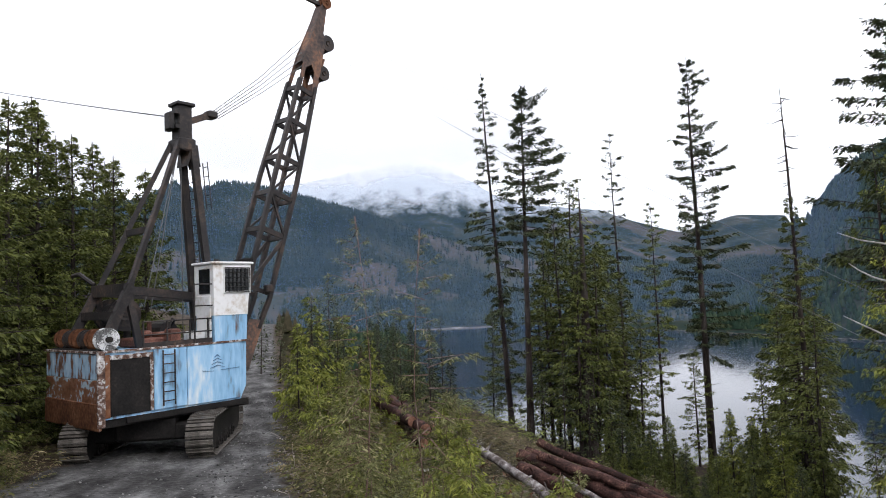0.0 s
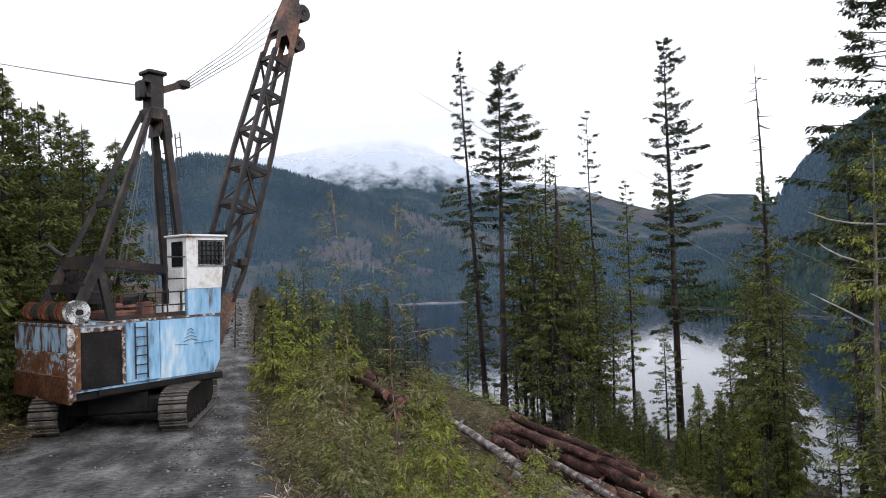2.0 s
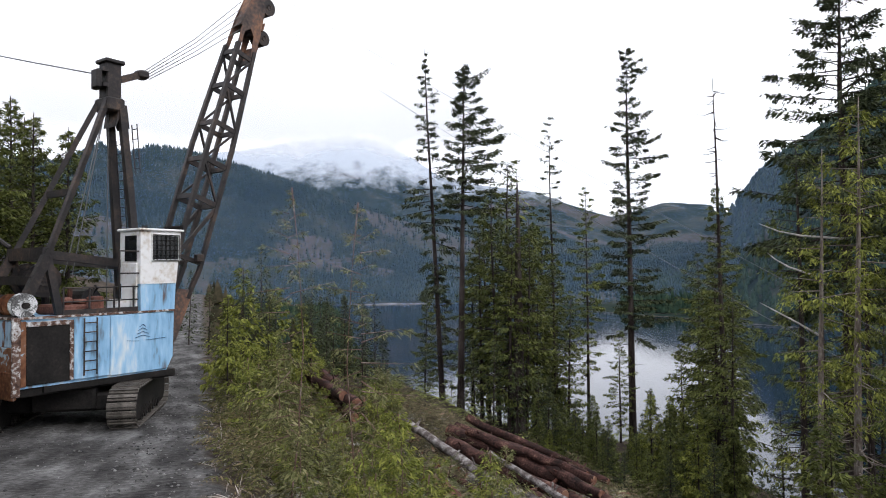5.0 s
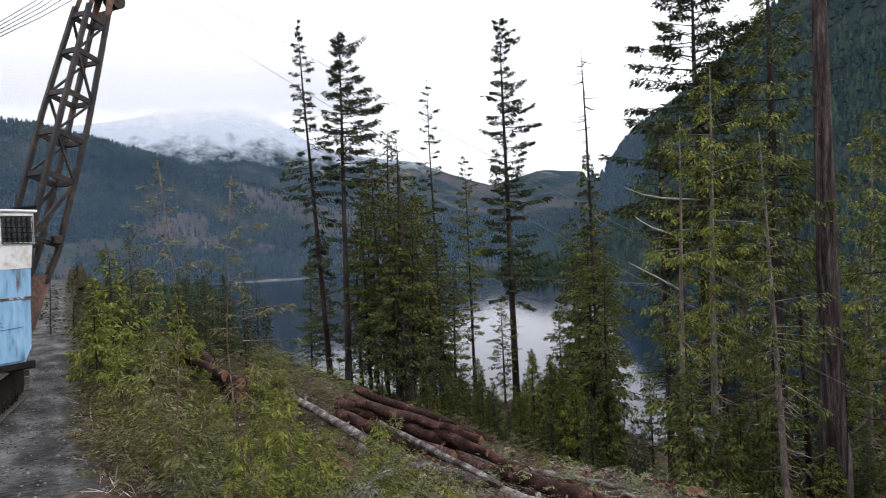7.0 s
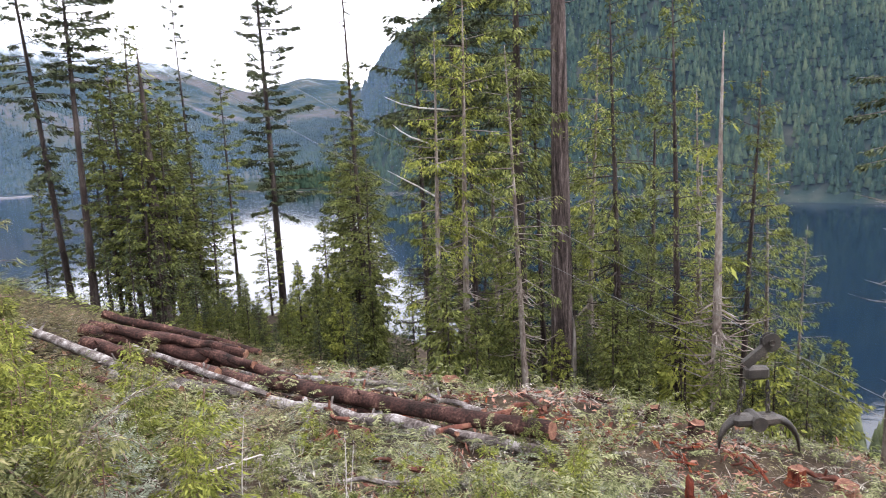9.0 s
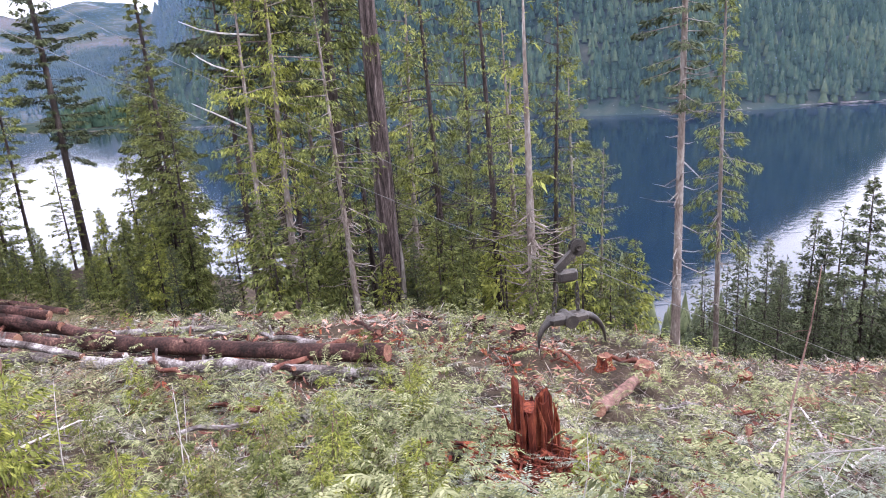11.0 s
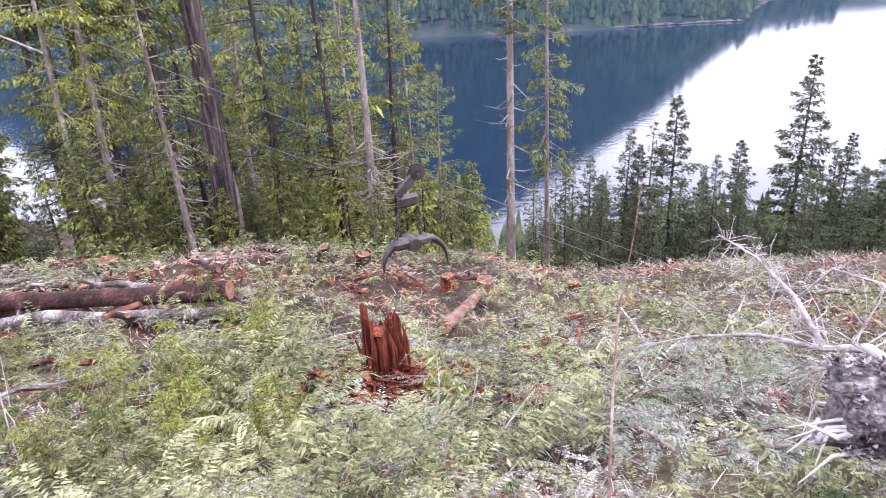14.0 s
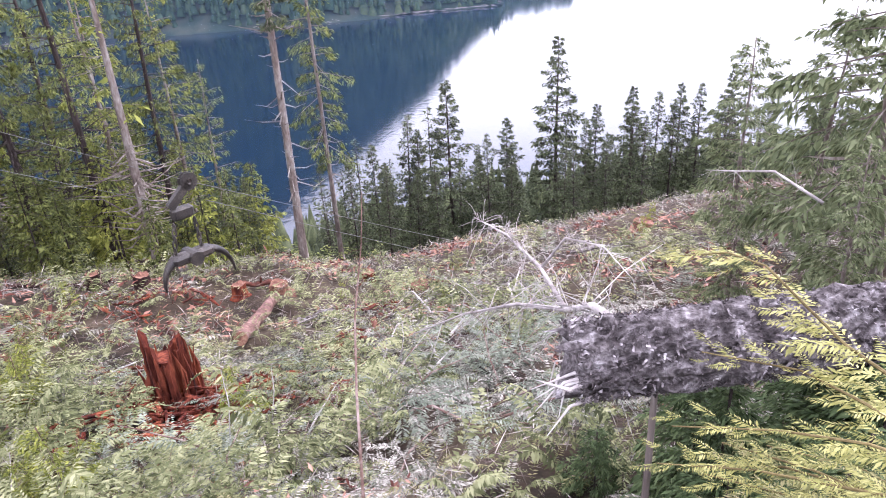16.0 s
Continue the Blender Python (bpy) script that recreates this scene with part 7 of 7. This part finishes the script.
M_BOUGH = material("fresh_cedar_bough", [(0.25, (0.05, 0.065, 0.025)), (0.5, (0.14, 0.165, 0.07)), (0.75, (0.3, 0.32, 0.16))], 2.0, 0.7, bump=0.0, island=0.3, subsurface=0.3)
M_BLUEBOUGH = material("blue_green_hemlock_bough", [(0.25, (0.05, 0.062, 0.045)), (0.5, (0.15, 0.175, 0.13)), (0.75, (0.33, 0.36, 0.29))], 2.0, 0.7, bump=0.0, island=0.3, subsurface=0.3)
BOUGHS = [bough_mesh(i) for i in range(6)]
gb = np.random.default_rng(12)
for i in range(232):
    az, d = (gb.uniform(4, 104), 3.5 + 15 * gb.random() ** 1.1) if i < 130 else (gb.uniform(46, 104), 4.0 + 7.0 * gb.random())
    x, y = d * math.sin(radians(az)), d * math.cos(radians(az))
    if math.hypot(x - SX, y - SY) < 0.9 or (abs(az - 56.5) < 4.5 and 5.5 < d < 8.2) or (az > 96 and d < 4.4):
        continue
    t = thing("cedar_bough", pose(*on_land(x, y, 0.0), gb.uniform(-15, 15), gb.uniform(-6, 16), gb.uniform(0, 360)) @ Matrix.Scale(gb.uniform(0.5, 0.95) * (1 + 0.02 * d), 4), "cut cedar bough with feathery sprays lying on slash", "bough", "cut cedar boughs on the slope")
    for part_name, me in zip(("foliage", "stem"), BOUGHS[i % 6]):
        o = new(part_name, me)
        o.parent = t

for i in range(30):                              # heavy blue-green boughs
    az, d = gb.uniform(58, 98), gb.uniform(4.6, 9.5)
    x, y = d * math.sin(radians(az)), d * math.cos(radians(az))
    if math.hypot(x - SX, y - SY) < 1.3:
        continue
    t = thing("hemlock_bough", pose(*on_land(x, y, 0.04), gb.uniform(-15, 15), gb.uniform(-12, 10), gb.uniform(0, 360)) @ Matrix.Scale(gb.uniform(1.1, 1.7), 4), "large cut hemlock bough with blue-green sprays", "bough", "large hemlock boughs on the slope")
    for part_name, me in zip(("foliage", "stem"), BOUGHS[(2, 5)[i % 2]]):
        o = new(part_name, me)
        o.parent = t
for i in range(24):                              # boughs and tops lying beside the road's end
    az, d = gb.uniform(-4, 14), gb.uniform(6, 14)
    x, y = d * math.sin(radians(az)), d * math.cos(radians(az))
    if math.cos(EDGE) * x + math.sin(EDGE) * y < 0.9:
        continue
    t = thing("cedar_bough", pose(*on_land(x, y, gb.uniform(0.05, 0.25)), gb.uniform(-25, 25), gb.uniform(-60, 0), gb.uniform(0, 360)) @ Matrix.Scale(gb.uniform(0.8, 1.5), 4), "cut cedar bough with feathery sprays lying on slash", "bough", "cut cedar boughs on the slope")
    for part_name, me in zip(("foliage", "stem"), BOUGHS[i % 6]):
        o = new(part_name, me)
        o.parent = t
for i in range(40):                              # boughs heaped on and in front of the logs
    q = gb.random()
    x, y = 0.6 + 7.0 * q + gb.normal(-0.5, 0.7), 21.5 - 14.0 * q + gb.normal(-0.8, 1.1)
    t = thing("cedar_bough", pose(*on_land(x, y, gb.uniform(0.0, 0.15)), gb.uniform(-20, 20), gb.uniform(-20, 15), gb.uniform(0, 360)) @ Matrix.Scale(gb.uniform(0.7, 1.3), 4), "cut cedar bough with feathery sprays lying on logs", "bough", "cut cedar boughs on the slope")
    for part_name, me in zip(("foliage", "stem"), BOUGHS[i % 6]):
        o = new(part_name, me)
        o.parent = t

# sword ferns: long arching fronds from one crown
def frond_mesh(seed):
    g = np.random.default_rng(seed)
    L, lift = g.uniform(0.5, 0.75), g.uniform(0.9, 1.6)
    v, f = frond_arrays(g, np.zeros((1, 3)), np.zeros(1), np.array([L]), np.array([lift]), 30, 0.14, 0.2)
    q = np.linspace(0, 1, 9)
    z = lift * L * (q - 0.75 * q * q) * 1.6
    rib = np.stack([np.stack([q * L, 0 * q + sg * 0.004, z + 0.002], -1) for sg in (-1, 1)], 1).reshape(-1, 3)
    k = len(v) + 2 * np.arange(8)[:, None]
    return raw_mesh("frond", np.concatenate([v, rib]), np.concatenate([f, k + [0, 2, 3], k + [0, 3, 1]]), M_FERN)


FRONDS = [frond_mesh(i) for i in range(6)]
for i, (x, y, s) in enumerate(((6.6, 5.9, 1.2), (8.2, 7.8, 1.1), (6.5, 5.3, 0.9), (2.5, 6.4, 1.0), (6.2, 9.9, 1.0), (7.06, 0.8, 0.8), (13.4, 2.4, 1.0), (8.3, 0.2, 0.9), (7.3, 9.4, 1.1), (2.9, 6.5, 1.0), (4.4, 15.2, 1.1),
                             (3.8, 9.5, 1.1), (5.3, 8.7, 1.2), (8.9, 7.0, 1.0), (4.2, 4.6, 0.7), (7.2, 4.9, 1.0), (3.4, 7.6, 0.9), (9.4, 5.2, 1.0), (4.9, 6.7, 1.1), (10.4, 3.4, 1.0), (3.6, 3.0, 0.55), (4.6, 2.2, 0.6), (9.6, 8.8, 1.1), (11.2, 6.9, 0.9), (4.6, 4.9, 0.9), (5.4, 5.6, 1.0), (5.0, 5.9, 0.8), (5.8, 6.6, 1.1), (4.0, 5.9, 0.9), (3.4, 5.0, 0.8), (6.4, 7.4, 1.0), (7.4, 6.2, 1.0), (5.9, 4.9, 0.8), (4.9, 3.6, 0.7), (8.3, 5.4, 1.0), (3.0, 4.2, 0.7), (7.6, 7.6, 1.1), (8.9, 3.4, 0.9), (9.8, 4.4, 0.9), (10.8, 5.4, 0.9), (5.6, 7.9, 1.0), (4.4, 7.9, 1.0), (12.2, 4.6, 0.9), (8.0, 2.6, 0.8))):
    t = thing("sword_fern", pose(*on_land(x, y, -0.02), 0, 0, 47 * i) @ Matrix.Scale(s * 0.9, 4), "pale yellow-green sword fern with arching fronds", "fern", "ferns on the cut slope")
    for k in range(9):
        o = new("frond", FRONDS[(i + k) % 6])
        o.parent, o.matrix_basis = t, pose(0, 0, 0, 0, -10 + 7 * ((k * 5 + i) % 4), k * 137.5)


def rot_heap(x, y, reach, count, seed, label="heap of crumbled red rotten wood"):
    """Chunks and splinters of crumbled wood heaped on the slope."""
    g = np.random.default_rng(seed)
    base = Vector(on_land(x, y, 0))
    t = thing("rotten_wood_heap", Matrix.Translation(base), label, "wood debris", "heaps of rotten wood")
    for k in range(count):
        w, d0 = g.uniform(0, 6.28), reach * g.random() ** 0.7
        px, py = d0 * math.cos(w), d0 * math.sin(w)
        z = float(land(x + px, y + py)) - base.z + 0.22 * max(0, 1 - d0 / reach) * g.random() + 0.03
        a, L, r = g.uniform(0, 6.28), g.uniform(0.1, 0.42), g.uniform(0.015, 0.06)
        v = Vector((math.cos(a), math.sin(a), g.normal(0, 0.35))) * L / 2
        p = Vector((px, py, z))
        part("wood_chunk", Shape().tube([p - v, p + v * 0.3, p + v], [r, r * 0.9, r * 0.35], 5, squash=0.6), M_ROTTEN if k % 3 else M_SPLIT, t)
    return t


for i, (x, y, reach, count) in enumerate(((9.7, 10.1, 0.9, 40), (10.5, 9.4, 0.6, 20), (5.0, 11.6, 0.6, 20), (6.7, 2.2, 0.4, 22), (7.8, 3.5, 0.4, 16), (11.6, 8.2, 0.7, 20), (11.8, 3.0, 0.4, 12), (6.6, 6.6, 0.35, 10), (9.0, 12.4, 0.7, 20), (7.2, 12.6, 0.6, 14), (10.2, 13.6, 0.6, 14), (7.5, 5.7, 0.5, 26), (8.3, 6.5, 0.6, 20), (9.2, 2.9, 0.5, 16), (12.6, 9.4, 0.8, 24), (13.4, 7.9, 0.6, 18), (0.8, 17.6, 0.9, 26), (-0.5, 20.2, 0.9, 24), (1.7, 20.8, 0.8, 22), (-1.6, 23.0, 0.9, 20), (2.4, 13.4, 0.6, 16), (6.4, 23.6, 0.9, 20))):
    rot_heap(x, y, reach, count, 500 + i)

BUSHES = [conifer_meshes("bush_%d" % i, 70 + i, 1.9, 0.011, 0.03, 0.85, 40, (M_LIME, M_CEDAR, M_HEMLOCK, M_CEDAR)[i], M_TWIG, bare=0, droop=0.3, blades=74, ragged=0.75, tip_slim=0.5, spray=0.15, width=0.3, bend=0.09, fan=0.42, hang=0.35, gaps=0.7) for i in range(4)]
for i in range(214):
    az = random.uniform(-13, 2.5) if i < 92 else random.uniform(2.5, 13) if i < 102 else random.uniform(6, 105) if i < 124 else random.uniform(-12.5, 1) if i < 146 else random.uniform(14, 66) if i < 186 else random.uniform(-6, 16) if i < 202 else random.uniform(16, 46)
    d = random.uniform(7.5, 27) if i < 92 else random.uniform(9.5, 15.5) if i < 102 else random.uniform(6, 20) if i < 124 else random.uniform(7.5, 14) if i < 146 else random.uniform(5.0, 11.5) if i < 186 else random.uniform(6.5, 10.5) if i < 202 else random.uniform(5.0, 8.0)
    x, y = d * math.sin(radians(az)), d * math.cos(radians(az))
    if math.cos(EDGE) * x + math.sin(EDGE) * y < 0.9:
        continue
    sc = random.uniform(0.45, 0.9) + 0.018 * d * random.random() if i < 102 else random.uniform(0.2, 0.42) if i < 124 else random.uniform(0.3, 0.6) if i < 186 else random.uniform(0.5, 0.8) if i < 202 else random.uniform(0.35, 0.6)
    if -7 < az < -0.5 and d < 25:
        sc *= 0.7 if d < 12 else 0.5
    if i >= 146 and (abs(az - 56) < 6 or math.hypot(x - SX, y - SY) < 1.5):
        continue
    tree_at("cedar_sapling", BUSHES[i % 4], az, d, "bushy yellow-green cedar sapling on the slope", (0, 0), random.uniform(0, 360), sc, "saplings below the road")

# thin whips with nodding tops
WHIP = [conifer_meshes("whip_%d" % i, 80 + i, 4.4, 0.013, 0.2, 1.0, 44, M_LIME, M_TWIG, bare=0, droop=0.3, blades=64, ragged=0.7, tip_slim=0.5, spray=0.1, width=0.22, bend=0.22, fan=0.16) for i in range(2)]
tree_at("hemlock_whip", WHIP[0], -7.3, 9.0, "thin hemlock sapling with a nodding tip", (0, 0), 40, 0.93, "thin saplings beside the road")
tree_at("hemlock_whip", WHIP[1], -1.5, 9.0, "thin hemlock sapling with sparse branches", (0, 0), 150, 0.98, "thin saplings beside the road")
p = Vector(on_land(1.32, 0.2, -0.05))
dead_branch("bare_sapling", [p, Vector((1.49, 0.26, 0.33)), Vector((1.66, 0.3, 0.53)), Vector((1.82, 0.33, 0.68)), Vector((1.96, 0.33, 0.84)), Vector((2.03, 0.33, 0.98))], 0.0055, 18, 45, "thin red-brown bare sapling with broken twigs", 0.14, M_TWIG)
for i, (x, y, h, lean) in enumerate(((2.6, 5.4, 1.5, 0.05), (2.75, 5.5, 1.1, -0.08), (4.1, 2.2, 1.1, 0.1), (3.2, 6.6, 1.2, 0.1), (4.6, 5.2, 0.9, -0.15), (5.6, 2.6, 0.9, 0.2), (2.0, 6.6, 1.3, 0.1), (7.4, 1.6, 0.8, 0.2), (3.7, 4.0, 0.8, 0.2))):
    p = Vector(on_land(x, y, -0.05))
    dead_branch("dry_stem", [p, p + Vector((lean * 0.3, 0.03, h * 0.4)), p + Vector((lean * 0.6, -0.02, h * 0.75)), p + Vector((lean * 1.2, 0.02, h))], 0.009, 9, 145 + i, "pale dry upright stem with few twigs", 0.22)


# ---- cedars beside the road's end ----
def spray_branch(name, tree, path, seed, length, pairs, mat, label):
    """A cedar branch: a drooping stem with flat sprays to both sides."""
    g = np.random.default_rng(seed)
    path = [Vector(p) for p in path]
    k = len(path)
    stem = part(name, Shape().tube(path, [0.0045 * (1 - 0.7 * i / (k - 1)) for i in range(k)], 6), M_STEM, tree, label)
    pts, hd, ln = [], [], []
    for i in range(pairs):
        q = (0.12 + 0.88 * (i + 0.5) / pairs) * (k - 1)
        j = min(int(q), k - 2)
        p, d = path[j].lerp(path[j + 1], q - j), path[j + 1] - path[j]
        a = math.atan2(d.y, d.x)
        for sg in (-1, 1):
            for rep in range(1):
                pts.append(p + Vector(g.normal(0, 0.015, 3)))
                hd.append(a + sg * g.uniform(0.25, 0.75))
                ln.append(length * g.uniform(0.5, 1.1) * (1 - 0.45 * i / pairs))
    n = len(pts)
    v, f = frond_arrays(g, np.array([tuple(p) for p in pts]), np.array(hd), np.array(ln), g.uniform(-0.5, 0.25, n), 16, 0.21, 0.24)
    o = new("foliage", raw_mesh("foliage", v, f, mat))
    o.parent = stem
    return tagged(o, kind="stuff")


M_STEM = material("yellow_brown_stem", [(0.3, (0.07, 0.05, 0.02)), (0.7, (0.2, 0.16, 0.07))], 12, 0.7, bump=0.3)
M_GOLD = material("bright_cedar_tips", [(0.25, (0.10, 0.10, 0.025)), (0.5, (0.26, 0.26, 0.075)), (0.75, (0.46, 0.44, 0.18))], 3.0, 0.6, bump=0.0, island=0.3, subsurface=0.35)


def near_cedar():
    base = Vector(on_land(1.0, -1.5, 0))
    t = thing("near_cedar", Matrix.Translation(base), "bright yellow-green cedar beside the road end", "tree")
    part("trunk", Shape().tube([(0, 0, -0.2), (0.02, 0, 0.6), (0, 0.03, 1.1), (0.02, 0, 1.5)], [0.03, 0.025, 0.015, 0.005], 9), M_BARK, t, smooth=True)

    def rel(*pts):
        return [(x - base.x, y - base.y, z - base.z) for x, y, z in pts]

    spray_branch("branch", t, rel((1.0, -1.5, 0.5), (1.27, -0.87, 0.83), (1.33, -0.82, 0.88), (1.38, -0.76, 0.91), (1.44, -0.70, 0.96), (1.51, -0.64, 1.01), (1.57, -0.58, 1.01), (1.63, -0.47, 0.97)), 1, 0.16, 22, M_GOLD, "")
    spray_branch("branch", t, rel((1.0, -1.5, 0.5), (1.22, -0.84, 0.82), (1.28, -0.77, 0.85), (1.38, -0.69, 0.85), (1.48, -0.53, 0.82)), 2, 0.14, 14, M_GOLD, "")
    spray_branch("branch", t, rel((1.0, -1.5, 0.4), (1.17, -0.82, 0.82), (1.21, -0.75, 0.82), (1.26, -0.62, 0.80), (1.32, -0.45, 0.75)), 5, 0.13, 14, M_GOLD, "")
    spray_branch("branch", t, rel((1.0, -1.5, 0.4), (1.1, -0.85, 0.79), (1.13, -0.71, 0.79), (1.22, -0.58, 0.74), (1.28, -0.42, 0.69)), 3, 0.13, 14, M_GOLD, "")
    spray_branch("branch", t, rel((1.0, -1.5, 0.4), (1.12, -0.9, 0.72), (1.2, -0.78, 0.72), (1.3, -0.66, 0.68), (1.36, -0.55, 0.62)), 4, 0.13, 14, M_GOLD, "")
    spray_branch("branch", t, rel((1.0, -1.5, 0.3), (1.25, -0.95, 0.62), (1.4, -0.85, 0.6), (1.55, -0.72, 0.52)), 6, 0.15, 12, M_HEMLOCK, "")
    g = np.random.default_rng(19)
    for i in range(15):
        tip = Vector((1.12 + 0.3 * g.random(), -0.82 + 0.3 * g.random(), 0.74 - 0.4 * g.random()))
        mid = Vector((1.0, -1.5, 0.4)).lerp(tip, 0.6) + Vector((0, 0, 0.06))
        spray_branch("branch", t, rel((1.0, -1.5, 0.35), mid, mid.lerp(tip, 0.6) + Vector((0, 0, 0.015)), tip), 30 + i, 0.14, 12, M_GOLD if i % 2 else M_LIME, "")
    for i in range(6):
        w = 3.4 + i * 0.5
        z = 0.6 + 0.14 * i
        q = 0.4 - 0.04 * i
        spray_branch("branch", t, [(0, 0, z), (q * 0.5 * math.cos(w), q * 0.5 * math.sin(w), z + 0.02), (q * math.cos(w), q * math.sin(w), z - 0.15)], 10 + i, 0.2, 9, M_CEDAR, "")
    return t


near_cedar()
M_FAN = material("green_cedar_fans", [(0.25, (0.018, 0.030, 0.012)), (0.5, (0.06, 0.09, 0.036)), (0.75, (0.15, 0.20, 0.09))], 1.5, 0.65, bump=0.0, island=0.3, subsurface=0.3)
DROOP = [conifer_meshes("droop_%d" % i, 95 + i, 1.3, 0.02, 0.02, 0.75, 60, M_FAN, M_BARK, bare=0, droop=0.5, blades=110, ragged=0.4, tip_slim=0.5, spray=0.11, width=0.34) for i in range(2)]
for x, y, k, s in ((2.75, -1.0, 0, 0.62), (2.5, -1.5, 1, 0.7), (2.95, -1.9, 0, 0.75), (2.3, -0.9, 1, 0.42), (2.2, -1.3, 0, 0.55), (3.2, -1.0, 1, 0.55), (2.6, -2.2, 1, 0.8), (3.3, -0.5, 0, 0.35), (1.9, -1.1, 1, 0.5), (3.5, -2.6, 0, 0.8), (4.25, -2.0, 0, 0.62), (4.0, -2.7, 1, 0.75), (3.55, -1.75, 1, 0.6), (4.5, -3.1, 0, 0.7), (3.2, -2.3, 0, 0.8), (3.0, -1.5, 1, 0.55), (3.75, -1.2, 0, 0.45)):
    p = on_land(x, y, 0)
    plant("drooping_cedar", DROOP[k], pose(*p, 0, 0, 70 * k + 50 * s) @ Matrix.Scale(s, 4), "small drooping green cedar beside the fallen log", "drooping cedars by the log")
M_HANG = material("soft_green_cedar", [(0.25, (0.05, 0.066, 0.03)), (0.5, (0.13, 0.155, 0.075)), (0.75, (0.26, 0.29, 0.16))], 0.8, 0.65, bump=0.0, island=0.35, subsurface=0.35)
HANG = [conifer_meshes("hanging_%d" % i, 105 + i, 5.4, 0.07, 0.12, 1.7, 60, M_HANG, M_BARK_PALE, bare=10, droop=0.45, blades=170, ragged=0.5, tip_slim=0.45, spray=0.17, width=0.36) for i in range(2)]
for x, y, k, s, lean in ((7.5, -3.9, 0, 1.0, 8), (9.6, -5.4, 1, 1.1, 0), (11.7, -4.6, 0, 0.75, -3), (6.4, -3.0, 1, 0.4, 0), (14.5, -4.2, 1, 0.8, 0), (8.2, -2.5, 0, 0.3, 0)):
    p = on_land(x, y, 0)
    plant("hanging_cedar", HANG[k], pose(*p, 0, lean, 40 + 90 * k) @ Matrix.Scale(s, 4), "open green cedar with hanging foliage on the slope", "cedars beyond the log")
dead_branch("dead_branch", [(6.9, -2.9, -0.95), (7.2, -2.5, -0.72), (7.3, -2.2, -0.75), (7.5, -1.9, -0.8)], 0.018, 16, 41, "bleached bent branch caught in the cedar", 0.3)
